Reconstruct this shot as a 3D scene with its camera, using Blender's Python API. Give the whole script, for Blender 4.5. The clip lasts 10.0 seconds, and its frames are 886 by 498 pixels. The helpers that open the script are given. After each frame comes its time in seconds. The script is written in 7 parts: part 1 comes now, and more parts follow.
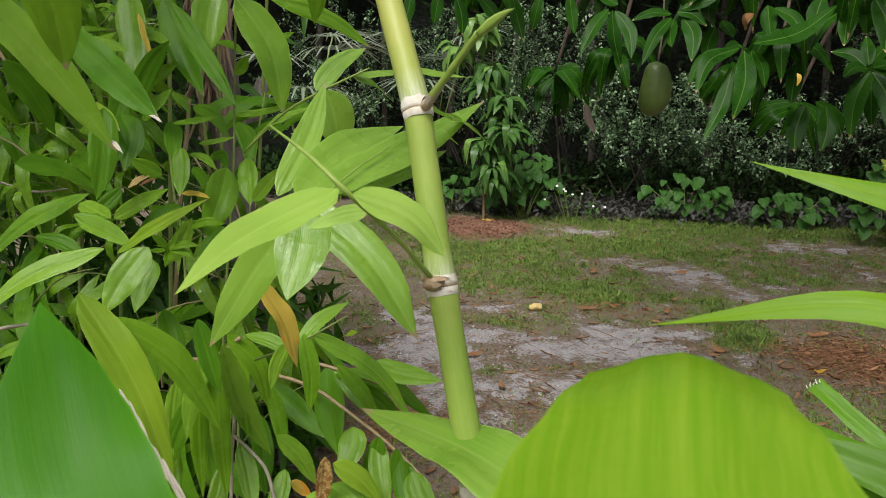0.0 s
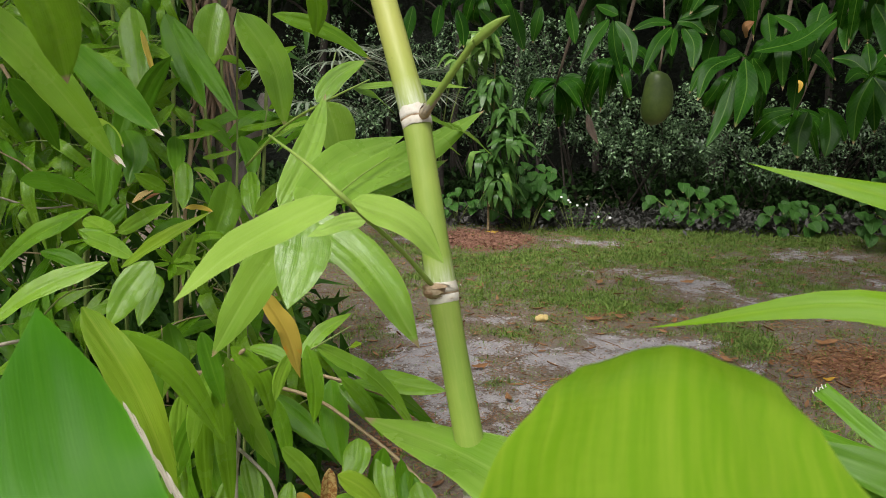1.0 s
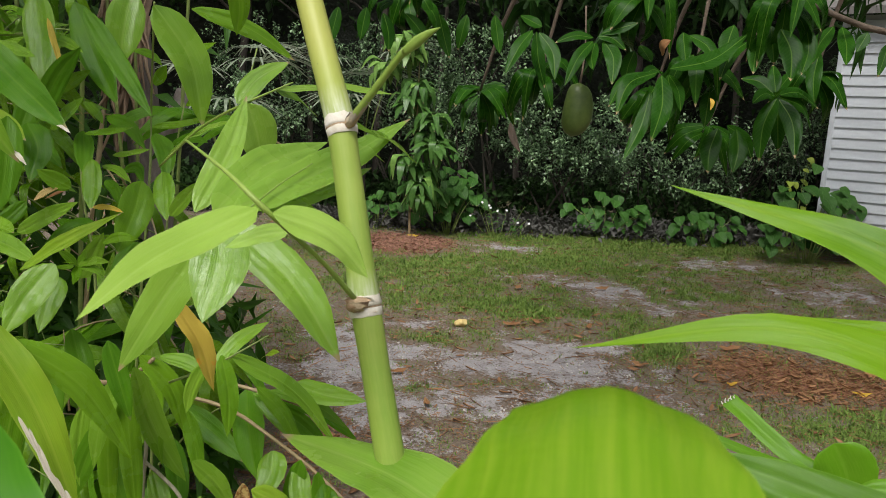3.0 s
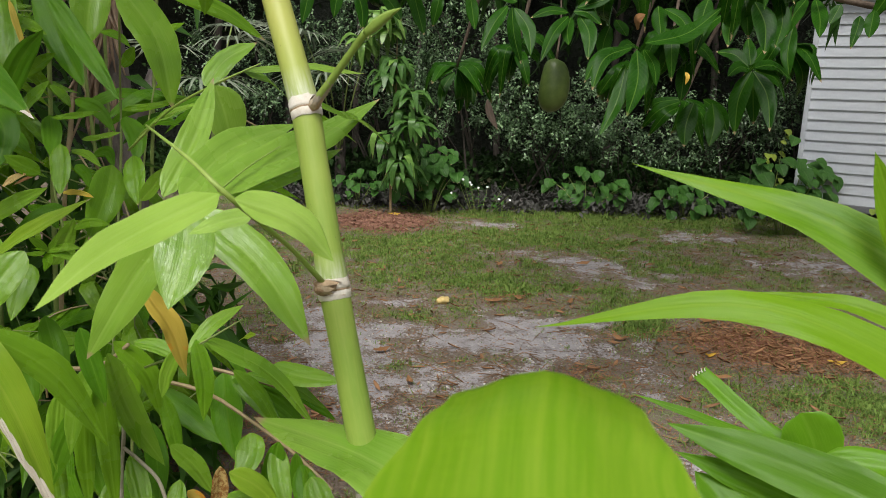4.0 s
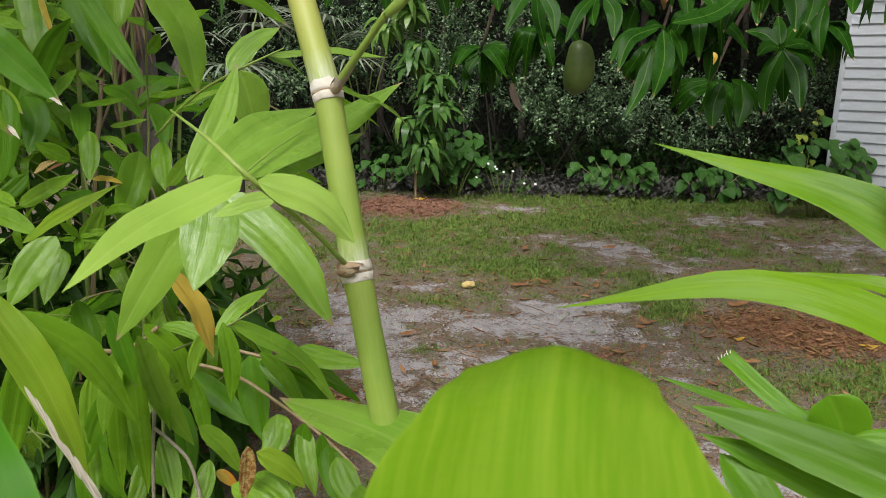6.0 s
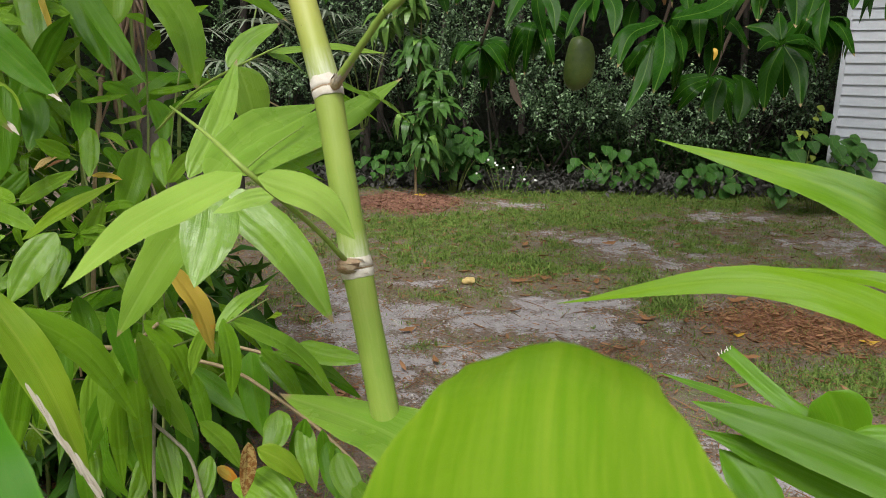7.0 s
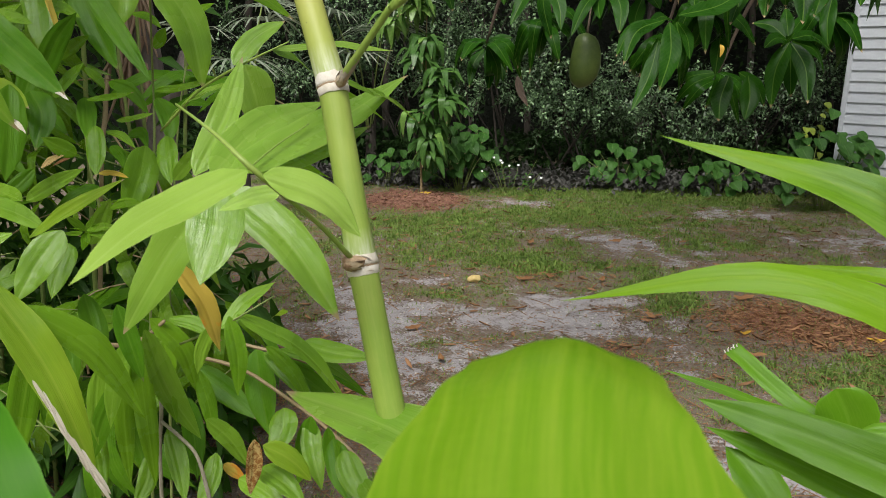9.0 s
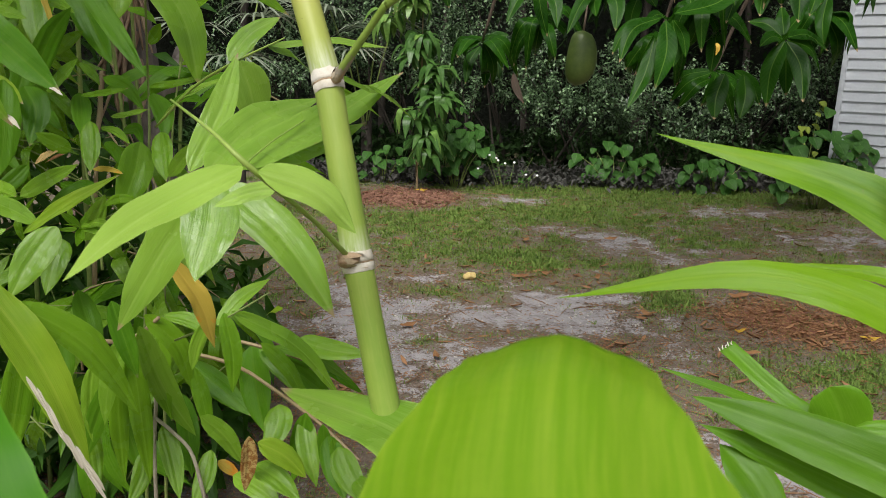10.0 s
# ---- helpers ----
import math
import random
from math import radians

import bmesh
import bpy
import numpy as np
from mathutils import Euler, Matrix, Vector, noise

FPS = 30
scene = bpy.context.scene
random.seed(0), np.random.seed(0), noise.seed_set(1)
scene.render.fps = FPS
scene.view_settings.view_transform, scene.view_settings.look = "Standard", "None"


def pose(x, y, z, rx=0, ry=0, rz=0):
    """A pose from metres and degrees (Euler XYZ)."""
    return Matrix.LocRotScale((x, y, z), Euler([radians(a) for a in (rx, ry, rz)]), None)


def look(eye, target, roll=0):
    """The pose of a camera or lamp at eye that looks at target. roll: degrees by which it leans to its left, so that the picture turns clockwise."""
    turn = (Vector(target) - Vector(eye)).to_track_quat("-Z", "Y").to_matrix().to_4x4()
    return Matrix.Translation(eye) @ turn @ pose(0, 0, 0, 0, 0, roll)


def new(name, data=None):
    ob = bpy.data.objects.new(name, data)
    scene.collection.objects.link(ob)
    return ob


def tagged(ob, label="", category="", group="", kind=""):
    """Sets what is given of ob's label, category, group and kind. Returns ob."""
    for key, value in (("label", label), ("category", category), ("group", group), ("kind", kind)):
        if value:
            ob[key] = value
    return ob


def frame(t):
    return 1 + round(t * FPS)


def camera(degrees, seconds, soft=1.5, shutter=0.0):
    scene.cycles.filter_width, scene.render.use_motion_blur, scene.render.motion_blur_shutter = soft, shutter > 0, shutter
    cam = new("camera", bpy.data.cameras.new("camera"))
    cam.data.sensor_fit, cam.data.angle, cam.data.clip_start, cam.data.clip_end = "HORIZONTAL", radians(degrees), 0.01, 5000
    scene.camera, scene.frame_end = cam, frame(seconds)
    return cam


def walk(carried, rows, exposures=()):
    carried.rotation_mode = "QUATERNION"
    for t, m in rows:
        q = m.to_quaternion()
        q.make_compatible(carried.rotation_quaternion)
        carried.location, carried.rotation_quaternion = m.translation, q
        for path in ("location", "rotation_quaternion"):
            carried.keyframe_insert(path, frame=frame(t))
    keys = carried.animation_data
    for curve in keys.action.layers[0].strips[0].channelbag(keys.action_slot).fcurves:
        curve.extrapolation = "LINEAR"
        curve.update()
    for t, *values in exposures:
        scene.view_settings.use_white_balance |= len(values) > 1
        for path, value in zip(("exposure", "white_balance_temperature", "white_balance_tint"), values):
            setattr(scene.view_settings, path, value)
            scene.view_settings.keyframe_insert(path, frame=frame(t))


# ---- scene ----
EXPOSURE = 0.0
cam = camera(62.0, 10.0, soft=0.7)

# seconds, place, turn: a phone held nearly still beside the bamboo
PATH = [
    (0, pose(-0.0188, -0.0054, 1.4943, 77.953, -1.229, 6.926)),
    (0.5, pose(-0.0202, -0.0103, 1.4924, 77.843, -0.875, 7.874)),
    (1, pose(-0.0132, -0.0067, 1.4891, 78.973, -0.387, 7.209)),
    (1.5, pose(-0.0096, 0.0020, 1.4826, 77.416, -0.164, 4.666)),
    (2, pose(-0.0090, 0.0040, 1.4819, 76.835, -0.926, 4.069)),
    (2.5, pose(-0.0116, 0.0012, 1.4925, 78.246, -2.354, 2.851)),
    (3, pose(-0.0186, 0.0065, 1.4967, 79.319, -2.645, 1.342)),
    (3.2, pose(-0.0188, 0.0082, 1.4999, 78.569, -2.495, 0.432)),
    (4.3, pose(0.0004, 0.0021, 1.5012, 77.577, -1.735, -0.076)),
    (4.5, pose(0.0009, -0.0004, 1.5000, 77.510, -1.552, 0.196)),
    (5, pose(0.0011, -0.0006, 1.5005, 76.862, -1.146, 1.052)),
    (5.5, pose(-0.0000, 0.0026, 1.4993, 76.558, -1.188, 1.705)),
    (7, pose(-0.0003, 0.0029, 1.4990, 76.103, -1.107, 1.717)),
    (7.5, pose(0.0009, 0.0017, 1.4990, 75.990, -0.685, 1.849)),
    (8, pose(0.0002, 0.0026, 1.4984, 75.870, -0.796, 2.183)),
    (8.5, pose(0.0001, 0.0037, 1.4983, 75.810, -0.780, 2.110)),
    (9, pose(-0.0002, 0.0035, 1.4983, 75.928, -0.957, 2.127)),
    (9.5, pose(0.0001, 0.0030, 1.4985, 75.915, -1.200, 1.917)),
    (10, pose(0.0000, 0.0038, 1.4980, 75.726, -1.208, 1.836)),
]
walk(cam, PATH, exposures=[(0, EXPOSURE), (10, EXPOSURE)])
cam.data.dof.use_dof = True
cam.data.dof.focus_distance, cam.data.dof.aperture_fstop = 2.4, 26.0

# ---- daylight: a bright overcast sky, open above and behind the camera ----
world = bpy.data.worlds.new("sky")
scene.world = world
world.use_nodes = True
wn, wl = world.node_tree.nodes, world.node_tree.links
wn.clear()
sky = wn.new("ShaderNodeTexSky")
sky.sky_type, sky.sun_disc = "NISHITA", False
sky.sun_elevation, sky.sun_rotation = radians(54), radians(195)
sky.air_density, sky.dust_density, sky.ozone_density = 1.0, 4.0, 1.0
grey = wn.new("ShaderNodeHueSaturation")
grey.inputs["Saturation"].default_value = 0.25
bg = wn.new("ShaderNodeBackground")
bg.inputs["Strength"].default_value = 0.12
out = wn.new("ShaderNodeOutputWorld")
wl.new(sky.outputs["Color"], grey.inputs["Color"])
wl.new(grey.outputs["Color"], bg.inputs["Color"])
wl.new(bg.outputs["Background"], out.inputs["Surface"])
sun_data = bpy.data.lights.new("sun", "SUN")
sun_data.energy, sun_data.angle, sun_data.color = 2.6, radians(26), (1.0, 0.97, 0.92)
sun = new("sun", sun_data)
sun.matrix_world = look((-1.0, -4.2, 6.0), (0, 0, 0))

# ---- materials ----
def shader(name):
    m = bpy.data.materials.new(name)
    m.use_nodes = True
    m.node_tree.nodes.clear()
    return m, m.node_tree.nodes, m.node_tree.links


def node(nodes, kind, **values):
    n = nodes.new(kind)
    for key, value in values.items():
        key = key.replace("_", " ")
        n.inputs[key].default_value = value
    return n


def rgb(c):
    return (c[0], c[1], c[2], 1.0)


def math_node(nodes, links, op, a, b=None, c=None):
    n = nodes.new("ShaderNodeMath")
    n.operation = op
    for k, v in enumerate((a, b, c)):
        if v is None:
            continue
        if isinstance(v, (int, float)):
            n.inputs[k].default_value = v
        else:
            links.new(v, n.inputs[k])
    return n.outputs[0]


def mix_colour(nodes, links, fac, a, b, blend="MIX"):
    n = nodes.new("ShaderNodeMix")
    n.data_type, n.blend_type = "RGBA", blend
    for k, v in ((0, fac), (6, a), (7, b)):
        if isinstance(v, (int, float)):
            n.inputs[k].default_value = v
        elif isinstance(v, tuple):
            n.inputs[k].default_value = rgb(v)
        else:
            links.new(v, n.inputs[k])
    return n.outputs[2]


def ramp(nodes, links, value, low, high):
    n = nodes.new("ShaderNodeMapRange")
    n.inputs["From Min"].default_value, n.inputs["From Max"].default_value = low, high
    links.new(value, n.inputs["Value"])
    return n.outputs["Result"]


def leaf_material(name, colour, pale, rib, veins=26.0, pinnate=False, gloss=0.38, glow=0.3, vary=0.35, dry=0.0, joined=False, dead=(0.33, 0.2, 0.06), coat=0.0, ribs=0.3, sheen=0.3, skew=1.0, relief_by=1.0, tips=True, streaks=0.24, spot_scale=26.0):
    """A leaf: veins along the blade or slanting from the midrib, blotches, a paler midrib and light shining through."""
    m, n, l = shader(name)
    tex = n.new("ShaderNodeTexCoord")
    uv = n.new("ShaderNodeSeparateXYZ")
    l.new(tex.outputs["UV"], uv.inputs[0])
    u, v = uv.outputs[0], uv.outputs[1]
    side = math_node(n, l, "ABSOLUTE", math_node(n, l, "SUBTRACT", u, 0.5))
    if pinnate:
        along = math_node(n, l, "SUBTRACT", math_node(n, l, "MULTIPLY", v, veins), math_node(n, l, "MULTIPLY", side, veins * 0.35))
    else:
        along = math_node(n, l, "MULTIPLY", u, veins)
    vein = math_node(n, l, "SINE", math_node(n, l, "MULTIPLY", along, 6.2832))
    if joined:
        rnd = n.new("ShaderNodeNewGeometry").outputs["Random Per Island"]
    else:
        rnd = n.new("ShaderNodeObjectInfo").outputs["Random"]
    rnd2 = math_node(n, l, "FRACT", math_node(n, l, "MULTIPLY", rnd, 17.31))
    blot = node(n, "ShaderNodeTexNoise", Scale=22.0, Detail=4.0)
    l.new(tex.outputs["Object"], blot.inputs["Vector"])
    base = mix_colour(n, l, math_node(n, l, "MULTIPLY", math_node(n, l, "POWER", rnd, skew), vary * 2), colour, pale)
    base = mix_colour(n, l, math_node(n, l, "MULTIPLY", ramp(n, l, blot.outputs["Fac"], 0.4, 0.75), 0.35 if skew == 1.0 else 0.08), base, pale)
    wash = node(n, "ShaderNodeTexNoise", Scale=9.0, Detail=2.0)
    l.new(tex.outputs["Object"], wash.inputs["Vector"])
    base = mix_colour(n, l, math_node(n, l, "MULTIPLY", ramp(n, l, wash.outputs["Fac"], 0.35, 0.65), 0.5 if skew == 1.0 else 0.05), base, pale)
    base = mix_colour(n, l, math_node(n, l, "MULTIPLY", ramp(n, l, wash.outputs["Fac"], 0.5, 0.3), 0.35), base, tuple(0.6 * c for c in colour))
    streak = node(n, "ShaderNodeTexNoise", Scale=1.0, Detail=4.0, Roughness=0.6)
    comb = n.new("ShaderNodeCombineXYZ")
    l.new(math_node(n, l, "MULTIPLY", u, 38.0), comb.inputs[0])
    l.new(math_node(n, l, "MULTIPLY", v, 3.0), comb.inputs[1])
    l.new(math_node(n, l, "MULTIPLY", rnd2, 40.0), comb.inputs[2])
    l.new(comb.outputs[0], streak.inputs["Vector"])
    base = mix_colour(n, l, math_node(n, l, "MULTIPLY", ramp(n, l, streak.outputs["Fac"], 0.4, 0.7), 0.06 if pinnate else streaks), base, rib)
    mid = ramp(n, l, side, 0.035, 0.012)
    base = mix_colour(n, l, math_node(n, l, "MULTIPLY", mid, ribs), base, rib)
    base = mix_colour(n, l, math_node(n, l, "MULTIPLY", ramp(n, l, vein, 0.2, 1.0), 0.06), base, rib)
    if not joined:
        rim = n.new("ShaderNodeUVMap")
        rim.uv_map = "Rim"
        across = n.new("ShaderNodeSeparateXYZ")
        l.new(rim.outputs[0], across.inputs[0])
        base = mix_colour(n, l, math_node(n, l, "MULTIPLY", ramp(n, l, across.outputs[0], 0.95, 0.99), 0.12 if pinnate else 0.5), base, rib)
    spots = node(n, "ShaderNodeTexNoise", Scale=spot_scale, Detail=5.0, Roughness=0.7)
    l.new(tex.outputs["Object"], spots.inputs["Vector"])
    edge = math_node(n, l, "MULTIPLY", math_node(n, l, "POWER", math_node(n, l, "ADD", side, math_node(n, l, "MULTIPLY", v, 0.42)), 3.0), 0.25)
    worn = ramp(n, l, math_node(n, l, "ADD", spots.outputs["Fac"], math_node(n, l, "ADD", edge, math_node(n, l, "MULTIPLY", rnd2, 0.1))), 0.83 - dry, 0.93 - dry)
    base = mix_colour(n, l, worn, base, dead)
    if tips and not joined:
        tip = math_node(n, l, "MULTIPLY", ramp(n, l, math_node(n, l, "ADD", v, math_node(n, l, "MULTIPLY", spots.outputs["Fac"], 0.12)), 1.0, 1.03), ramp(n, l, rnd2, 0.35, 0.5))
        base = mix_colour(n, l, tip, base, (0.42, 0.31, 0.17))
    bump = node(n, "ShaderNodeBump", Strength=0.4 * relief_by, Distance=0.0007)
    pleat = math_node(n, l, "MULTIPLY", math_node(n, l, "SINE", math_node(n, l, "MULTIPLY", u, 31.0)), 0.0 if pinnate else 0.7)
    swell = node(n, "ShaderNodeTexNoise", Scale=1.0, Detail=3.0, Roughness=0.55)
    comb2 = n.new("ShaderNodeCombineXYZ")
    l.new(math_node(n, l, "MULTIPLY", u, 3.5), comb2.inputs[0])
    l.new(math_node(n, l, "MULTIPLY", v, 7.0), comb2.inputs[1])
    l.new(math_node(n, l, "MULTIPLY", rnd2, 60.0), comb2.inputs[2])
    l.new(comb2.outputs[0], swell.inputs["Vector"])
    relief = math_node(n, l, "ADD", math_node(n, l, "ADD", math_node(n, l, "MULTIPLY", vein, 0.1), pleat), math_node(n, l, "MULTIPLY", streak.outputs["Fac"], 2.0))
    l.new(math_node(n, l, "ADD", relief, math_node(n, l, "MULTIPLY", swell.outputs["Fac"], 5.0)), bump.inputs["Height"])
    p = node(n, "ShaderNodeBsdfPrincipled", Roughness=gloss)
    p.inputs["Specular IOR Level"].default_value = sheen
    p.inputs["Coat Weight"].default_value = coat
    p.inputs["Coat Roughness"].default_value = 0.3
    l.new(base, p.inputs["Base Color"])
    l.new(bump.outputs[0], p.inputs["Normal"])
    rough = math_node(n, l, "ADD", math_node(n, l, "MULTIPLY", blot.outputs["Fac"], 0.25), gloss - 0.1)
    l.new(rough, p.inputs["Roughness"])
    t = n.new("ShaderNodeBsdfTranslucent")
    l.new(mix_colour(n, l, 0.35, base, pale), t.inputs["Color"])
    mix = node(n, "ShaderNodeMixShader", Fac=glow)
    out_n = n.new("ShaderNodeOutputMaterial")
    l.new(p.outputs[0], mix.inputs[1])
    l.new(t.outputs[0], mix.inputs[2])
    l.new(mix.outputs[0], out_n.inputs["Surface"])
    return m


def rough_material(name, a, b, scale=6.0, fine=60.0, rough=0.85, bump_by=0.4, stretch=(1, 1, 1), distance=0.01):
    """An uneven matt surface of two colours at two scales."""
    m, n, l = shader(name)
    tex = n.new("ShaderNodeTexCoord")
    mp = n.new("ShaderNodeMapping")
    mp.inputs["Scale"].default_value = stretch
    l.new(tex.outputs["Object"], mp.inputs["Vector"])
    big = node(n, "ShaderNodeTexNoise", Scale=scale, Detail=5.0, Roughness=0.6)
    small = node(n, "ShaderNodeTexNoise", Scale=fine, Detail=4.0, Roughness=0.65)
    for k in (big, small):
        l.new(mp.outputs[0], k.inputs["Vector"])
    rnd = n.new("ShaderNodeObjectInfo").outputs["Random"]
    fac = math_node(n, l, "ADD", math_node(n, l, "MULTIPLY", ramp(n, l, big.outputs["Fac"], 0.3, 0.7), 0.6), math_node(n, l, "MULTIPLY", ramp(n, l, small.outputs["Fac"], 0.3, 0.7), 0.4))
    fac = math_node(n, l, "ADD", fac, math_node(n, l, "MULTIPLY", math_node(n, l, "SUBTRACT", rnd, 0.5), 0.3))
    col = mix_colour(n, l, fac, a, b)
    bump = node(n, "ShaderNodeBump", Strength=bump_by, Distance=distance)
    l.new(small.outputs["Fac"], bump.inputs["Height"])
    p = node(n, "ShaderNodeBsdfPrincipled", Roughness=rough)
    l.new(col, p.inputs["Base Color"])
    l.new(bump.outputs[0], p.inputs["Normal"])
    out_n = n.new("ShaderNodeOutputMaterial")
    l.new(p.outputs[0], out_n.inputs["Surface"])
    return m


M_FRESH = leaf_material("fresh_bamboo_leaf", (0.115, 0.3, 0.004), (0.2, 0.395, 0.008), (0.29, 0.45, 0.035), veins=46, gloss=0.32, glow=0.36, sheen=0.22, relief_by=0.6, tips=False, streaks=0.4)
M_BROAD = leaf_material("broad_bamboo_leaf", (0.135, 0.325, 0.005), (0.215, 0.42, 0.01), (0.31, 0.48, 0.03), veins=46, gloss=0.32, glow=0.38, sheen=0.4, relief_by=0.6, tips=False, streaks=0.6)
M_BRIGHT = leaf_material("new_bamboo_leaf", (0.36, 0.62, 0.06), (0.47, 0.71, 0.12), (0.55, 0.74, 0.22), veins=46, gloss=0.32, glow=0.4, sheen=0.7)
M_LIGHT = leaf_material("light_bamboo_leaf", (0.17, 0.37, 0.024), (0.3, 0.51, 0.055), (0.38, 0.55, 0.12), veins=26, gloss=0.24, glow=0.36, sheen=0.66)
M_MID = leaf_material("clump_bamboo_leaf", (0.14, 0.325, 0.014), (0.26, 0.48, 0.032), (0.34, 0.52, 0.085), veins=26, gloss=0.24, glow=0.38, sheen=0.45)
M_BAMBOO = leaf_material("bamboo_leaf", (0.1, 0.265, 0.006), (0.2, 0.405, 0.014), (0.28, 0.46, 0.045), veins=26, gloss=0.24, glow=0.42, sheen=0.4)
# Bamboo leaf green darkened in the colour, for blades hanging in shade
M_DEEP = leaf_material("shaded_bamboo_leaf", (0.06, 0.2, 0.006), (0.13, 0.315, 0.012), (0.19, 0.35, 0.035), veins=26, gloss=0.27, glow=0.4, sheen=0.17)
M_TWIGLEAF = leaf_material("twig_bamboo_leaf", (0.085, 0.25, 0.006), (0.15, 0.35, 0.012), (0.22, 0.42, 0.04), veins=40, gloss=0.32, glow=0.36, sheen=0.26, relief_by=0.5, tips=False)
M_GLOSSY = leaf_material("glossy_bamboo_leaf", (0.04, 0.19, 0.004), (0.09, 0.3, 0.01), (0.12, 0.33, 0.02), veins=40, gloss=0.3, glow=0.36, sheen=0.12, ribs=0.1, relief_by=0.2, tips=False)
M_YELLOWING = leaf_material("yellowing_bamboo_leaf", (0.15, 0.34, 0.008), (0.3, 0.46, 0.018), (0.38, 0.48, 0.06), veins=30, gloss=0.36, dry=-0.02, dead=(0.62, 0.55, 0.38), sheen=0.45)
M_ORANGE = leaf_material("dying_bamboo_leaf", (0.6, 0.5, 0.07), (0.85, 0.58, 0.1), (0.88, 0.62, 0.15), veins=30, gloss=0.45, glow=0.5, dry=0.2, dead=(0.95, 0.4, 0.04))
M_DRY = leaf_material("dry_bamboo_leaf", (0.6, 0.41, 0.13), (0.72, 0.54, 0.22), (0.72, 0.58, 0.3), veins=18, gloss=0.7, glow=0.3, dry=0.26, dead=(0.3, 0.12, 0.03), spot_scale=190.0)
M_MANGO = leaf_material("mango_leaf", (0.005, 0.04, 0.002), (0.024, 0.1, 0.005), (0.13, 0.25, 0.035), veins=14, pinnate=True, gloss=0.27, glow=0.22, ribs=0.55, sheen=0.08, relief_by=0.6)
M_MANGO_NEW = leaf_material("young_mango_leaf", (0.1, 0.24, 0.03), (0.26, 0.45, 0.1), (0.3, 0.42, 0.14), veins=14, pinnate=True, gloss=0.36, glow=0.25, sheen=0.5)
M_SAPLING = leaf_material("sapling_leaf", (0.034, 0.115, 0.016), (0.11, 0.24, 0.05), (0.2, 0.34, 0.1), veins=14, pinnate=True, gloss=0.34, glow=0.25, sheen=0.4)
# Mango leaf darkened in colour for the tree's own shade
M_MANGO_FAR = leaf_material("shaded_mango_leaf", (0.006, 0.03, 0.004), (0.02, 0.065, 0.008), (0.08, 0.14, 0.03), veins=14, pinnate=True, gloss=0.36, glow=0.12, joined=True, sheen=0.15)
# Mostly near-black, a few pale leaves: gaps' shade and sky glints in the colour
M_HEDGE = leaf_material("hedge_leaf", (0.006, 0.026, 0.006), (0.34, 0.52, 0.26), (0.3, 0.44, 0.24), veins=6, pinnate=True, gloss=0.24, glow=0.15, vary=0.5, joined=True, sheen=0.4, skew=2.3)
# Very dark green, with the shade under the trees put into it
M_WOODS = leaf_material("shaded_woodland_leaf", (0.01, 0.028, 0.007), (0.032, 0.07, 0.018), (0.05, 0.09, 0.025), veins=8, pinnate=True, gloss=0.5, glow=0.15, joined=True, sheen=0.1)
M_HEART = leaf_material("heart_leaf", (0.022, 0.09, 0.01), (0.07, 0.19, 0.03), (0.13, 0.25, 0.07), veins=9, pinnate=True, gloss=0.5, glow=0.2, ribs=0.6, sheen=0.25)
M_LIME = leaf_material("lime_vine_leaf", (0.2, 0.32, 0.04), (0.34, 0.42, 0.06), (0.4, 0.45, 0.14), veins=9, pinnate=True, gloss=0.5, glow=0.25)
M_PALM = leaf_material("palm_leaflet", (0.15, 0.22, 0.13), (0.34, 0.39, 0.29), (0.4, 0.44, 0.34), veins=6, gloss=0.4, glow=0.2, sheen=0.6)
M_PURPLE = leaf_material("purple_groundcover_leaf", (0.036, 0.04, 0.032), (0.12, 0.115, 0.105), (0.14, 0.13, 0.125), veins=6, gloss=0.5, glow=0.1, joined=True)
M_GRASS = leaf_material("grass_blade", (0.05, 0.135, 0.018), (0.27, 0.4, 0.085), (0.32, 0.4, 0.13), veins=2, gloss=0.6, glow=0.28, vary=0.5, joined=True, dead=(0.34, 0.24, 0.12), sheen=0.2, dry=0.1)
M_WITHERED = leaf_material("withered_leaf", (0.045, 0.045, 0.028), (0.15, 0.1, 0.075), (0.2, 0.12, 0.09), veins=8, pinnate=True, gloss=0.5, glow=0.1, dry=0.06, dead=(0.2, 0.09, 0.06))
M_LITTER = leaf_material("dead_leaf_litter", (0.12, 0.055, 0.03), (0.42, 0.23, 0.115), (0.44, 0.28, 0.15), veins=10, pinnate=True, gloss=0.65, glow=0.1, vary=0.5, joined=True, dead=(0.1, 0.045, 0.022), sheen=0.15)
M_FALLEN = leaf_material("fallen_leaf", (0.2, 0.085, 0.03), (0.4, 0.21, 0.09), (0.42, 0.26, 0.12), veins=10, pinnate=True, gloss=0.55, glow=0.08)
M_FALLEN_YELLOW = leaf_material("yellow_fallen_leaf", (0.5, 0.27, 0.02), (0.6, 0.4, 0.05), (0.6, 0.45, 0.1), veins=10, pinnate=True, gloss=0.5, glow=0.1)
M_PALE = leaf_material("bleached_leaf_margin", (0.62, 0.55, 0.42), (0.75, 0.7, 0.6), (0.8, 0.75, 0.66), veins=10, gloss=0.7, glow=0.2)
M_MULCH = leaf_material("red_mulch_chip", (0.13, 0.06, 0.042), (0.38, 0.2, 0.14), (0.4, 0.25, 0.18), veins=3, gloss=0.8, glow=0.02, vary=0.5, joined=True, dead=(0.08, 0.04, 0.025), sheen=0.1)
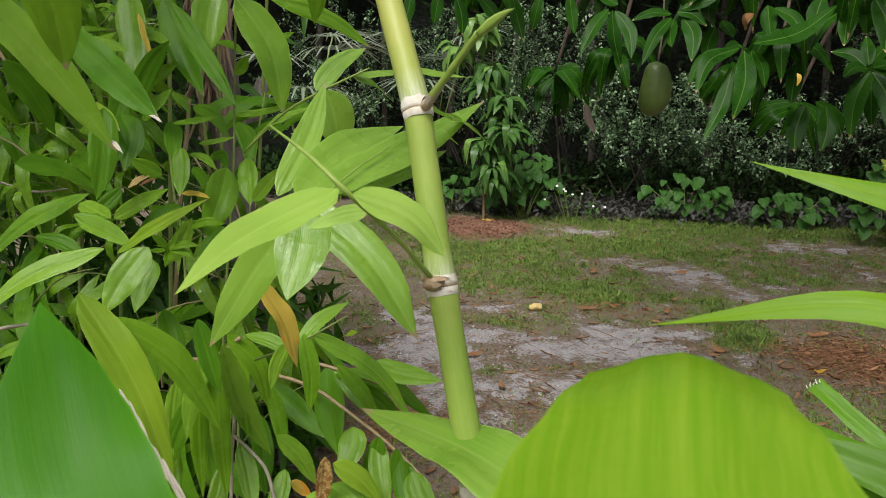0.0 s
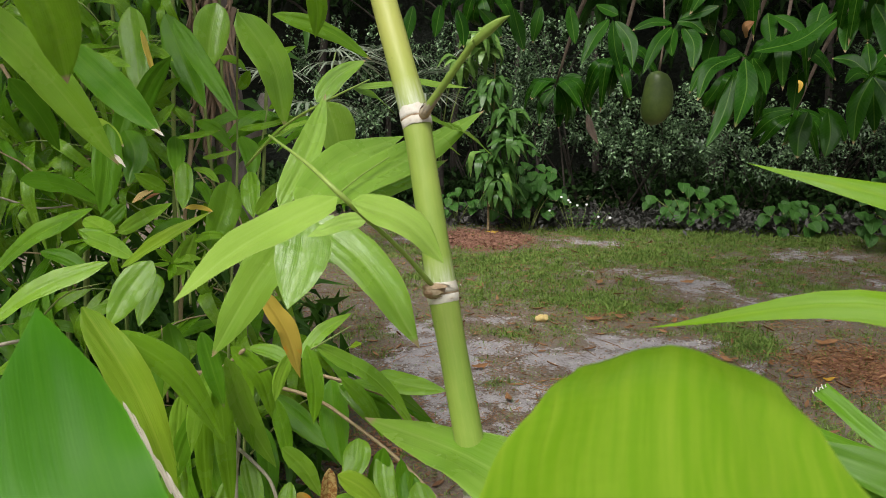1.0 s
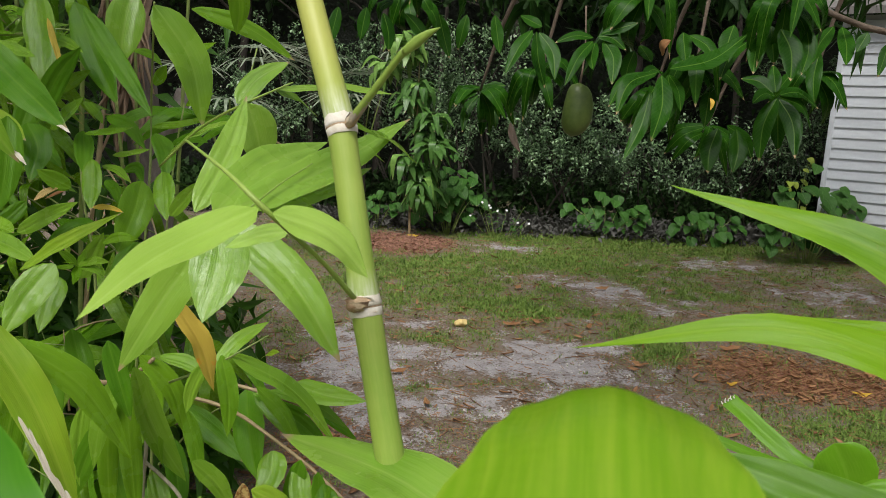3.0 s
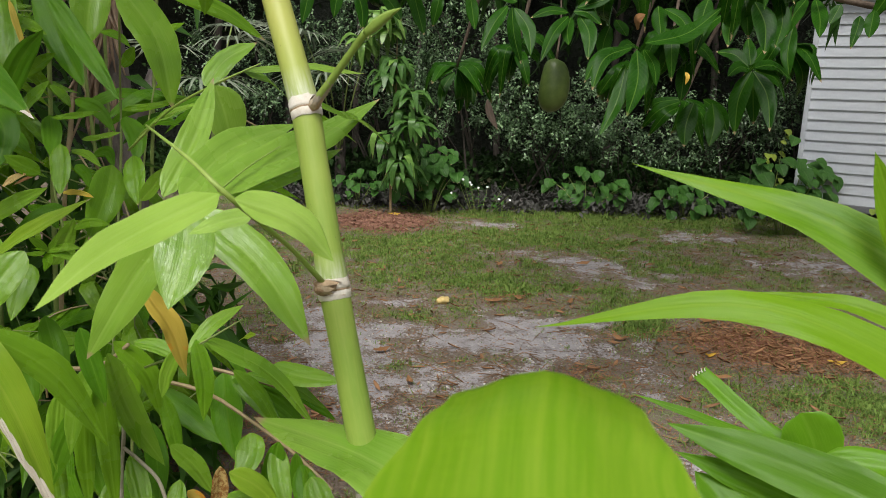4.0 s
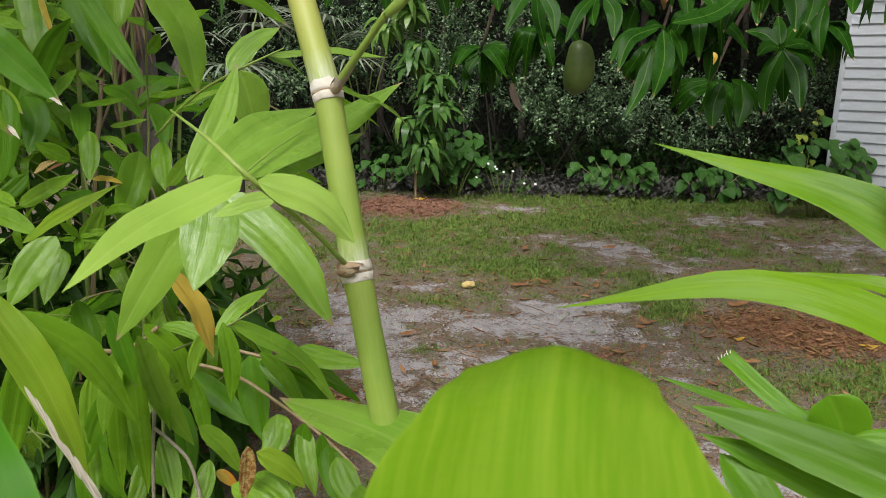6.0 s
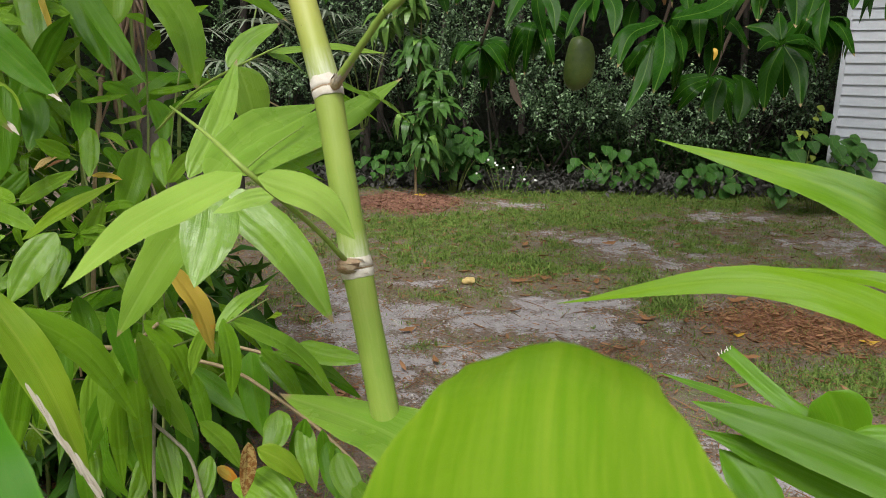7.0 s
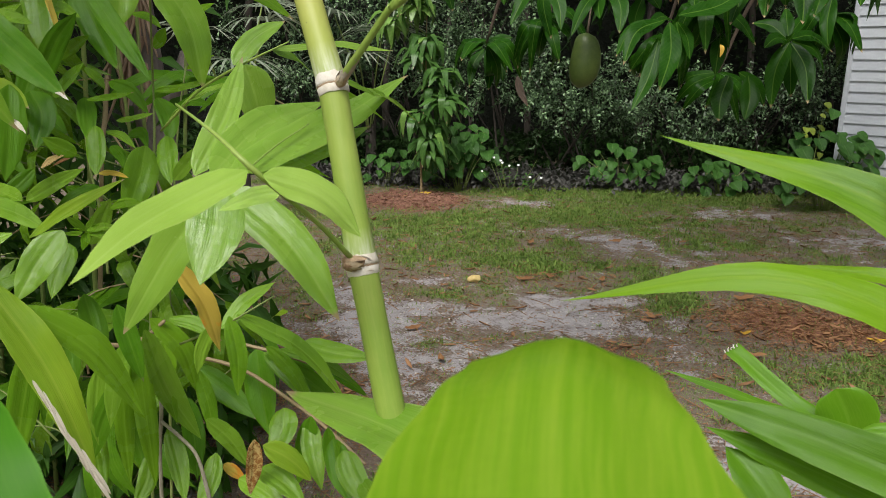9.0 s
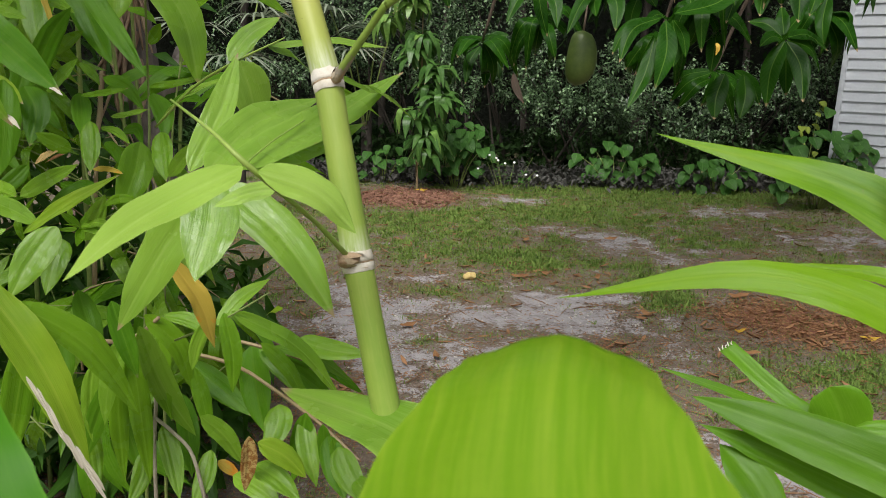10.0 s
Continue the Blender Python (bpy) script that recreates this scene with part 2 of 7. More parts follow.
M_TWIG = rough_material("tan_twig", (0.25, 0.17, 0.08), (0.42, 0.33, 0.19), 14, 120, 0.6, 0.3)
M_GREENTWIG = rough_material("green_twig", (0.16, 0.24, 0.05), (0.28, 0.34, 0.1), 14, 120, 0.5, 0.2)
M_STEMGREEN = rough_material("fresh_green_stem", (0.19, 0.32, 0.04), (0.32, 0.43, 0.09), 14, 120, 0.42, 0.15)
M_GREYTWIG = rough_material("grey_dry_stalk", (0.22, 0.19, 0.14), (0.46, 0.41, 0.31), 14, 120, 0.75, 0.4)
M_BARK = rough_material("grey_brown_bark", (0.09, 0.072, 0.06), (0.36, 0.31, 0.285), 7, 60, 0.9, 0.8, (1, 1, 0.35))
# The grey-brown bark again, with woodland shade put into its colours
M_SHADEBARK = rough_material("shaded_bark", (0.03, 0.024, 0.018), (0.12, 0.1, 0.085), 7, 60, 0.9, 0.8, (1, 1, 0.35))
M_FIBRE = rough_material("torn_reddish_fibre", (0.22, 0.13, 0.08), (0.58, 0.42, 0.3), 14, 90, 0.9, 0.6, (1, 1, 0.3))
M_MANGOBARK = rough_material("mango_bark", (0.07, 0.05, 0.035), (0.2, 0.15, 0.11), 9, 80, 0.85, 0.6)
M_SHEATH = rough_material("papery_sheath", (0.32, 0.22, 0.11), (0.7, 0.64, 0.5), 30, 260, 0.7, 0.5, distance=0.002)
M_RING = rough_material("pale_node_ring", (0.62, 0.56, 0.44), (0.9, 0.87, 0.8), 40, 300, 0.7, 0.3, distance=0.001)
M_BUD = rough_material("brown_bud", (0.2, 0.1, 0.045), (0.58, 0.45, 0.28), 90, 420, 0.6, 0.4, distance=0.002)
M_SIDING = rough_material("white_vinyl_siding", (0.5, 0.535, 0.58), (0.61, 0.64, 0.67), 1.3, 40, 0.5, 0.05, distance=0.002)
M_SKIRT = rough_material("grey_skirting_board", (0.09, 0.095, 0.1), (0.22, 0.23, 0.24), 3, 60, 0.6, 0.2)
M_ROOF = rough_material("roof_shingle", (0.12, 0.11, 0.1), (0.2, 0.19, 0.18), 4, 60, 0.9)
M_BLOCK = rough_material("concrete_block", (0.2, 0.2, 0.19), (0.34, 0.33, 0.31), 5, 70, 0.9)
M_MANGO_FRUIT = rough_material("green_mango_skin", (0.05, 0.09, 0.014), (0.11, 0.155, 0.032), 9, 160, 0.42, 0.06, distance=0.001)
M_FRUITBIT = rough_material("fruit_flesh", (0.6, 0.42, 0.12), (0.75, 0.6, 0.28), 20, 140, 0.5, 0.3)
M_PETAL = rough_material("white_petal", (0.72, 0.72, 0.7), (0.85, 0.85, 0.84), 20, 140, 0.6, 0.1)
# Near black: the wood's deep shade put into the colour of the backdrops
M_WOODSHADE = rough_material("woodland_shade", (0.004, 0.006, 0.003), (0.014, 0.02, 0.009), 2.5, 14, 0.95, 1.0, distance=0.1)
M_PEBBLE = rough_material("pale_pebble", (0.45, 0.42, 0.38), (0.65, 0.62, 0.56), 30, 120, 0.8)


def culm_material():
    """Bamboo culm: yellow-green, streaked along its length, whitish bloom above each node."""
    m, n, l = shader("green_bamboo_culm")
    tex = n.new("ShaderNodeTexCoord")
    uv = n.new("ShaderNodeSeparateXYZ")
    l.new(tex.outputs["UV"], uv.inputs[0])
    comb = n.new("ShaderNodeCombineXYZ")
    l.new(math_node(n, l, "MULTIPLY", uv.outputs[0], 30.0), comb.inputs[0])
    l.new(math_node(n, l, "MULTIPLY", uv.outputs[1], 5.0), comb.inputs[1])
    fibre = node(n, "ShaderNodeTexNoise", Scale=1.0, Detail=4.0, Roughness=0.6)
    l.new(comb.outputs[0], fibre.inputs["Vector"])
    cloud = node(n, "ShaderNodeTexNoise", Scale=9.0, Detail=4.0)
    l.new(tex.outputs["Object"], cloud.inputs["Vector"])
    flecks = node(n, "ShaderNodeTexNoise", Scale=240.0, Detail=2.0)
    l.new(tex.outputs["Object"], flecks.inputs["Vector"])
    below = math_node(n, l, "FRACT", uv.outputs[1])
    col = mix_colour(n, l, ramp(n, l, cloud.outputs["Fac"], 0.3, 0.7), (0.215, 0.345, 0.046), (0.35, 0.45, 0.08))
    col = mix_colour(n, l, math_node(n, l, "MULTIPLY", ramp(n, l, fibre.outputs["Fac"], 0.45, 0.8), 0.25), col, (0.46, 0.5, 0.14))
    height = n.new("ShaderNodeSeparateXYZ")
    l.new(tex.outputs["Object"], height.inputs[0])
    col = mix_colour(n, l, math_node(n, l, "MULTIPLY", ramp(n, l, height.outputs[2], 1.46, 1.56), 0.75), col, (0.5, 0.5, 0.12))
    bloom = math_node(n, l, "MULTIPLY", ramp(n, l, below, 0.2, 0.06), ramp(n, l, fibre.outputs["Fac"], 0.3, 0.6))
    col = mix_colour(n, l, math_node(n, l, "MULTIPLY", bloom, 0.7), col, (0.62, 0.66, 0.5))
    col = mix_colour(n, l, math_node(n, l, "MULTIPLY", ramp(n, l, flecks.outputs["Fac"], 0.74, 0.8), 0.5), col, (0.12, 0.12, 0.05))
    bump = node(n, "ShaderNodeBump", Strength=0.12, Distance=0.001)
    l.new(fibre.outputs["Fac"], bump.inputs["Height"])
    p = node(n, "ShaderNodeBsdfPrincipled")
    l.new(col, p.inputs["Base Color"])
    l.new(bump.outputs[0], p.inputs["Normal"])
    l.new(math_node(n, l, "ADD", math_node(n, l, "MULTIPLY", cloud.outputs["Fac"], 0.3), 0.36), p.inputs["Roughness"])
    out_n = n.new("ShaderNodeOutputMaterial")
    l.new(p.outputs[0], out_n.inputs["Surface"])
    return m


def ground_material():
    """Sandy yard soil: grey sand, brown humus and thin moss, by the cover laid down with the ground."""
    m, n, l = shader("yard_soil")
    tex = n.new("ShaderNodeTexCoord")
    cover = n.new("ShaderNodeAttribute")
    cover.attribute_name = "cover"
    part_of = n.new("ShaderNodeSeparateColor")
    l.new(cover.outputs["Color"], part_of.inputs[0])
    sets = []
    for scale, detail in ((1.7, 6.0), (9.0, 6.0), (55.0, 4.0), (240.0, 2.0)):
        k = node(n, "ShaderNodeTexNoise", Scale=scale, Detail=detail, Roughness=0.65)
        l.new(tex.outputs["Object"], k.inputs["Vector"])
        sets.append(k.outputs["Fac"])
    jitter = math_node(n, l, "ADD", math_node(n, l, "MULTIPLY", math_node(n, l, "SUBTRACT", sets[1], 0.5), 2.6), math_node(n, l, "MULTIPLY", math_node(n, l, "SUBTRACT", sets[2], 0.5), 2.8))
    humus = mix_colour(n, l, ramp(n, l, sets[2], 0.3, 0.7), (0.05, 0.036, 0.026), (0.29, 0.21, 0.15))
    humus = mix_colour(n, l, ramp(n, l, sets[0], 0.35, 0.7), humus, (0.21, 0.17, 0.135))
    sand = mix_colour(n, l, ramp(n, l, sets[1], 0.3, 0.7), (0.27, 0.25, 0.25), (0.46, 0.435, 0.44))
    sand = mix_colour(n, l, math_node(n, l, "MULTIPLY", ramp(n, l, sets[3], 0.5, 0.75), 0.55), sand, (0.16, 0.14, 0.13))
    green = mix_colour(n, l, ramp(n, l, sets[2], 0.35, 0.65), (0.06, 0.095, 0.018), (0.17, 0.2, 0.05))
    mulch = mix_colour(n, l, ramp(n, l, sets[2], 0.3, 0.7), (0.16, 0.055, 0.03), (0.34, 0.15, 0.09))
    col = mix_colour(n, l, ramp(n, l, math_node(n, l, "ADD", part_of.outputs[2], jitter), 0.35, 0.75), humus, green)
    col = mix_colour(n, l, ramp(n, l, math_node(n, l, "ADD", part_of.outputs[0], jitter), 0.4, 0.75), col, sand)
    col = mix_colour(n, l, ramp(n, l, math_node(n, l, "ADD", part_of.outputs[1], math_node(n, l, "MULTIPLY", jitter, 0.6)), 0.4, 0.6), col, mulch)
    grit = node(n, "ShaderNodeTexNoise", Scale=120.0, Detail=3.0, Roughness=0.7)
    l.new(tex.outputs["Object"], grit.inputs["Vector"])
    col = mix_colour(n, l, math_node(n, l, "MULTIPLY", ramp(n, l, grit.outputs["Fac"], 0.55, 0.7), 0.6), col, (0.05, 0.032, 0.02))
    col = mix_colour(n, l, math_node(n, l, "MULTIPLY", ramp(n, l, grit.outputs["Fac"], 0.42, 0.3), 0.45), col, (0.42, 0.36, 0.3))
    bump = node(n, "ShaderNodeBump", Strength=0.6, Distance=0.02)
    l.new(math_node(n, l, "ADD", sets[1], math_node(n, l, "MULTIPLY", sets[2], 0.6)), bump.inputs["Height"])
    p = node(n, "ShaderNodeBsdfPrincipled", Roughness=0.95)
    l.new(col, p.inputs["Base Color"])
    l.new(bump.outputs[0], p.inputs["Normal"])
    out_n = n.new("ShaderNodeOutputMaterial")
    l.new(p.outputs[0], out_n.inputs["Surface"])
    return m


M_CULM = culm_material()
M_GROUND = ground_material()

# ---- builders ----
def mesh_from(name, verts, faces, uvs=None, mat=None, smooth=True):
    me = bpy.data.meshes.new(name)
    me.from_pydata([tuple(v) for v in verts], [], [tuple(f) for f in faces])
    if uvs is not None:
        layer = me.uv_layers.new(name="UVMap")
        idx = np.empty(len(me.loops), dtype=np.int32)
        me.loops.foreach_get("vertex_index", idx)
        layer.data.foreach_set("uv", np.asarray(uvs, dtype=np.float32)[idx].ravel())
    if mat:
        me.materials.append(mat)
    if smooth:
        me.polygons.foreach_set("use_smooth", np.ones(len(me.polygons), dtype=bool))
    me.update()
    return me


def part_mesh(name, me, parent=None, label="", m=None):
    ob = new(name, me)
    if parent is not None:
        ob.parent = parent
    if m is not None:
        ob.matrix_basis = m
    return tagged(ob, label)


def part(name, bm, material, parent, label=""):
    me = bpy.data.meshes.new(name)
    bm.to_mesh(me)
    bm.free()
    me.materials.append(material)
    return part_mesh(name, me, parent, label)


def thing(name, label, category, group="", kind="", place=(0, 0, 0)):
    ob = new(name)
    ob.empty_display_size = 0.1
    ob.location = place
    return tagged(ob, label, category, group, kind)


def spline(points, count):
    """Points along a smooth curve through the given ones."""
    p = [Vector(q) for q in points]
    p = [2 * p[0] - p[1]] + p + [2 * p[-1] - p[-2]]
    res, spans = [], len(p) - 3
    for k in range(count):
        s = k / (count - 1) * spans
        i = min(int(s), spans - 1)
        t = s - i
        a, b, c, d = p[i], p[i + 1], p[i + 2], p[i + 3]
        res.append(0.5 * ((2 * b) + (c - a) * t + (2 * a - 5 * b + 4 * c - d) * t * t + (3 * b - a - 3 * c + d) * t ** 3))
    return res


def tube_mesh(name, points, radii, mat, sides=8, count=14, closed=True):
    """A round stem along a curve, with its radius going through the given ones."""
    line = spline(points, count)
    verts, faces, uvs = [], [], []
    up = Vector((0.31, 0.2, 0.93))
    total = 0.0
    for k, q in enumerate(line):
        ahead = (line[min(k + 1, count - 1)] - line[max(k - 1, 0)]).normalized()
        side = ahead.cross(up)
        if side.length < 0.05:
            side = ahead.cross(Vector((1, 0, 0)))
        side.normalize()
        other = ahead.cross(side)
        r = float(np.interp(k / (count - 1), np.linspace(0, 1, len(radii)), radii))
        if k:
            total += (q - line[k - 1]).length
        for j in range(sides + 1):
            a = 2 * math.pi * j / sides
            verts.append(q + r * (math.cos(a) * side + math.sin(a) * other))
            uvs.append((j / sides, total))
    w = sides + 1
    for k in range(count - 1):
        for j in range(sides):
            faces.append((k * w + j, k * w + j + 1, (k + 1) * w + j + 1, (k + 1) * w + j))
    if closed:
        faces.append(tuple(range(sides))[::-1])
        faces.append(tuple((count - 1) * w + j for j in range(sides)))
    return mesh_from(name, verts, faces, uvs, mat)


def stem(name, points, radii, mat, parent=None, label="", sides=8, count=14):
    return part_mesh(name, tube_mesh(name, points, radii, mat, sides, count), parent, label)


def blade_shape(s, kind):
    if kind == "bamboo":
        return float(np.interp(s, (0, 0.03, 0.08, 0.16, 0.27, 0.4, 0.53, 0.66, 0.78, 0.88, 0.95, 1), (0.08, 0.34, 0.6, 0.82, 0.96, 1, 0.95, 0.82, 0.61, 0.36, 0.15, 0)))
    if kind == "taper":
        return (max(s, 1e-4) ** 0.42) * (1 - s) / 0.4222
    if kind == "long":
        return (max(s, 1e-4) ** 0.4) * ((1 - s) ** 0.62) / 0.5
    if kind == "tail":
        return (max(s, 1e-4) ** 0.42) * ((1 - s) ** 1.25) / 0.437
    if kind == "mango":
        return math.sin(math.pi * min(1, max(0, s ** 0.85))) ** 0.8
    if kind == "cut":
        return min(1.0, (max(s, 1e-4) * 6) ** 0.6)
    if kind == "sheet":
        return float(np.interp(s, (0, 0.15, 0.3, 0.4, 0.55, 0.7, 0.85, 1), (1, 0.97, 0.82, 0.68, 0.54, 0.47, 0.43, 0.34)))
    if kind == "broad":
        return (max(s, 1e-4) ** 0.45) * ((1 - s) ** 0.4) / 0.55
    return 1.0


def blade_mesh(name, points, width, face, mat, kind="bamboo", fold=0.18, wave=0.02, rows=12, cols=6, seed=0, turn=0.0, pleat=0.0):
    """A leaf blade along a curve: tapered, folded along its midrib, a little wavy at the margins; face: the way its upper side looks."""
    rng = random.Random(seed)
    line = spline(points, rows + 1)
    length = sum((line[k + 1] - line[k]).length for k in range(rows))
    verts, faces, uvs = [], [], []
    hint = Vector(face).normalized()
    ph, ph2 = rng.uniform(0, 6), rng.uniform(0, 6)
    carry = None
    for k, q in enumerate(line):
        s = k / rows
        ahead = (line[min(k + 1, rows)] - line[max(k - 1, 0)]).normalized()
        side = (ahead.cross(hint) if carry is None else carry - ahead * carry.dot(ahead)).normalized()
        carry = side.copy()
        up = side.cross(ahead)
        a = radians(turn) * (s - 0.4)
        side, up = side * math.cos(a) + up * math.sin(a), up * math.cos(a) - side * math.sin(a)
        half = 0.5 * width * blade_shape(s, kind)
        for j in range(cols + 1):
            c = 2 * j / cols - 1
            ripple = wave * length * abs(c) ** 1.5 * (math.sin(9 * s + ph + (1.5 if c > 0 else 0)) * 0.6 + math.sin(21 * s + ph2) * 0.25)
            nick = 1 + 0.015 * math.sin(37 * s + ph2 * c)
            verts.append(q + side * (half * c * nick) + up * (fold * half * (0.35 * c * c + 0.65 * abs(c) if kind == "sheet" else abs(c) ** 1.2 - 0.55 * c ** 4) + ripple * half / (0.5 * width + 1e-6) + pleat * half * math.cos(9.42 * c + ph)))
            uvs.append((0.5 + 0.5 * c * max(0.25, blade_shape(s, kind)), s))
    w = cols + 1
    for k in range(rows):
        for j in range(cols):
            faces.append((k * w + j, k * w + j + 1, (k + 1) * w + j + 1, (k + 1) * w + j))
    me = mesh_from(name, verts, faces, uvs, mat)
    rim = me.uv_layers.new(name="Rim")
    idx = np.empty(len(me.loops), dtype=np.int32)
    me.loops.foreach_get("vertex_index", idx)
    across = np.tile(np.abs(np.linspace(-1, 1, cols + 1)), rows + 1)
    rim.data.foreach_set("uv", np.stack([across[idx], np.zeros(len(idx))], axis=1).astype(np.float32).ravel())
    return me


LEAF_COUNT = [0]


def leaf(parent, base, mid, tip, width, face, mat, label="", kind="bamboo", fold=0.26, wave=0.022, turn=0.0):
    LEAF_COUNT[0] += 1
    rng = random.Random(LEAF_COUNT[0] * 7)
    me = blade_mesh("leaf", [base, mid, tip], width, face, mat, kind, fold, wave, 14, 14, LEAF_COUNT[0], turn + rng.uniform(-22, 22), 0.03 if kind == "bamboo" and width < 0.045 else 0.0)
    return part_mesh("leaf", me, parent, label)


def unit_leaf(mat, kind="bamboo", width=0.22, droop=0.18, fold=0.2, wave=0.02, rows=8, cols=4, seed=1, turn=10.0):
    """A leaf one metre long from the origin along +y, its upper side to +z, to be scaled and shared."""
    pts = [(0, 0, 0), (0.02, 0.5, droop * 0.5), (0, 1.0 - droop * 0.3, -droop)]
    return blade_mesh("leaf", pts, width, (0, 0, 1), mat, kind, fold, wave, rows, cols, seed, turn)


def turn_to(ahead, face, roll=0.0):
    """The turn that lays a unit leaf's +y along ahead with its +z nearest to face."""
    y = Vector(ahead).normalized()
    x = y.cross(Vector(face))
    if x.length < 1e-3:
        x = y.cross(Vector((1, 0.3, 0)))
    x.normalize()
    z = x.cross(y)
    return Matrix((x, y, z)).transposed() @ Matrix.Rotation(roll, 3, "Y")


def set_at(place, turn, size):
    return Matrix.Translation(place) @ turn.to_4x4() @ Matrix.Scale(size, 4)


def scatter(name, template, places, turns, sizes, mat, parent=None, label=""):
    """One mesh of many small copies of a template (verts, faces, uvs)."""
    tv, tf, tu = np.array(template[0], float), template[1], np.array(template[2], float)
    n, k = len(places), len(tv)
    if n == 0:
        return None
    world_v = np.einsum("nij,kj->nki", turns, tv) * np.asarray(sizes)[:, None, None] + np.asarray(places)[:, None, :]
    me = bpy.data.meshes.new(name)
    loops = np.concatenate([np.array(f) for f in tf])
    lens = np.array([len(f) for f in tf])
    all_loops = (loops[None, :] + (np.arange(n) * k)[:, None]).ravel()
    all_lens = np.tile(lens, n)
    me.vertices.add(n * k)
    me.vertices.foreach_set("co", world_v.ravel())
    me.loops.add(len(all_loops))
    me.loops.foreach_set("vertex_index", all_loops.astype(np.int32))
    me.polygons.add(len(all_lens))
    me.polygons.foreach_set("loop_start", np.concatenate([[0], np.cumsum(all_lens)[:-1]]).astype(np.int32))
    layer = me.uv_layers.new(name="UVMap")
    layer.data.foreach_set("uv", np.tile(tu[loops], (n, 1)).astype(np.float32).ravel())
    me.materials.append(mat)
    me.update(calc_edges=True)
    me.validate()
    return part_mesh(name, me, parent, label)


def small_leaf(width=0.45, droop=0.12):
    """A folded leaf of four faces, one long, along +y."""
    v = [(0, 0, 0), (-width / 2, 0.42, 0.07), (0, 0.45, 0), (width / 2, 0.42, 0.07), (0, 1, -droop)]
    f = [(0, 2, 1), (0, 3, 2), (1, 2, 4), (2, 3, 4)]
    u = [(0.5, 0), (0, 0.42), (0.5, 0.45), (1, 0.42), (0.5, 1)]
    return v, f, u


def turns_random(rng, n, ahead=None, spread=1.0, face=(0, 0, 1)):
    """Turns for n leaves: along given or random directions, their upper sides roughly to face."""
    d = rng.normal(size=(n, 3)) * spread
    if ahead is not None:
        d = d + np.asarray(ahead)
    d /= np.linalg.norm(d, axis=1, keepdims=True) + 1e-9
    up = np.asarray(face)[None, :] + rng.normal(size=(n, 3)) * 0.35
    x = np.cross(d, up)
    x /= np.linalg.norm(x, axis=1, keepdims=True) + 1e-9
    z = np.cross(x, d)
    return np.stack([x, d, z], axis=2)


def box(bm, x0, x1, y0, y1, z0, z1):
    vs = [bm.verts.new((x, y, z)) for z in (z0, z1) for y in (y0, y1) for x in (x0, x1)]
    for q in ((0, 2, 3, 1), (4, 5, 7, 6), (0, 1, 5, 4), (2, 6, 7, 3), (0, 4, 6, 2), (1, 3, 7, 5)):
        bm.faces.new([vs[i] for i in q])


# ---- the ground ----
def uneven(x, y, s, k=0.0):
    return noise.noise((x * s + k, y * s - k, 3.7 + k))


SAND = ((0.68, 4.27, 0.42, 0.3, 1.15), (0.14, 4.3, 0.22, 0.16, 0.8), (0.06, 3.77, 0.2, 0.2, 0.9), (-0.26, 4.46, 0.2, 0.16, 0.9), (-0.77, 4.69, 0.24, 0.18, 1.1), (-0.61, 4.12, 0.3, 0.24, 1.15), (-0.38, 3.55, 0.28, 0.24, 0.9),
        (1.35, 6.41, 0.42, 0.4, 0.95), (2.81, 7.82, 0.5, 0.36, 1.0), (0.66, 8.28, 0.36, 0.2, 1.0), (1.68, 5.68, 0.22, 0.18, 0.8), (0.62, 4.69, 0.25, 0.12, 0.7), (-0.3, 5.03, 0.14, 0.13, 0.7), (1.03, 4.67, 0.24, 0.15, 0.7), (-0.49, 4.39, 0.2, 0.1, 0.9),
        (3.4, 6.6, 0.9, 0.35, 0.6), (-1.5, 8.0, 0.5, 0.35, 0.7), (1.35, 2.5, 0.55, 0.35, 0.8), (2.4, 2.2, 0.9, 0.4, 0.5))
GRASSY = ((-0.32, 7.21, 0.7, 0.85, 0.6), (2.61, 9.26, 1.5, 1.0, 0.7), (0.55, 5.5, 0.2, 0.34, 0.8), (-0.04, 5.97, 0.5, 0.5, 0.45), (1.38, 4.7, 0.24, 0.4, 0.95), (-0.1, 3.87, 0.14, 0.12, 0.6), (0.73, 3.92, 0.12, 0.1, 0.6), (1.4, 5.54, 0.35, 0.36, 0.4),
          (1.23, 7.49, 0.6, 0.6, 0.5), (1.9, 3.4, 0.7, 0.35, 0.5), (2.28, 6.33, 0.45, 0.4, 0.45), (-0.37, 4.18, 0.14, 0.1, 0.5), (-0.47, 5.78, 0.3, 0.35, 0.5), (0.8, 7.4, 3.4, 1.3, 0.4), (0.6, 8.9, 2.6, 0.5, 0.5), (2.9, 3.5, 0.7, 0.4, 0.4))
LITTERED = ((0.56, 5.08, 0.4, 0.3, 0.8), (0.91, 3.77, 0.35, 0.28, 0.8), (1.9, 4.4, 0.55, 0.5, 1.2), (2.5, 4.3, 0.6, 0.5, 1.0), (-0.4, 6.39, 0.4, 0.35, 0.3), (-0.45, 4.69, 0.2, 0.24, 0.5), (-0.16, 4.04, 0.14, 0.2, 0.5), (1.94, 5.52, 0.5, 0.28, 0.55), (-0.9, 3.2, 1.2, 0.8, 0.7), (0.2, 5.3, 1.0, 0.3, 0.2))


STEP, X0, Y0 = 0.03, -9.0, -9.0
GRID_X, GRID_Y = np.meshgrid(X0 + STEP * np.arange(601), Y0 + STEP * np.arange(661))


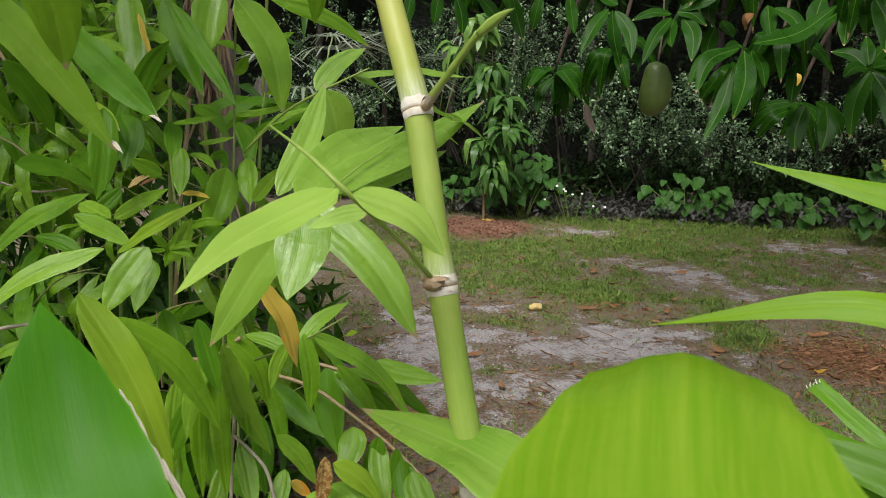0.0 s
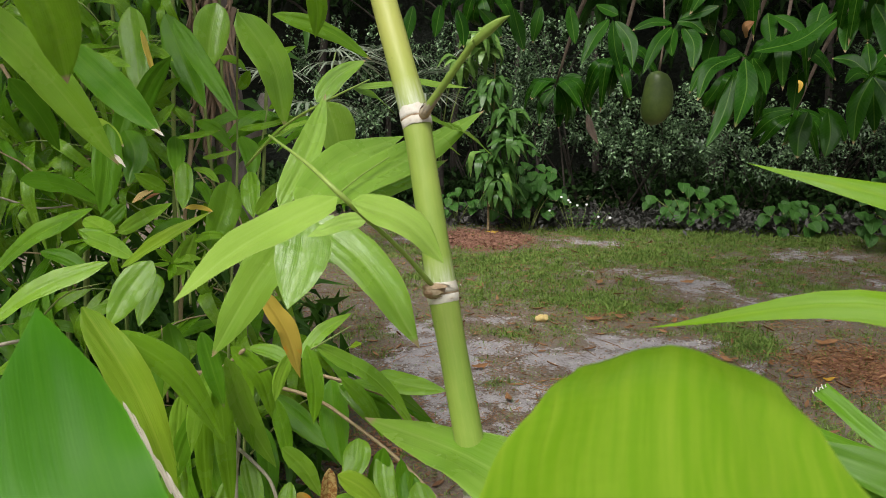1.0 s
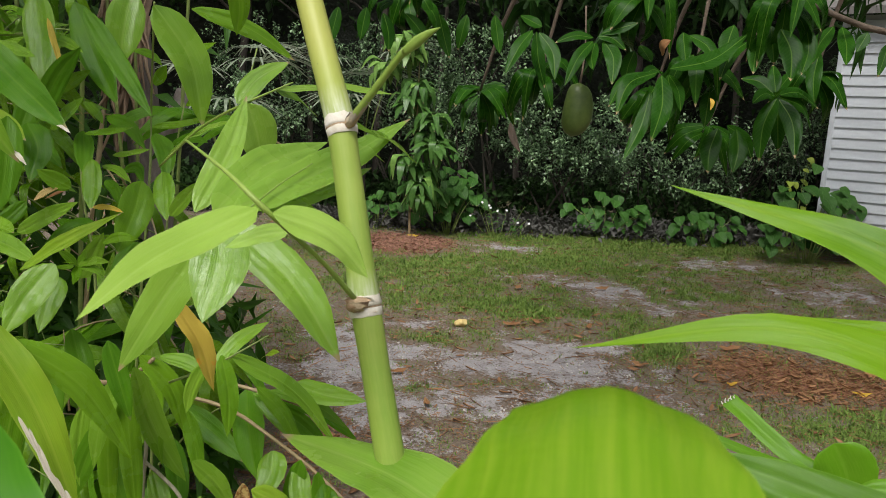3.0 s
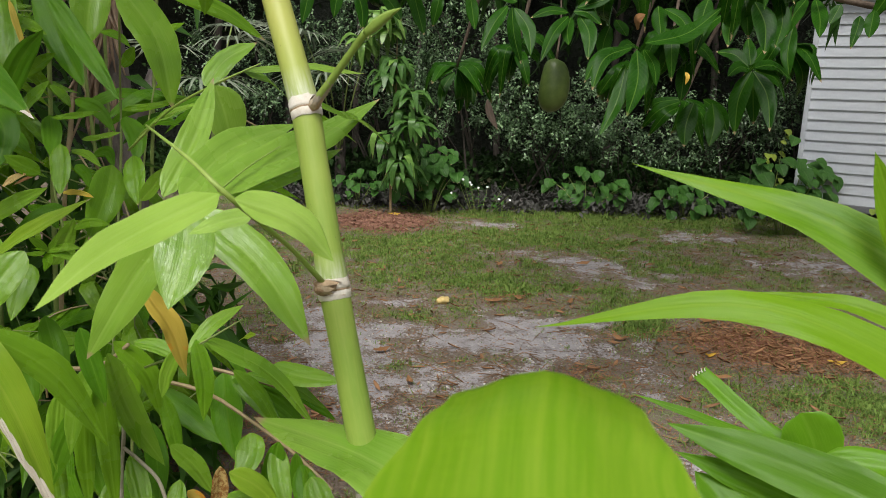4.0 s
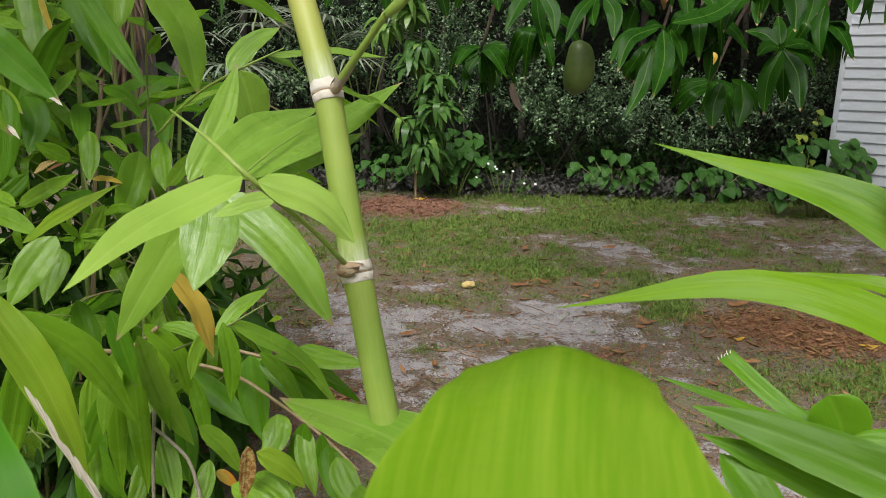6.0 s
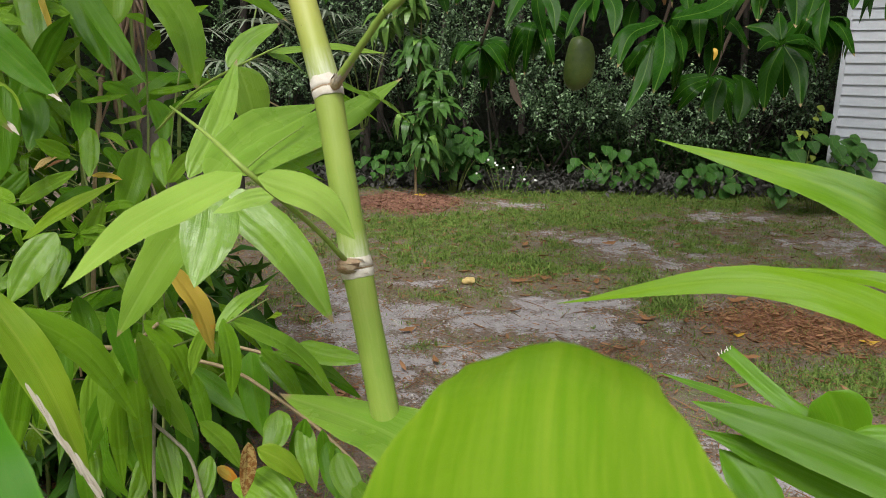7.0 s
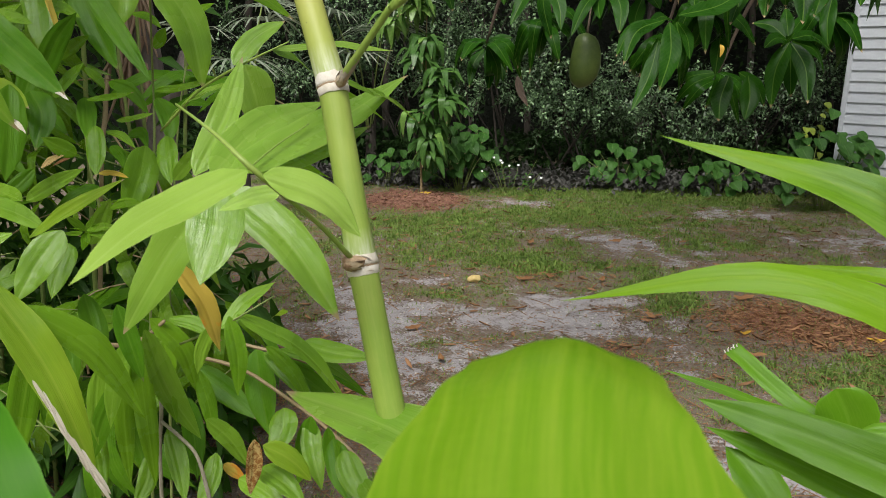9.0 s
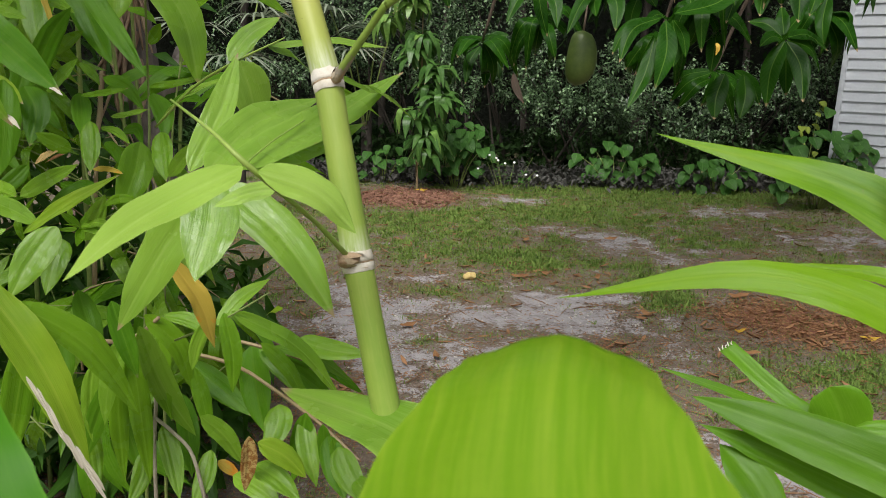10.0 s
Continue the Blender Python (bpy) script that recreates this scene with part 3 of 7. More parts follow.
def patches(marks):
    return sum(high * np.exp(-(((GRID_X - cx) / rx) ** 2 + ((GRID_Y - cy) / ry) ** 2)) for cx, cy, rx, ry, high in marks)


def rough_field(s, k=0.0):
    """Smooth noise of the given scale over the yard."""
    field = np.zeros_like(GRID_X)
    fine = int((1.5 - Y0) / STEP)
    for j in range(0, GRID_X.shape[0]):
        y, skip = Y0 + STEP * j, 1 if j >= fine else 3
        if skip > 1 and j % skip:
            field[j] = field[j - 1]
            continue
        row = [noise.noise(((X0 + STEP * i) * s + k, y * s - k, 3.7 + k)) for i in range(0, GRID_X.shape[1], skip)]
        field[j] = np.repeat(row, skip)[:GRID_X.shape[1]]
    return field


def lay_fields():
    sand = patches(SAND + ((-0.2, 4.1, 1.4, 0.9, 0.26), (2.0, 6.2, 1.9, 1.3, 0.2))) + 0.5 * rough_field(2.9) + 0.65 * rough_field(7.3, 2.0) + 0.4 * rough_field(15.0, 6.0) - 0.14
    litter = patches(LITTERED) + 0.35 * rough_field(2.4, 7.0)
    mulch = patches(((-0.62, 8.2, 0.62, 0.62, 1.15),)) + 0.12 * rough_field(4.0, 11.0)
    grass = patches(GRASSY) + 0.2 + 0.45 * rough_field(2.1, 21.0) + 0.5 * rough_field(5.1, 5.0) + 0.45 * rough_field(11.0, 8.0)
    grass -= 0.95 * np.maximum(0, sand) + 0.7 * np.maximum(0, litter - 0.35) + 1.2 * np.maximum(0, mulch)
    return [f.tolist() for f in (sand, litter, mulch, grass)]


SAND_MAP, LITTER_MAP, MULCH_MAP, GRASS_MAP = lay_fields()


def looked_up(field, x, y):
    return field[min(660, max(0, round((y - Y0) / STEP)))][min(600, max(0, round((x - X0) / STEP)))]


def sand_at(x, y):
    return looked_up(SAND_MAP, x, y)


def litter_at(x, y):
    return looked_up(LITTER_MAP, x, y)


def mulch_at(x, y):
    return looked_up(MULCH_MAP, x, y)


def grass_at(x, y):
    return looked_up(GRASS_MAP, x, y)


def height_at(x, y):
    return 0.022 * uneven(x, y, 0.9, 4.0) + 0.012 * uneven(x, y, 3.1, 9.0) + 0.008 * min(1.0, max(0.0, mulch_at(x, y)))


def build_ground():
    far = [12, 16, 24, 40, 80, 160, 400]
    xs = sorted([-v for v in far] + list(np.arange(-6, 8.01, 0.06)) + far)
    ys = sorted([-v for v in far] + list(np.arange(-6, 1.5, 0.5)) + list(np.arange(1.6, 10.6, 0.05)) + [v + 0.5 for v in far])
    verts = [(x, y, height_at(x, y) if abs(x) < 9 and abs(y) < 12 else 0.0) for y in ys for x in xs]
    w = len(xs)
    faces = [(j * w + i, j * w + i + 1, (j + 1) * w + i + 1, (j + 1) * w + i) for j in range(len(ys) - 1) for i in range(w - 1)]
    me = mesh_from("ground", verts, faces, None, M_GROUND)
    cover = me.color_attributes.new("cover", "FLOAT_COLOR", "POINT")
    cols = np.zeros((len(verts), 4), dtype=np.float32)
    for k, (x, y, z) in enumerate(verts):
        if abs(x) < 9 and abs(y) < 12:
            cols[k] = (min(1, max(0, sand_at(x, y))), min(1, max(0, mulch_at(x, y), 0.62 * litter_at(x, y) - 0.22)), min(1, max(0, grass_at(x, y))), 1)
        else:
            cols[k] = (0, 0, 0.5, 1)
    cover.data.foreach_set("color", cols.ravel())
    tagged(new("ground", me), "sandy yard ground with thin grass, leaf litter and bare grey sand", "ground", kind="structure")


build_ground()

# ---- the white shed at the edge of the trees ----
def build_shed():
    shed = thing("shed", "white vinyl-sided shed raised on concrete blocks beside the trees", "shed", place=(4.1, 8.4, 0))
    shed.rotation_euler = (0, 0, radians(-37))
    # local x runs along the seen wall, y goes into the shed
    long, deep, low, lap, top = 4.6, 3.0, 0.386, 0.113, 2.7
    bm = bmesh.new()
    box(bm, 0.02, long - 0.02, 0.02, deep, 0.33, top)
    part("wall", bm, M_SIDING, shed)
    count = int((top - low) / lap)
    v2 = [(0.03, -0.022, -0.006), (long - 0.03, -0.022, -0.006), (0.03, 0.012, -0.006), (long - 0.03, 0.012, -0.006), (0.03, 0.012, lap), (long - 0.03, 0.012, lap)]
    verts = [v2[0], v2[1], (long - 0.03, -0.002, lap - 0.001), (0.03, -0.002, lap - 0.001), v2[2], v2[3], (long - 0.03, 0.018, lap - 0.001), (0.03, 0.018, lap - 0.001)]
    faces = [(0, 1, 2, 3), (5, 4, 7, 6), (4, 5, 1, 0), (3, 2, 6, 7), (0, 3, 7, 4), (1, 5, 6, 2)]
    me = mesh_from("siding_board", verts, faces, None, M_SIDING, smooth=False)
    for k in range(count):
        part_mesh("siding_board", me, shed, m=Matrix.Translation((0, 0.0, low + k * lap)))
    side = mesh_from("siding_board", [(y, x * (deep - 0.06) / (long - 0.06), z) for x, y, z in verts], [f[::-1] for f in faces], None, M_SIDING, smooth=False)
    for k in range(count):
        part_mesh("siding_board", side, shed, m=Matrix.Translation((0.0, 0.0, low + k * lap)))
    for x, y in ((0, 0), (long - 0.03, 0), (0, deep - 0.03)):
        bm = bmesh.new()
        box(bm, x - 0.026, x + 0.03, y - 0.026, y + 0.03, 0.37, top)
        bmesh.ops.bevel(bm, geom=bm.edges[:], offset=0.006, segments=1, affect="EDGES")
        part("corner_trim", bm, M_SIDING, shed)
    bm = bmesh.new()
    box(bm, -0.03, long + 0.02, -0.035, deep + 0.02, 0.3, 0.38)
    bmesh.ops.bevel(bm, geom=bm.edges[:], offset=0.008, segments=1, affect="EDGES")
    part("skirting_board", bm, M_SKIRT, shed, "grey weathered skirting board")
    for x in (0.25, 1.7, 3.1, long - 0.3):
        for y in (0.9, deep - 0.3):
            bm = bmesh.new()
            box(bm, x - 0.2, x + 0.2, y - 0.1, y + 0.1, -0.03, 0.3)
            part("concrete_block", bm, M_BLOCK, shed)
    bm = bmesh.new()
    prof = [(-0.25, top - 0.02), (deep / 2, top + 0.75), (deep + 0.25, top - 0.02), (deep + 0.25, top + 0.06), (deep / 2, top + 0.85), (-0.25, top + 0.06)]
    rows = [[bm.verts.new((x, y, z)) for y, z in prof] for x in (-0.25, long + 0.25)]
    for k in range(6):
        bm.faces.new((rows[0][k], rows[0][(k + 1) % 6], rows[1][(k + 1) % 6], rows[1][k]))
    bm.faces.new(rows[0][::-1])
    bm.faces.new(rows[1])
    bmesh.ops.recalc_face_normals(bm, faces=bm.faces[:])
    part("roof", bm, M_ROOF, shed, "dark shingle roof")


build_shed()

# ---- trees and hedge behind the yard ----
def heart_mesh(mat, seed=1, lobes=0.14):
    """A broad heart-shaped leaf, one long, along +y."""
    rng = random.Random(seed)
    verts, uvs, faces = [], [], []
    rows, cols = 9, 6
    for k in range(rows + 1):
        s = k / rows
        half = 0.5 * (math.sin(math.pi * min(1, s ** 0.62)) ** 0.75) * (0.92 if s > 0.02 else 1) + 0.01
        for j in range(cols + 1):
            c = 2 * j / cols - 1
            back = -lobes * (abs(c) ** 1.3) * (1 - s) ** 2
            verts.append((half * c, s + back, 0.12 * abs(c) * half * 2 - 0.25 * s * s + 0.02 * math.sin(11 * s + 5 * c + seed)))
            uvs.append((0.5 + 0.5 * c, s))
    w = cols + 1
    for k in range(rows):
        for j in range(cols):
            faces.append((k * w + j, k * w + j + 1, (k + 1) * w + j + 1, (k + 1) * w + j))
    return mesh_from("leaf", verts, faces, uvs, mat)


HEARTS = [heart_mesh(M_HEART, k) for k in range(3)]
LIMES = [heart_mesh(M_LIME, k + 5) for k in range(2)]


def heart_plant(name, place, spread, tall, count, size, seed, label, meshes=HEARTS):
    """A leafy plant: stalks fanning out from the soil, a heart-shaped leaf on each."""
    rng = random.Random(seed)
    plant = thing(name, label, "plant", place=place)
    for k in range(int(count * 1.15)):
        a = rng.uniform(0, 2 * math.pi)
        r = spread * math.sqrt(rng.random())
        x, y, z = r * math.cos(a), 0.55 * r * math.sin(a), tall * (0.25 + 0.75 * rng.random()) * (1 - 0.35 * r / spread)
        tipp = Vector((x, y, z))
        if k % 4 == 0:
            stem("stalk", [(x * 0.15, y * 0.15, -0.03), (x * 0.55, y * 0.55, z * 0.6), tipp], [0.008, 0.005, 0.003], M_GREENTWIG, plant, sides=5, count=6)
        out_way = Vector((x * 0.9 + rng.uniform(-0.5, 0.5), y - 0.75 + rng.uniform(-0.3, 0.3), -0.45 + rng.uniform(-0.3, 0.2)))
        part_mesh("leaf", rng.choice(meshes), plant, m=set_at(tipp, turn_to(out_way, (0.3 * x + rng.uniform(-0.35, 0.35), -0.5, 0.9)), size * rng.uniform(0.6, 1.15)))
    return plant


def hedge_shrub(place, wide, deep, tall, seed, label, leaves=6200, leaf_size=(0.034, 0.066)):
    """A shrub of arching woody stems, each set with sprays of small leaves."""
    rng = np.random.default_rng(seed)
    r2 = random.Random(seed)
    shrub = thing("hedge_shrub", label, "shrub", place=place)
    places, turns, sizes = [], [], []
    sprays = 62
    for k in range(sprays):
        a = r2.uniform(-math.pi, 0.15)
        foot = Vector((r2.uniform(-0.3, 0.3) * wide, r2.uniform(-0.1, 0.3) * deep, 0))
        reach = r2.uniform(0.45, 1.0)
        end = Vector((math.cos(a) * wide * 0.5 * reach * 1.1, math.sin(a) * deep * 0.5 * reach, tall * (0.42 + 0.58 * r2.random() ** 0.8)))
        top = foot.lerp(end, 0.6) + Vector((0, 0, tall * 0.18 * r2.random()))
        drop = end + Vector((math.cos(a) * 0.12, math.sin(a) * 0.15, -r2.uniform(0.05, 0.3)))
        drop.z = max(drop.z, 0.4)
        if k % 6 == 0:
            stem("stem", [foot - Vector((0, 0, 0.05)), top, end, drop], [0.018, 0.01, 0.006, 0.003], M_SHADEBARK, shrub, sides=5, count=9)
        line = np.array(spline([foot.lerp(top, 0.55), top, end, drop], 24))
        n = leaves // sprays
        at = rng.integers(8, 24, n)
        pos = line[at] + rng.normal(size=(n, 3)) * (0.028, 0.028, 0.025)
        pos[:, 2] = np.maximum(pos[:, 2], 0.03)
        places.append(pos)
        turns.append(turns_random(rng, n, (math.cos(a) * 0.4, -0.5, -0.15), 0.9, (0.0, -0.35, 1.0)))
        sizes.append(rng.uniform(*leaf_size, n))
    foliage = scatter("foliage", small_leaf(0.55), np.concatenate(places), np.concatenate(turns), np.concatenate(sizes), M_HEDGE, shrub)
    tagged(foliage, kind="stuff")
    return shrub


for k, (x, y, wide, deep, tall) in enumerate(((-2.6, 10.3, 2.2, 1.6, 2.6), (-1.0, 10.6, 2.0, 1.6, 2.6), (0.3, 10.1, 1.7, 1.4, 2.6), (1.35, 10.0, 1.7, 1.5, 1.75), (2.75, 10.2, 1.8, 1.3, 1.55), (3.9, 10.4, 1.9, 1.3, 1.6), (5.4, 10.9, 2.4, 1.6, 2.4))):
    hedge_shrub((x, y, 0), wide, deep, tall, 40 + k, "dense dark green shrub with small glossy leaves at the wood's edge", leaves=3400 if k in (4, 5) else 6200)


def woods():
    """Tall trees that close the yard, their foliage, and a near-black shade sheet behind."""
    verts, faces = [], []
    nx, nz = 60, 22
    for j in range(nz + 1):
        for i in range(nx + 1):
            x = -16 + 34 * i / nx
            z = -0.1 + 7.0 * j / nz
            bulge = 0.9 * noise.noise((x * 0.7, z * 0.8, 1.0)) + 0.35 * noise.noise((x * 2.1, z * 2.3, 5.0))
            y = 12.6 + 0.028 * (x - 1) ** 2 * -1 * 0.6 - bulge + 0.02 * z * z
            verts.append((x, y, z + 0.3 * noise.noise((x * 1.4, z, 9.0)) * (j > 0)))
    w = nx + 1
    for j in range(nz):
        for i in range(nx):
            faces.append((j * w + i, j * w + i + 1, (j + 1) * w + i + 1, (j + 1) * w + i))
    me = mesh_from("backdrop", verts, faces, None, M_WOODSHADE)
    tagged(new("backdrop", me), "bumpy near-black sheet painted as the woodland's deep shade behind the yard", "woodland", kind="structure")
    rng = np.random.default_rng(5)
    n = 26000
    pos = np.stack([rng.uniform(-9, 9, n), 12.2 - np.abs(rng.normal(size=n)) * 0.7, rng.uniform(0.1, 6.5, n)], axis=1)
    clump = np.array([noise.noise((p[0] * 0.9, p[1], p[2] * 1.0)) for p in pos])
    pos = pos[clump > -0.05]
    n = len(pos)
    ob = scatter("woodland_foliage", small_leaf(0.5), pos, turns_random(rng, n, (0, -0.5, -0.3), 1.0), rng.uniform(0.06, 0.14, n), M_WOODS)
    tagged(ob, "woodland leaves behind the hedge, darkened in colour for shade", "foliage", kind="stuff")
    # Dark low leaves stand in for the shade on the ground behind the hedge
    n = 12000
    pos = np.stack([rng.uniform(-5, 6, n), rng.uniform(9.75, 11.6, n), rng.uniform(0.0, 0.55, n)], axis=1)
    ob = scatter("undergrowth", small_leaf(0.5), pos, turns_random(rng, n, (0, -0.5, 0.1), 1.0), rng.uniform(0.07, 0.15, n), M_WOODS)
    tagged(ob, "low leaves coloured near black for the shade under the hedge", "undergrowth", kind="stuff")
    # leaf roof added overhead to shade hedge and undergrowth
    n = 26000
    pos = np.stack([rng.uniform(-9, 8, n), rng.uniform(9.2, 14.5, n), rng.uniform(2.9, 5.8, n)], axis=1)
    clump = np.array([noise.noise((p[0] * 0.8, p[1] * 0.8, p[2])) for p in pos])
    pos = pos[(clump > -0.3) & ((pos[:, 0] < -2.6) | (pos[:, 0] > 0.4) | (clump > 0.12))]
    n = len(pos)
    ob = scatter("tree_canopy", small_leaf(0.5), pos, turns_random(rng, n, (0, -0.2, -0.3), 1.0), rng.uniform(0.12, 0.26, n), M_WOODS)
    tagged(ob, "leaf canopy added overhead to shade the hedge", "foliage", kind="stuff")
    for x, y, r, lean in ((-3.4, 11.2, 0.06, 0.2), (-2.2, 11.0, 0.035, -0.1), (-1.3, 11.4, 0.05, 0.1), (-0.4, 11.2, 0.03, 0.12), (0.9, 11.5, 0.045, -0.15), (2.6, 11.6, 0.06, 0.1), (4.3, 11.8, 0.05, -0.1), (-5.0, 10.8, 0.09, 0.3)):
        tree = thing("forest_tree", "thin grey-brown woodland trunk behind the hedge", "tree", "woodland trunks", place=(x, y, 0))
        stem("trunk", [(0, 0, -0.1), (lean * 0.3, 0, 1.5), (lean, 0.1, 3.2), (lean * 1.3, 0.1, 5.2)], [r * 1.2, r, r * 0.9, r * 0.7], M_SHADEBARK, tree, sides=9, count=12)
        for k in range(3):
            z = 2.6 + 0.7 * k
            s = 1 if k % 2 else -1
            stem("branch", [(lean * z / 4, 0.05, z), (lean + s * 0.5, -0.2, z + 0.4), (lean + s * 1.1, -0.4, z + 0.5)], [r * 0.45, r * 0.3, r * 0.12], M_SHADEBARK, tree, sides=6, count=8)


woods()


def sky_blocking_bank():
    """An unseen bank added behind and beside the camera to block low sky light."""
    verts, faces = [], []
    n, nz = 90, 12
    for j in range(nz + 1):
        for i in range(n + 1):
            a = radians(25 - 235 * i / n)
            z = -0.1 + 2.9 * j / nz
            r = 10.5 + 1.2 * noise.noise((math.cos(a) * 6, math.sin(a) * 6, z * 0.8)) + 0.05 * z * z
            verts.append((1.0 + r * math.cos(a) * 1.05, 3.0 + r * math.sin(a), z * (1 + 0.25 * noise.noise((i * 0.21, 0, 3)))))
    w = n + 1
    for j in range(nz):
        for i in range(n):
            faces.append((j * w + i, j * w + i + 1, (j + 1) * w + i + 1, (j + 1) * w + i))
    me = mesh_from("backdrop", verts, faces, None, M_WOODSHADE)
    tagged(new("backdrop", me), "unseen dark bank added round the yard to block low sky light", "woodland", kind="structure")


sky_blocking_bank()


def fan_palm(place, fronds, seed, size=0.75):
    """A fan palm: arched stalks, each with a fan of narrow leaflets."""
    rng = random.Random(seed)
    palm = thing("fan_palm", "grey-green fan palm with drooping narrow leaflets in the shade", "palm", place=place)
    stem("trunk", [(0, 0, -0.05), (0.02, 0, 0.35), (0, 0.03, 0.7)], [0.09, 0.08, 0.06], M_SHADEBARK, palm)
    strip = unit_leaf(M_PALM, "long", 0.045, 0.12, 0.5, 0.0, 6, 2, seed)
    for a, tilt, high in fronds:
        ca, sa = math.cos(radians(a)), math.sin(radians(a))
        hub = Vector((ca * 0.5 * size, sa * 0.5 * size, high))
        stem("stalk", [(0, 0, 0.55), (ca * 0.25 * size, sa * 0.25 * size, (0.55 + high) / 2 + 0.15), hub], [0.012, 0.01, 0.008], M_GREENTWIG, palm, sides=6, count=8)
        ahead = Vector((ca, sa, tilt)).normalized()
        side = ahead.cross(Vector((0, 0, 1))).normalized()
        for k in range(22):
            b = radians(-125 + 250 * k / 21)
            way = ahead * math.cos(b) + side * math.sin(b) + Vector((0, 0, -0.12 * rng.random()))
            part_mesh("leaflet", strip, palm, m=set_at(hub, turn_to(way, side.cross(ahead)), size * rng.uniform(0.75, 1.0) * (1 - 0.25 * abs(b) / 2.2)))
    return palm


fan_palm((-2.2, 7.0, 0), ((-70, -0.05, 1.5), (-20, 0.15, 1.85), (-130, 0.1, 1.75), (60, 0.2, 2.0)), 3)
fan_palm((-1.35, 10.0, 0), ((-60, 0.25, 1.9), (-100, 0.0, 1.6), (0, 0.3, 2.2), (-150, 0.2, 2.1)), 4, 0.95)

# broad-leaved plants along the edge
heart_plant("heart_leaf_plant", (-0.1, 9.0, 0), 0.42, 0.95, 39, 0.158, 11, "leafy green plant with large heart-shaped leaves below the hedge")
heart_plant("heart_leaf_plant", (1.9, 9.3, 0), 0.55, 0.7, 39, 0.144, 12, "low green plant with heart-shaped leaves under the hedge")
heart_plant("heart_leaf_plant", (3.1, 9.1, 0), 0.45, 0.5, 36, 0.144, 13, "low green plant with heart-shaped leaves at the lawn's edge")
heart_plant("heart_leaf_plant", (3.9, 8.15, 0), 0.55, 1.1, 66, 0.173, 14, "dense green vine with large heart-shaped leaves beside the shed")
heart_plant("heart_leaf_plant", (-1.0, 9.2, 0), 0.4, 0.6, 24, 0.122, 15, "low green weed with heart-shaped leaves")
heart_plant("heart_leaf_plant", (-0.25, 9.35, 0), 0.45, 1.2, 40, 0.13, 19, "tall green climbing plant with heart-shaped leaves below the hedge")
heart_plant("lime_vine", (4.05, 8.9, 0.0), 0.24, 1.5, 18, 0.11, 16, "yellow-green climbing vine leaves beside the shed", LIMES)
heart_plant("lime_vine", (4.85, 7.6, 0.0), 0.35, 0.6, 10, 0.13, 17, "yellow-green vine leaves against the shed's skirting", LIMES)


def groundcover():
    rng = np.random.default_rng(8)
    n = 9000
    pos = np.stack([rng.uniform(-2.2, 4.6, n), 9.45 + rng.normal(size=n) * 0.22, np.zeros(n)], axis=1)
    tall = np.array([0.16 + 0.12 * noise.noise((p[0] * 1.5, p[1] * 2, 0)) for p in pos])
    pos[:, 2] = np.abs(rng.random(n)) * tall
    ob = scatter("groundcover", small_leaf(0.5), pos, turns_random(rng, n, (0, -0.4, 0.3), 0.8), rng.uniform(0.05, 0.1, n), M_PURPLE)
    tagged(ob, "dark purple-grey low groundcover under the hedge", "groundcover", kind="stuff")


groundcover()


def white_flowers(place, seed):
    rng = random.Random(seed)
    plant = thing("white_flower", "small weedy plant with white flowers at the lawn's edge", "flower", place=place)
    petal = unit_leaf(M_PETAL, "broad", 0.6, 0.1, 0.1, 0.0, 4, 2, 3, 0)
    green = unit_leaf(M_HEART, "mango", 0.35, 0.2, 0.2, 0.02, 5, 2, 4)
    for k in range(11):
        x, y, z = rng.uniform(-0.35, 0.4), rng.uniform(-0.15, 0.15), rng.uniform(0.12, 0.5)
        head = Vector((x, y, z))
        stem("stalk", [(x * 0.3, y * 0.3, -0.02), (x * 0.7, y * 0.7, z * 0.55), head], [0.004, 0.003, 0.002], M_GREENTWIG, plant, sides=5, count=6)
        for q in range(5):
            s = rng.uniform(0.2, 0.95)
            part_mesh("leaf", green, plant, m=set_at(Vector((x * 0.3, y * 0.3, 0)).lerp(head, s), turn_to((rng.uniform(-1, 1), rng.uniform(-1, 0.3), 0.3), (0, -0.3, 1)), rng.uniform(0.04, 0.09)))
        if k < 9:
            for q in range(5):
                b = 2 * math.pi * q / 5
                part_mesh("petal", petal, plant, m=set_at(head, turn_to((math.cos(b), -0.4 + 0.5 * math.sin(b), 0.75 * math.sin(b) + 0.35), (0, -0.8, 0.6)), 0.02))


white_flowers((0.5, 8.85, 0), 31)


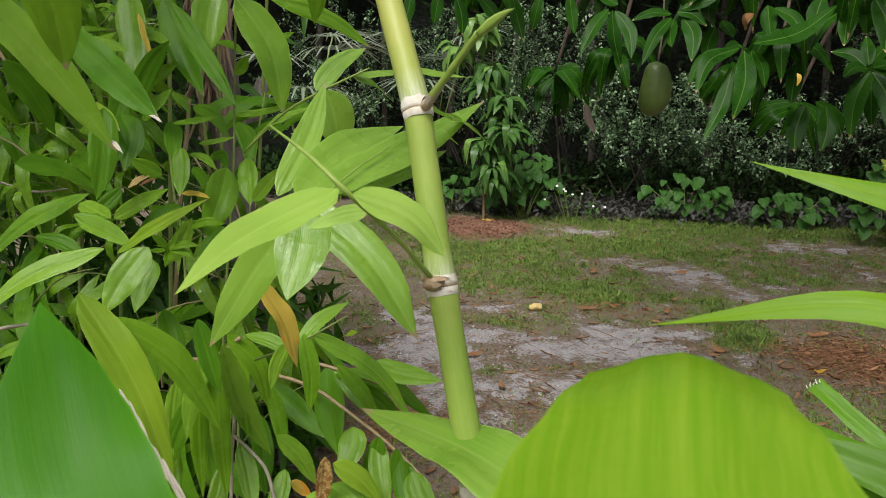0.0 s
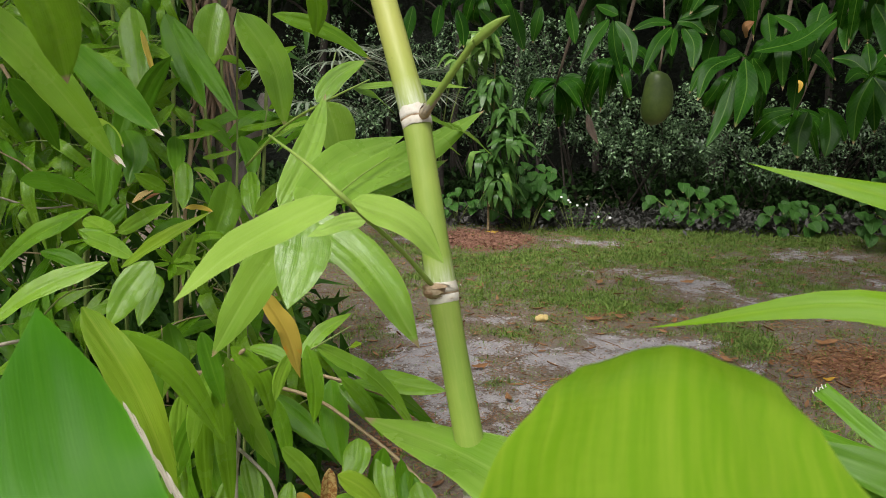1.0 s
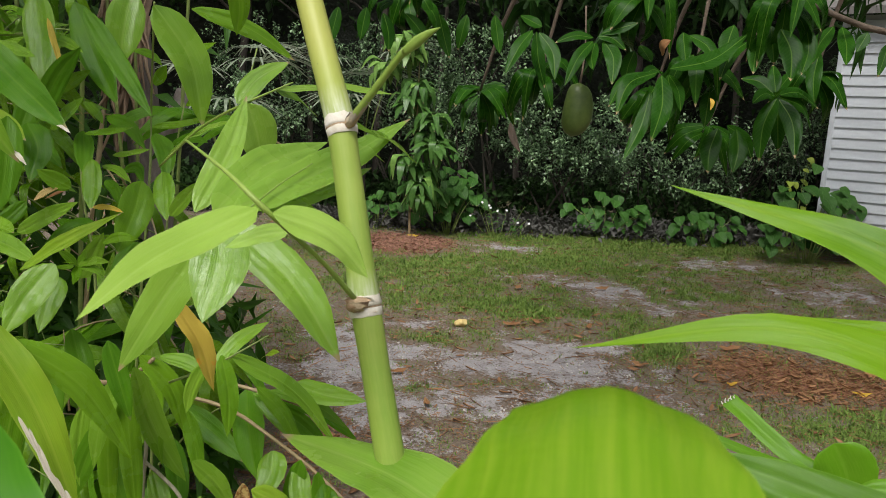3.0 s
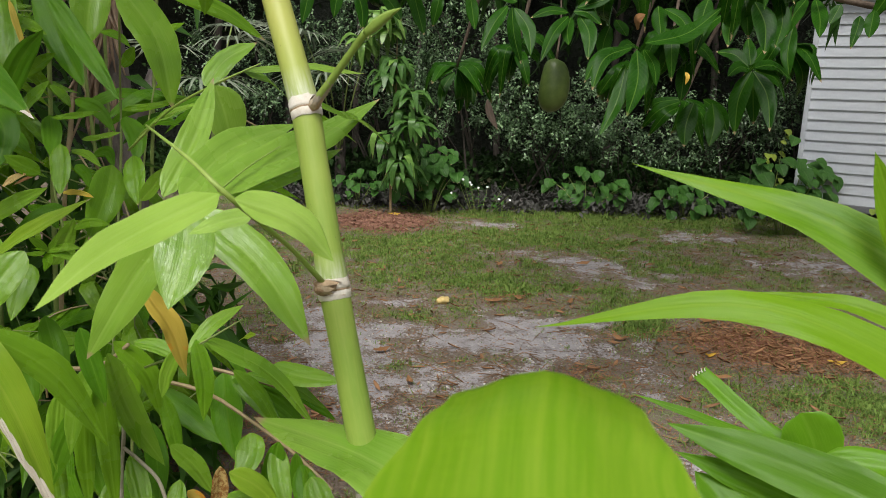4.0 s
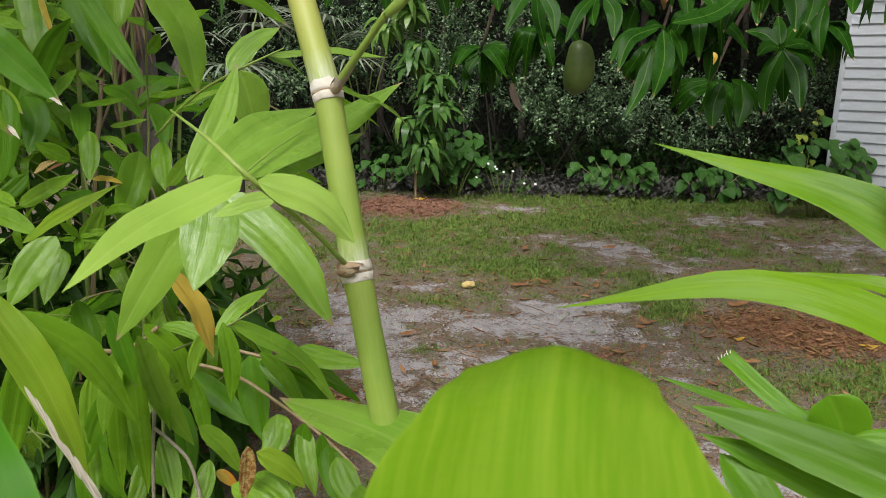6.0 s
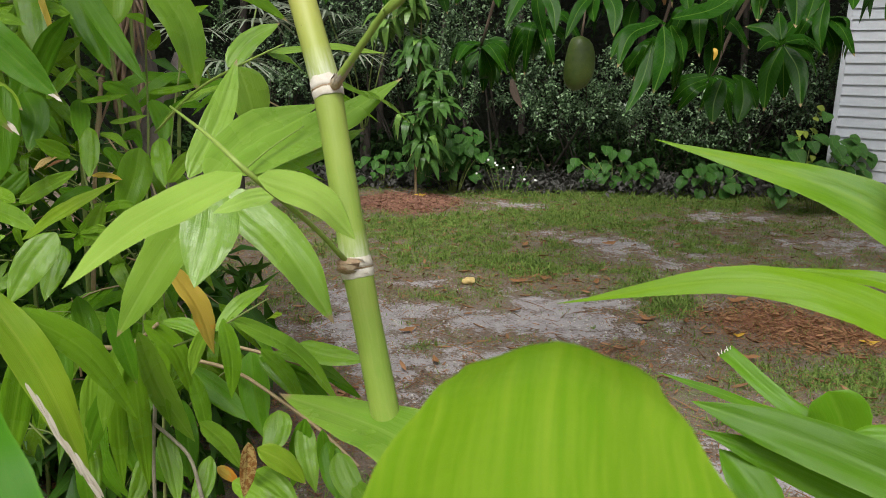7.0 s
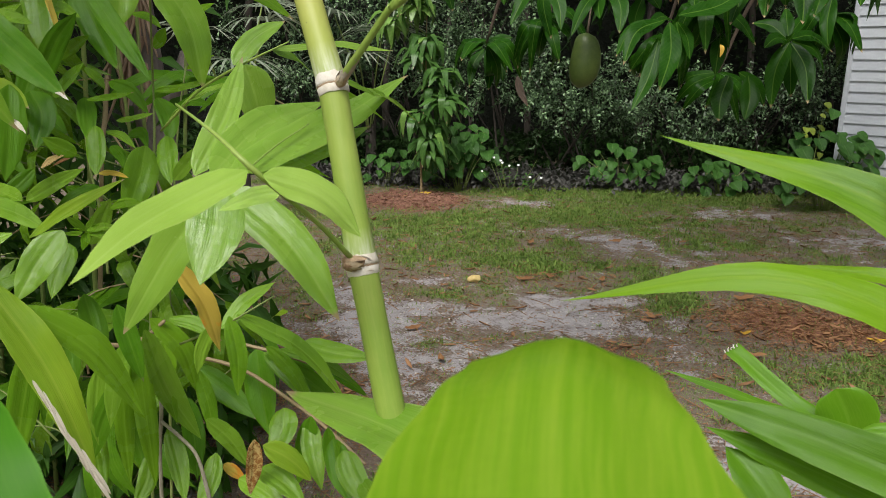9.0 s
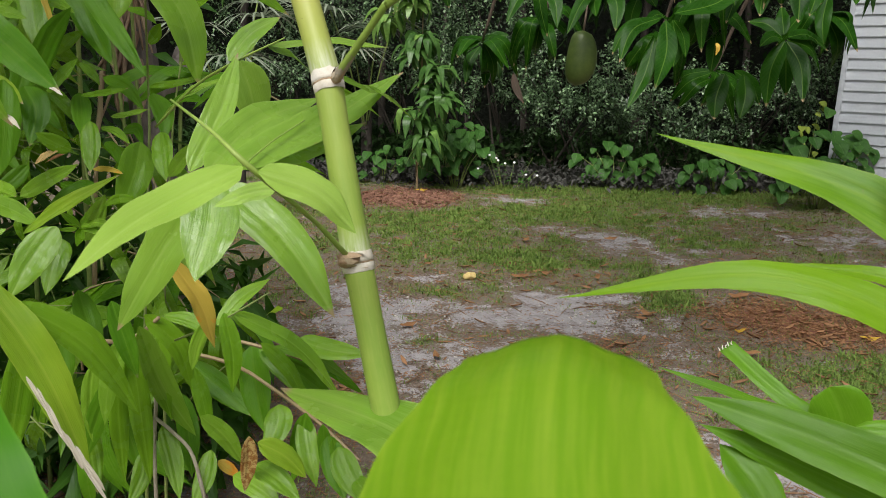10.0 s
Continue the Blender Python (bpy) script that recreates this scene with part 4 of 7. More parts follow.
def sapling():
    """A young mango tree with drooping pale leaves in a ring of red mulch."""
    rng = random.Random(77)
    tree = thing("mango_sapling", "young mango tree with drooping pale green leaves in red mulch", "tree", place=(-0.55, 8.62, 0))
    stem("trunk", [(0, 0, -0.05), (-0.01, 0.02, 0.5), (0.03, 0.03, 1.2), (0.04, 0.0, 2.1)], [0.016, 0.014, 0.011, 0.006], M_TWIG, tree)
    young = [unit_leaf(M_MANGO_NEW, "mango", 0.27, d, 0.18, 0.02, 7, 4, q) for q, d in enumerate((0.2, 0.35, 0.5))]
    grown = [unit_leaf(M_SAPLING, "mango", 0.27, d, 0.18, 0.02, 7, 4, q) for q, d in enumerate((0.2, 0.35, 0.5))]
    for z, count, r in ((0.5, 18, 0.2), (0.62, 20, 0.24), (0.78, 20, 0.28), (0.92, 20, 0.28), (1.08, 22, 0.28), (1.22, 22, 0.3), (1.4, 20, 0.3), (1.58, 22, 0.32), (1.76, 24, 0.34), (1.95, 24, 0.34), (2.1, 20, 0.3), (2.25, 18, 0.25)):
        off = Vector((rng.uniform(-r, r), rng.uniform(-r, 0.05), z))
        stem("branch", [(0.02, 0.02, z - 0.12), off * 0.5 + Vector((0.01, 0.01, z * 0.5)), off], [0.006, 0.005, 0.004], M_GREENTWIG, tree, sides=5, count=5)
        for k in range(count):
            a = 2 * math.pi * k / count + rng.uniform(-0.3, 0.3)
            way = (math.cos(a), math.sin(a), rng.uniform(-0.8, 0.1))
            part_mesh("leaf", rng.choice(young if rng.random() < (0.8 if z > 1.85 else 0.1) else grown), tree, m=set_at(off + Vector((0, 0, rng.uniform(-0.06, 0.06))), turn_to(way, (0, -0.35, 1)), rng.uniform(0.24, 0.36)))


sapling()


# ---- the mango tree whose boughs hang over the yard ----
MANGO_SHAPES = [unit_leaf(M_MANGO, "mango", w, d, f, 0.025, 9, 4, q, t) for q, (w, d, f, t) in enumerate(((0.24, 0.3, 0.14, 12), (0.22, 0.45, 0.16, -15), (0.25, 0.2, 0.12, 8), (0.21, 0.5, 0.16, 20)))]


def mango_spray(tree, hub, toward, count, size, seed, droop=0.5, stalk=None):
    """A whorl of long leaves round the end of a bough."""
    rng = random.Random(seed)
    hub, toward = Vector(hub), Vector(toward).normalized()
    side = toward.cross(Vector((0, 0, 1))).normalized()
    up = side.cross(toward)
    if stalk is not None:
        stem("bough", [Vector(stalk), Vector(stalk).lerp(hub, 0.5) + Vector((0, 0, 0.04)), hub], [0.011, 0.008, 0.005], M_MANGOBARK, tree, sides=6, count=8)
    for k in range(count):
        a = 2 * math.pi * (k + rng.uniform(-0.3, 0.3)) / count
        lean = rng.uniform(0.0, 0.45)
        way = toward * lean + side * math.cos(a) + up * math.sin(a) * 0.75 + Vector((0, 0, -droop * rng.uniform(0.7, 1.6)))
        root = hub - toward * rng.uniform(0, 0.05)
        part_mesh("leaf", rng.choice(MANGO_SHAPES), tree, m=set_at(root, turn_to(way, Vector((0, -0.8, 0.8)), rng.uniform(-0.3, 0.3)), size * rng.uniform(0.85, 1.2)))


def mango_fruit(tree, place, size, label=""):
    verts, faces, uvs = [], [], []
    rows, cols = 18, 20
    for k in range(rows + 1):
        s = k / rows
        r = float(np.interp(s, (0, 0.03, 0.08, 0.18, 0.35, 0.55, 0.72, 0.85, 0.93, 0.98, 1), (0, 0.11, 0.17, 0.215, 0.25, 0.265, 0.25, 0.205, 0.145, 0.07, 0)))
        bend = 0.05 * math.sin(math.pi * s) + 0.03 * s
        for j in range(cols + 1):
            a = 2 * math.pi * j / cols
            verts.append((r * math.cos(a) * 1.08 + bend, r * math.sin(a) * 0.88, -s))
            uvs.append((j / cols, s))
    w = cols + 1
    for k in range(rows):
        for j in range(cols):
            faces.append((k * w + j, (k + 1) * w + j, (k + 1) * w + j + 1, k * w + j + 1))
    me = mesh_from("fruit", verts, faces, uvs, M_MANGO_FRUIT)
    part_mesh("fruit", me, tree, label, Matrix.Translation(place) @ Matrix.Rotation(0.12, 4, "Y") @ Matrix.Scale(size, 4))
    stem("fruit_stalk", [Vector(place) + Vector((0, 0, 0.28)), Vector(place) + Vector((0.01, 0.0, 0.12)), Vector(place) + Vector((0, 0, -0.01))], [0.004, 0.003, 0.005], M_MANGOBARK, tree, sides=6, count=6)


mango = thing("mango_tree", "large mango tree with dark glossy hanging leaves and a green fruit", "tree", place=(0, 0, 0))


def mango_tree():
    tree = mango
    stem("trunk", [(4.6, 3.9, -0.1), (4.5, 3.9, 0.9), (4.3, 3.8, 2.0), (3.9, 3.6, 3.4)], [0.24, 0.19, 0.16, 0.1], M_MANGOBARK, tree, sides=14, count=16)
    stem("limb", [(4.35, 3.8, 1.7), (3.2, 3.4, 2.35), (1.8, 3.0, 2.3), (0.4, 2.9, 2.2), (-0.4, 2.9, 2.3)], [0.1, 0.06, 0.045, 0.03, 0.015], M_MANGOBARK, tree, sides=10, count=20)
    stem("limb", [(4.3, 3.8, 1.5), (3.0, 3.0, 1.95), (2.0, 2.75, 1.86), (1.46, 2.7, 1.83), (1.0, 2.6, 1.95)], [0.06, 0.035, 0.02, 0.012, 0.008], M_MANGOBARK, tree, sides=8, count=16)
    stem("limb", [(4.0, 3.7, 2.9), (2.0, 4.2, 3.3), (0.2, 4.3, 3.1), (-1.0, 4.2, 2.9)], [0.08, 0.06, 0.04, 0.02], M_MANGOBARK, tree, sides=8, count=16)
    sprays = (
        ((0.06, 3.25, 1.58), (-0.2, -0.4, -0.4), 9, 0.2, (0.2, 3.1, 2.0)),
        ((1.05, 2.60, 1.90), (0.1, -0.4, -0.5), 10, 0.23, (1.2, 2.75, 2.0)),
        ((0.88, 2.95, 1.72), (0.1, -0.4, -0.5), 11, 0.22, (0.95, 3.05, 2.1)),
        ((1.62, 2.60, 1.92), (0.0, -0.4, -0.5), 10, 0.22, (1.8, 2.75, 1.95)),
        ((1.85, 2.75, 1.95), (-0.1, -0.4, -0.4), 11, 0.22, (2.0, 2.85, 2.0)),
        ((-0.22, 2.75, 1.88), (-0.1, -0.3, -0.5), 9, 0.2, (-0.1, 2.9, 2.2)),
        ((-0.10, 2.45, 1.93), (0.0, -0.4, -0.5), 8, 0.2, (0.1, 2.7, 2.15)),
        ((0.30, 3.10, 1.66), (0.1, -0.4, -0.5), 9, 0.2, (0.4, 3.0, 2.1)),
        ((0.80, 3.25, 1.60), (0.1, -0.3, -0.6), 11, 0.22, (0.9, 3.1, 2.05)),
        ((1.05, 3.30, 1.45), (-0.2, -0.3, -0.5), 10, 0.21, (1.2, 3.2, 1.9)),
        ((1.45, 3.20, 1.70), (-0.2, -0.4, -0.4), 11, 0.22, (1.5, 3.1, 2.1)),
        ((0.62, 2.80, 1.92), (-0.2, -0.4, -0.5), 10, 0.22, (0.7, 2.9, 2.15)),
    )
    for k, (hub, toward, count, size, stalk) in enumerate(sprays):
        mango_spray(tree, hub, toward, count, size, 300 + k, 0.55, stalk)
    # layers behind, darker because the tree's shade is put into their colour
    rng = random.Random(9)
    dark = np.random.default_rng(19)
    places, turns, sizes = [], [], []
    lv = small_leaf(0.24, 0.4)
    for k in range(140):
        x, y, z = rng.uniform(0.1, 4.2), rng.uniform(3.1, 5.6), rng.uniform(1.75, 3.6)
        if z < 1.72 + 0.25 * (y - 3.1) and rng.random() < 0.6:
            z += 0.5
        n = 12
        places.append(np.array([(x, y, z)] * n) + dark.normal(size=(n, 3)) * 0.02)
        turns.append(turns_random(dark, n, (0, -0.1, -0.5), 0.8))
        sizes.append(dark.uniform(0.16, 0.25, n))
    ob = scatter("foliage", lv, np.concatenate(places), np.concatenate(turns), np.concatenate(sizes), M_MANGO_FAR, tree)
    tagged(ob, kind="stuff")
    # Leaves added above the view, shading the shed and the ground near it
    crown_rng = np.random.default_rng(23)
    n = 4600
    pos = np.stack([crown_rng.uniform(0.8, 7.5, n), crown_rng.uniform(3.4, 6.6, n), crown_rng.uniform(3.0, 5.0, n)], axis=1)
    keep = np.array([noise.noise((q[0] * 0.9, q[1] * 0.9, q[2])) for q in pos]) > -0.15
    pos = pos[keep]
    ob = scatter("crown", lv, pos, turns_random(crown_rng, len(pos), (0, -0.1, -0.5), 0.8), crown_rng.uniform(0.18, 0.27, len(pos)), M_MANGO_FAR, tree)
    tagged(ob, kind="stuff")
    mango_fruit(tree, (0.428, 2.88, 1.622), 0.205, "green unripe mango fruit")
    bud = leaf(tree, (0.62, 2.47, 1.70), (0.61, 2.44, 1.73), (0.63, 2.42, 1.745), 0.035, (0.4, -0.4, 0.8), M_FALLEN, "curled brown dead leaf", "mango")
    leaf(tree, (0.80, 2.5, 1.575), (0.805, 2.49, 1.56), (0.80, 2.49, 1.535), 0.014, (0, -1, 0.2), M_FALLEN_YELLOW, "small orange dead leaf", "mango")


mango_tree()


def grey_tree():
    tree = thing("tree", "leaning grey-brown tree trunk with torn reddish fibres behind the bamboo", "tree", place=(-1.26, 2.85, 0))
    stem("trunk", [(0.12, 0.05, -0.1), (0.08, 0.03, 0.7), (0.04, 0, 1.25), (0.0, 0.02, 1.7), (-0.08, 0.05, 2.4), (-0.2, 0.1, 3.4)], [0.075, 0.065, 0.07, 0.055, 0.045, 0.04], M_BARK, tree, sides=14, count=24)
    stem("limb", [(0.05, 0.0, 1.3), (0.14, 0.0, 1.4), (0.17, 0.05, 1.52)], [0.045, 0.04, 0.03], M_BARK, tree, sides=10, count=10)
    rng = random.Random(12)
    for k in range(44):
        x, z = rng.uniform(-0.07, 0.09), rng.uniform(1.45, 2.05)
        drop = rng.uniform(0.12, 0.35)
        stem("fibre", [(x, -0.05, z), (x + rng.uniform(-0.03, 0.03), -0.085, z - drop * 0.5), (x + rng.uniform(-0.06, 0.06), -0.09 - 0.04 * rng.random(), z - drop)], [0.011, 0.009, 0.003], M_FIBRE, tree, sides=5, count=7)


grey_tree()

# ---- the bamboo clump ----
bamboo = thing("bamboo_clump", "dense clump of green bamboo with long drooping leaves", "bamboo")
whip = thing("bamboo_culm", "green bamboo culm with white-ringed nodes and a leafy side twig", "bamboo")
sprig = thing("bamboo_sprig", "low bamboo sprig with broad glossy leaves", "bamboo")
twig = thing("bamboo_twig", "leafy bamboo twig with long bright green leaves", "bamboo")


def culm_section(parent, a, b, ra, rb):
    """One internode, slightly waisted, flaring at its two ends."""
    a, b = Vector(a), Vector(b)
    me = tube_mesh("internode", [a, a.lerp(b, 0.33), a.lerp(b, 0.66), b], [ra * 1.04, ra * 0.97, (ra + rb) * 0.49, rb * 0.97, rb * 1.02], M_CULM, 24, 20)
    top = max(1e-6, (b - a).length)
    for loop in me.uv_layers[0].data:
        loop.uv[1] = min(0.999, loop.uv[1] / top)
    part_mesh("internode", me, parent)


def node_ring(parent, c, ahead, r, seed):
    """A node: a swollen pale ring over a torn papery sheath scar."""
    rng = random.Random(seed)
    c, ahead = Vector(c), Vector(ahead).normalized()
    side = ahead.cross(Vector((0, 1, 0.1))).normalized()
    other = ahead.cross(side)
    bands = (("node_ring", M_RING, ((-0.82, 1.0), (-0.76, 1.04), (-0.45, 1.06), (-0.2, 1.07), (-0.12, 1.0)), "pale ring under the node"),
             ("scar_line", M_BUD, ((-0.18, 1.0), (-0.14, 1.065), (-0.04, 1.075), (0.0, 1.0)), "thin dark brown scar line"),
             ("sheath_scar", M_RING, ((-0.06, 1.0), (0.0, 1.1), (0.25, 1.08), (0.5, 1.04), (0.72, 1.005)), "torn papery sheath at the node"))
    for name, mat, prof, label in bands:
        verts, faces, n = [], [], 32
        for h, q in prof:
            for j in range(n):
                t = 2 * math.pi * j / n
                jag = 0.05 * noise.noise((math.cos(t) * 2 + seed, math.sin(t) * 2, h)) + (0.12 * rng.random() if name == "sheath_scar" and h > 0.4 else 0)
                verts.append(c + ahead * (r * (0.84 * h + jag)) + r * q * (1 + 0.4 * jag) * (math.cos(t) * side + math.sin(t) * other))
        for k in range(len(prof) - 1):
            for j in range(n):
                faces.append((k * n + j, k * n + (j + 1) % n, (k + 1) * n + (j + 1) % n, (k + 1) * n + j))
        part_mesh(name, mesh_from(name, verts, faces, None, mat), parent, label)


def whip_culm():
    """The near culm, leaning, from the soil to beyond the view."""
    nodes = [(0.040, 0.517, -0.05), (0.025, 0.547, 0.3), (-0.000, 0.577, 0.62), (-0.030, 0.612, 0.9), (-0.0561, 0.6375, 1.1186), (-0.0989, 0.6755, 1.3128), (-0.1308, 0.7121, 1.4773), (-0.1912, 0.7811, 1.6512), (-0.253, 0.821, 1.84), (-0.333, 0.851, 2.05), (-0.453, 0.881, 2.28)]
    for k in range(len(nodes) - 1):
        r0, r1 = 0.0163 - 0.00042 * k, 0.0163 - 0.00042 * (k + 1)
        culm_section(whip, nodes[k], nodes[k + 1], r0, r1)
        if k:
            node_ring(whip, nodes[k], Vector(nodes[k + 1]) - Vector(nodes[k - 1]), r0 * 1.02, k)


whip_culm()


def bud(place, size, ahead):
    """A scaly bud: a knobbly core with pointed papery scales folded round it."""
    c, ahead = Vector(place), Vector(ahead).normalized()
    me = tube_mesh("bud", [c - ahead * size * 0.6, c, c + ahead * size * 0.9], [size * 0.35, size * 0.5, size * 0.42, size * 0.22], M_BUD, 14, 12)
    for v in me.vertices:
        v.co += (v.co - c).normalized() * size * 0.22 * noise.noise(v.co * 230)
    core = part_mesh("bud", me, whip, "brown scaly bud")
    side = ahead.cross(Vector((0, 0, 1))).normalized()
    up = side.cross(ahead)
    for k in range(7):
        b = 2 * math.pi * k / 7
        way = side * math.cos(b) + up * math.sin(b)
        root = c - ahead * size * 0.5 + way * size * 0.36
        pts = [root, root + ahead * size * 0.7 + way * size * 0.16, root + ahead * size * (1.3 + 0.4 * (k % 3)) + way * size * (0.05 + 0.12 * (k % 2))]
        part_mesh("scale", blade_mesh("scale", pts, size * 0.55, way, M_BUD if k % 2 else M_SHEATH, "mango", -0.3, 0.03, 6, 4, k), core)


# twigs of the culm
bud((-0.120, 0.698, 1.482), 0.010, (0.015, -0.021, 0.021))
bud((-0.107, 0.661, 1.318), 0.0135, (0.012, 0.000, 0.000))
stem("shoot_sheath", [(-0.119, 0.697, 1.483), (-0.110, 0.689, 1.494), (-0.103, 0.682, 1.503)], [0.0052, 0.0045, 0.0038], M_GREYTWIG, whip, "grey-brown papery sheath round the side shoot")
stem("side_shoot", [(-0.120, 0.698, 1.482), (-0.103, 0.682, 1.503), (-0.083, 0.667, 1.528), (-0.069, 0.655, 1.545)], [0.0048, 0.0038, 0.0034, 0.0034], M_STEMGREEN, whip, "stout green side shoot")
stem("side_shoot", [(-0.070, 0.655, 1.543), (-0.059, 0.652, 1.552), (-0.049, 0.648, 1.559), (-0.039, 0.644, 1.564)], [0.0034, 0.005, 0.0032, 0.0004], M_STEMGREEN, whip, "pointed green shoot tip")
stem("side_twig", [(-0.106, 0.662, 1.321), (-0.130, 0.625, 1.363), (-0.162, 0.555, 1.417), (-0.199, 0.581, 1.441), (-0.248, 0.627, 1.462)], [0.0028, 0.0022, 0.0024, 0.0017, 0.001], M_STEMGREEN, whip)
stem("side_twig", [(-0.240, 0.794, 1.384), (-0.220, 0.850, 1.406), (-0.196, 0.905, 1.425)], [0.0012, 0.001, 0.0008], M_STEMGREEN, whip)
stem("side_twig", [(-0.505, 1.204, 1.385), (-0.413, 1.137, 1.453), (-0.331, 1.084, 1.492), (-0.262, 1.092, 1.526)], [0.002, 0.002, 0.002, 0.001], M_STEMGREEN, whip)

# branches of the clump
stem("branch", [(-0.557, 1.268, 0.981), (-0.476, 1.217, 0.985), (-0.380, 1.166, 0.986), (-0.290, 1.110, 0.962), (-0.215, 1.054, 0.941), (-0.145, 0.997, 0.913)], [0.0035, 0.0035, 0.0035, 0.003, 0.003, 0.002], M_TWIG, bamboo)
stem("branch", [(-0.501, 1.121, 1.012), (-0.498, 1.105, 0.940), (-0.499, 1.089, 0.868), (-0.494, 1.067, 0.770)], [0.003, 0.0035, 0.003, 0.0035], M_GREYTWIG, bamboo)
stem("branch", [(-0.490, 1.082, 0.927), (-0.460, 1.077, 0.904), (-0.429, 1.069, 0.872), (-0.407, 1.054, 0.802)], [0.003, 0.003, 0.003, 0.0035], M_GREYTWIG, bamboo)
stem("branch", [(-0.827, 1.420, 0.974), (-0.646, 1.221, 1.003), (-0.536, 1.129, 1.047), (-0.475, 1.089, 1.097)], [0.004, 0.004, 0.004, 0.003], M_TWIG, bamboo)
stem("branch", [(-0.448, 1.081, 1.063), (-0.371, 1.020, 1.111), (-0.328, 0.995, 1.139), (-0.274, 1.003, 1.172)], [0.002, 0.002, 0.0016, 0.001], M_GREENTWIG, bamboo)
stem("branch", [(-0.372, 1.148, 1.039), (-0.316, 1.145, 1.027), (-0.263, 1.160, 1.003), (-0.201, 1.183, 0.969)], [0.003, 0.003, 0.0025, 0.001], M_TWIG, bamboo)
stem("branch", [(-0.595, 1.420, 1.668), (-0.695, 1.635, 1.483), (-0.688, 1.598, 1.316), (-0.692, 1.516, 0.944), (-0.721, 1.498, 0.401)], [0.002, 0.0025, 0.003, 0.003, 0.004], M_GREENTWIG, bamboo)
stem("branch", [(-0.660, 1.738, 1.484), (-0.678, 1.701, 1.318), (-0.690, 1.611, 0.911), (-0.715, 1.586, 0.338)], [0.002, 0.0025, 0.003, 0.004], M_GREENTWIG, bamboo)
stem("branch", [(-1.045, 2.140, 1.451), (-1.048, 2.114, 1.333), (-1.057, 2.083, 1.191), (-1.157, 2.140, 0.525)], [0.005, 0.008, 0.006, 0.008], M_TWIG, bamboo, "dry brown stalk stub")
stem("branch", [(-0.799, 1.517, 1.413), (-0.778, 1.487, 1.279), (-0.752, 1.465, 1.178), (-0.738, 1.440, 1.067)], [0.002, 0.0025, 0.003, 0.003], M_GREENTWIG, bamboo)
stem("branch", [(-1.104, 1.418, 1.564), (-1.055, 1.408, 1.492), (-1.018, 1.401, 1.437)], [0.004, 0.004, 0.003], M_TWIG, bamboo)
stem("branch", [(-0.833, 0.944, 1.125), (-0.783, 0.953, 1.138), (-0.737, 0.960, 1.146)], [0.003, 0.003, 0.002], M_GREYTWIG, bamboo)
stem("branch", [(-1.313, 1.636, 1.261), (-1.216, 1.643, 1.236), (-1.134, 1.654, 1.244)], [0.003, 0.003, 0.002], M_GREYTWIG, bamboo)
stem("branch", [(0.043, 0.552, 1.126), (0.057, 0.477, 1.111), (0.067, 0.481, 0.896)], [0.003, 0.003, 0.004], M_GREENTWIG, sprig)
stem("branch", [(0.448, 0.930, 1.076), (0.477, 0.875, 1.058), (0.487, 0.775, 1.069), (0.535, 0.671, 1.061), (0.611, 0.587, 0.915)], [0.0012, 0.002, 0.003, 0.004, 0.005], M_GREENTWIG, twig)
stem("branch", [(0.329, 0.484, 1.371), (0.376, 0.455, 1.335), (0.350, 0.415, 1.291), (0.396, 0.436, 1.156)], [0.002, 0.003, 0.003, 0.004], M_GREENTWIG, twig)


# the broad leaf close to the lens: it rises, arches over and hangs away
part_mesh("leaf", blade_mesh("leaf", [(0.0185, 0.1280, 1.3859), (0.0192, 0.1471, 1.3951), (0.0212, 0.1696, 1.4050), (0.0245, 0.1907, 1.4149), (0.0284, 0.2098, 1.4176), (0.0311, 0.2257, 1.4149), (0.0357, 0.2408, 1.4064), (0.0383, 0.2481, 1.3925)], 0.1148, (-0.12, -1, 0.35), M_BROAD, "sheet", -0.32, 0.006, 40, 24, 5, 0.0, 0.012), sprig, "broad bright green leaf arching close by")

# ---- the bamboo: each blade by its foot, middle and tip ----
leaf(whip, (-0.165, 0.545, 1.419), (-0.213, 0.476, 1.393), (-0.232, 0.407, 1.369), 0.034, (0.12, -0.50, 0.86), M_BRIGHT, kind="taper", wave=0.015)
leaf(whip, (-0.156, 0.555, 1.414), (-0.115, 0.571, 1.396), (-0.086, 0.584, 1.361), 0.039, (-0.02, -0.60, 0.80), M_BRIGHT)
leaf(whip, (-0.152, 0.591, 1.395), (-0.176, 0.590, 1.390), (-0.204, 0.588, 1.379), 0.018, (0.18, -0.73, 0.66), M_BRIGHT)
leaf(whip, (-0.243, 0.668, 1.370), (-0.283, 0.666, 1.316), (-0.328, 0.659, 1.241), 0.048, (0.18, -0.75, 0.64), M_LIGHT)
leaf(whip, (-0.223, 0.650, 1.384), (-0.220, 0.622, 1.350), (-0.225, 0.594, 1.313), 0.051, (0.13, -0.89, 0.43), M_LIGHT)
leaf(whip, (-0.234, 0.710, 1.377), (-0.170, 0.689, 1.327), (-0.119, 0.664, 1.259), 0.048, (0.13, -0.64, 0.76), M_LIGHT)
leaf(whip, (-0.280, 0.792, 1.377), (-0.251, 0.894, 1.422), (-0.192, 0.992, 1.448), 0.049, (0.32, -0.60, 0.73), M_LIGHT)
leaf(whip, (-0.259, 0.793, 1.381), (-0.180, 0.924, 1.419), (-0.088, 1.062, 1.483), 0.052, (0.24, -0.59, 0.77), M_LIGHT)
leaf(whip, (-0.246, 0.813, 1.381), (-0.198, 0.908, 1.390), (-0.134, 1.006, 1.416), 0.040, (0.27, -0.75, 0.60), M_LIGHT)
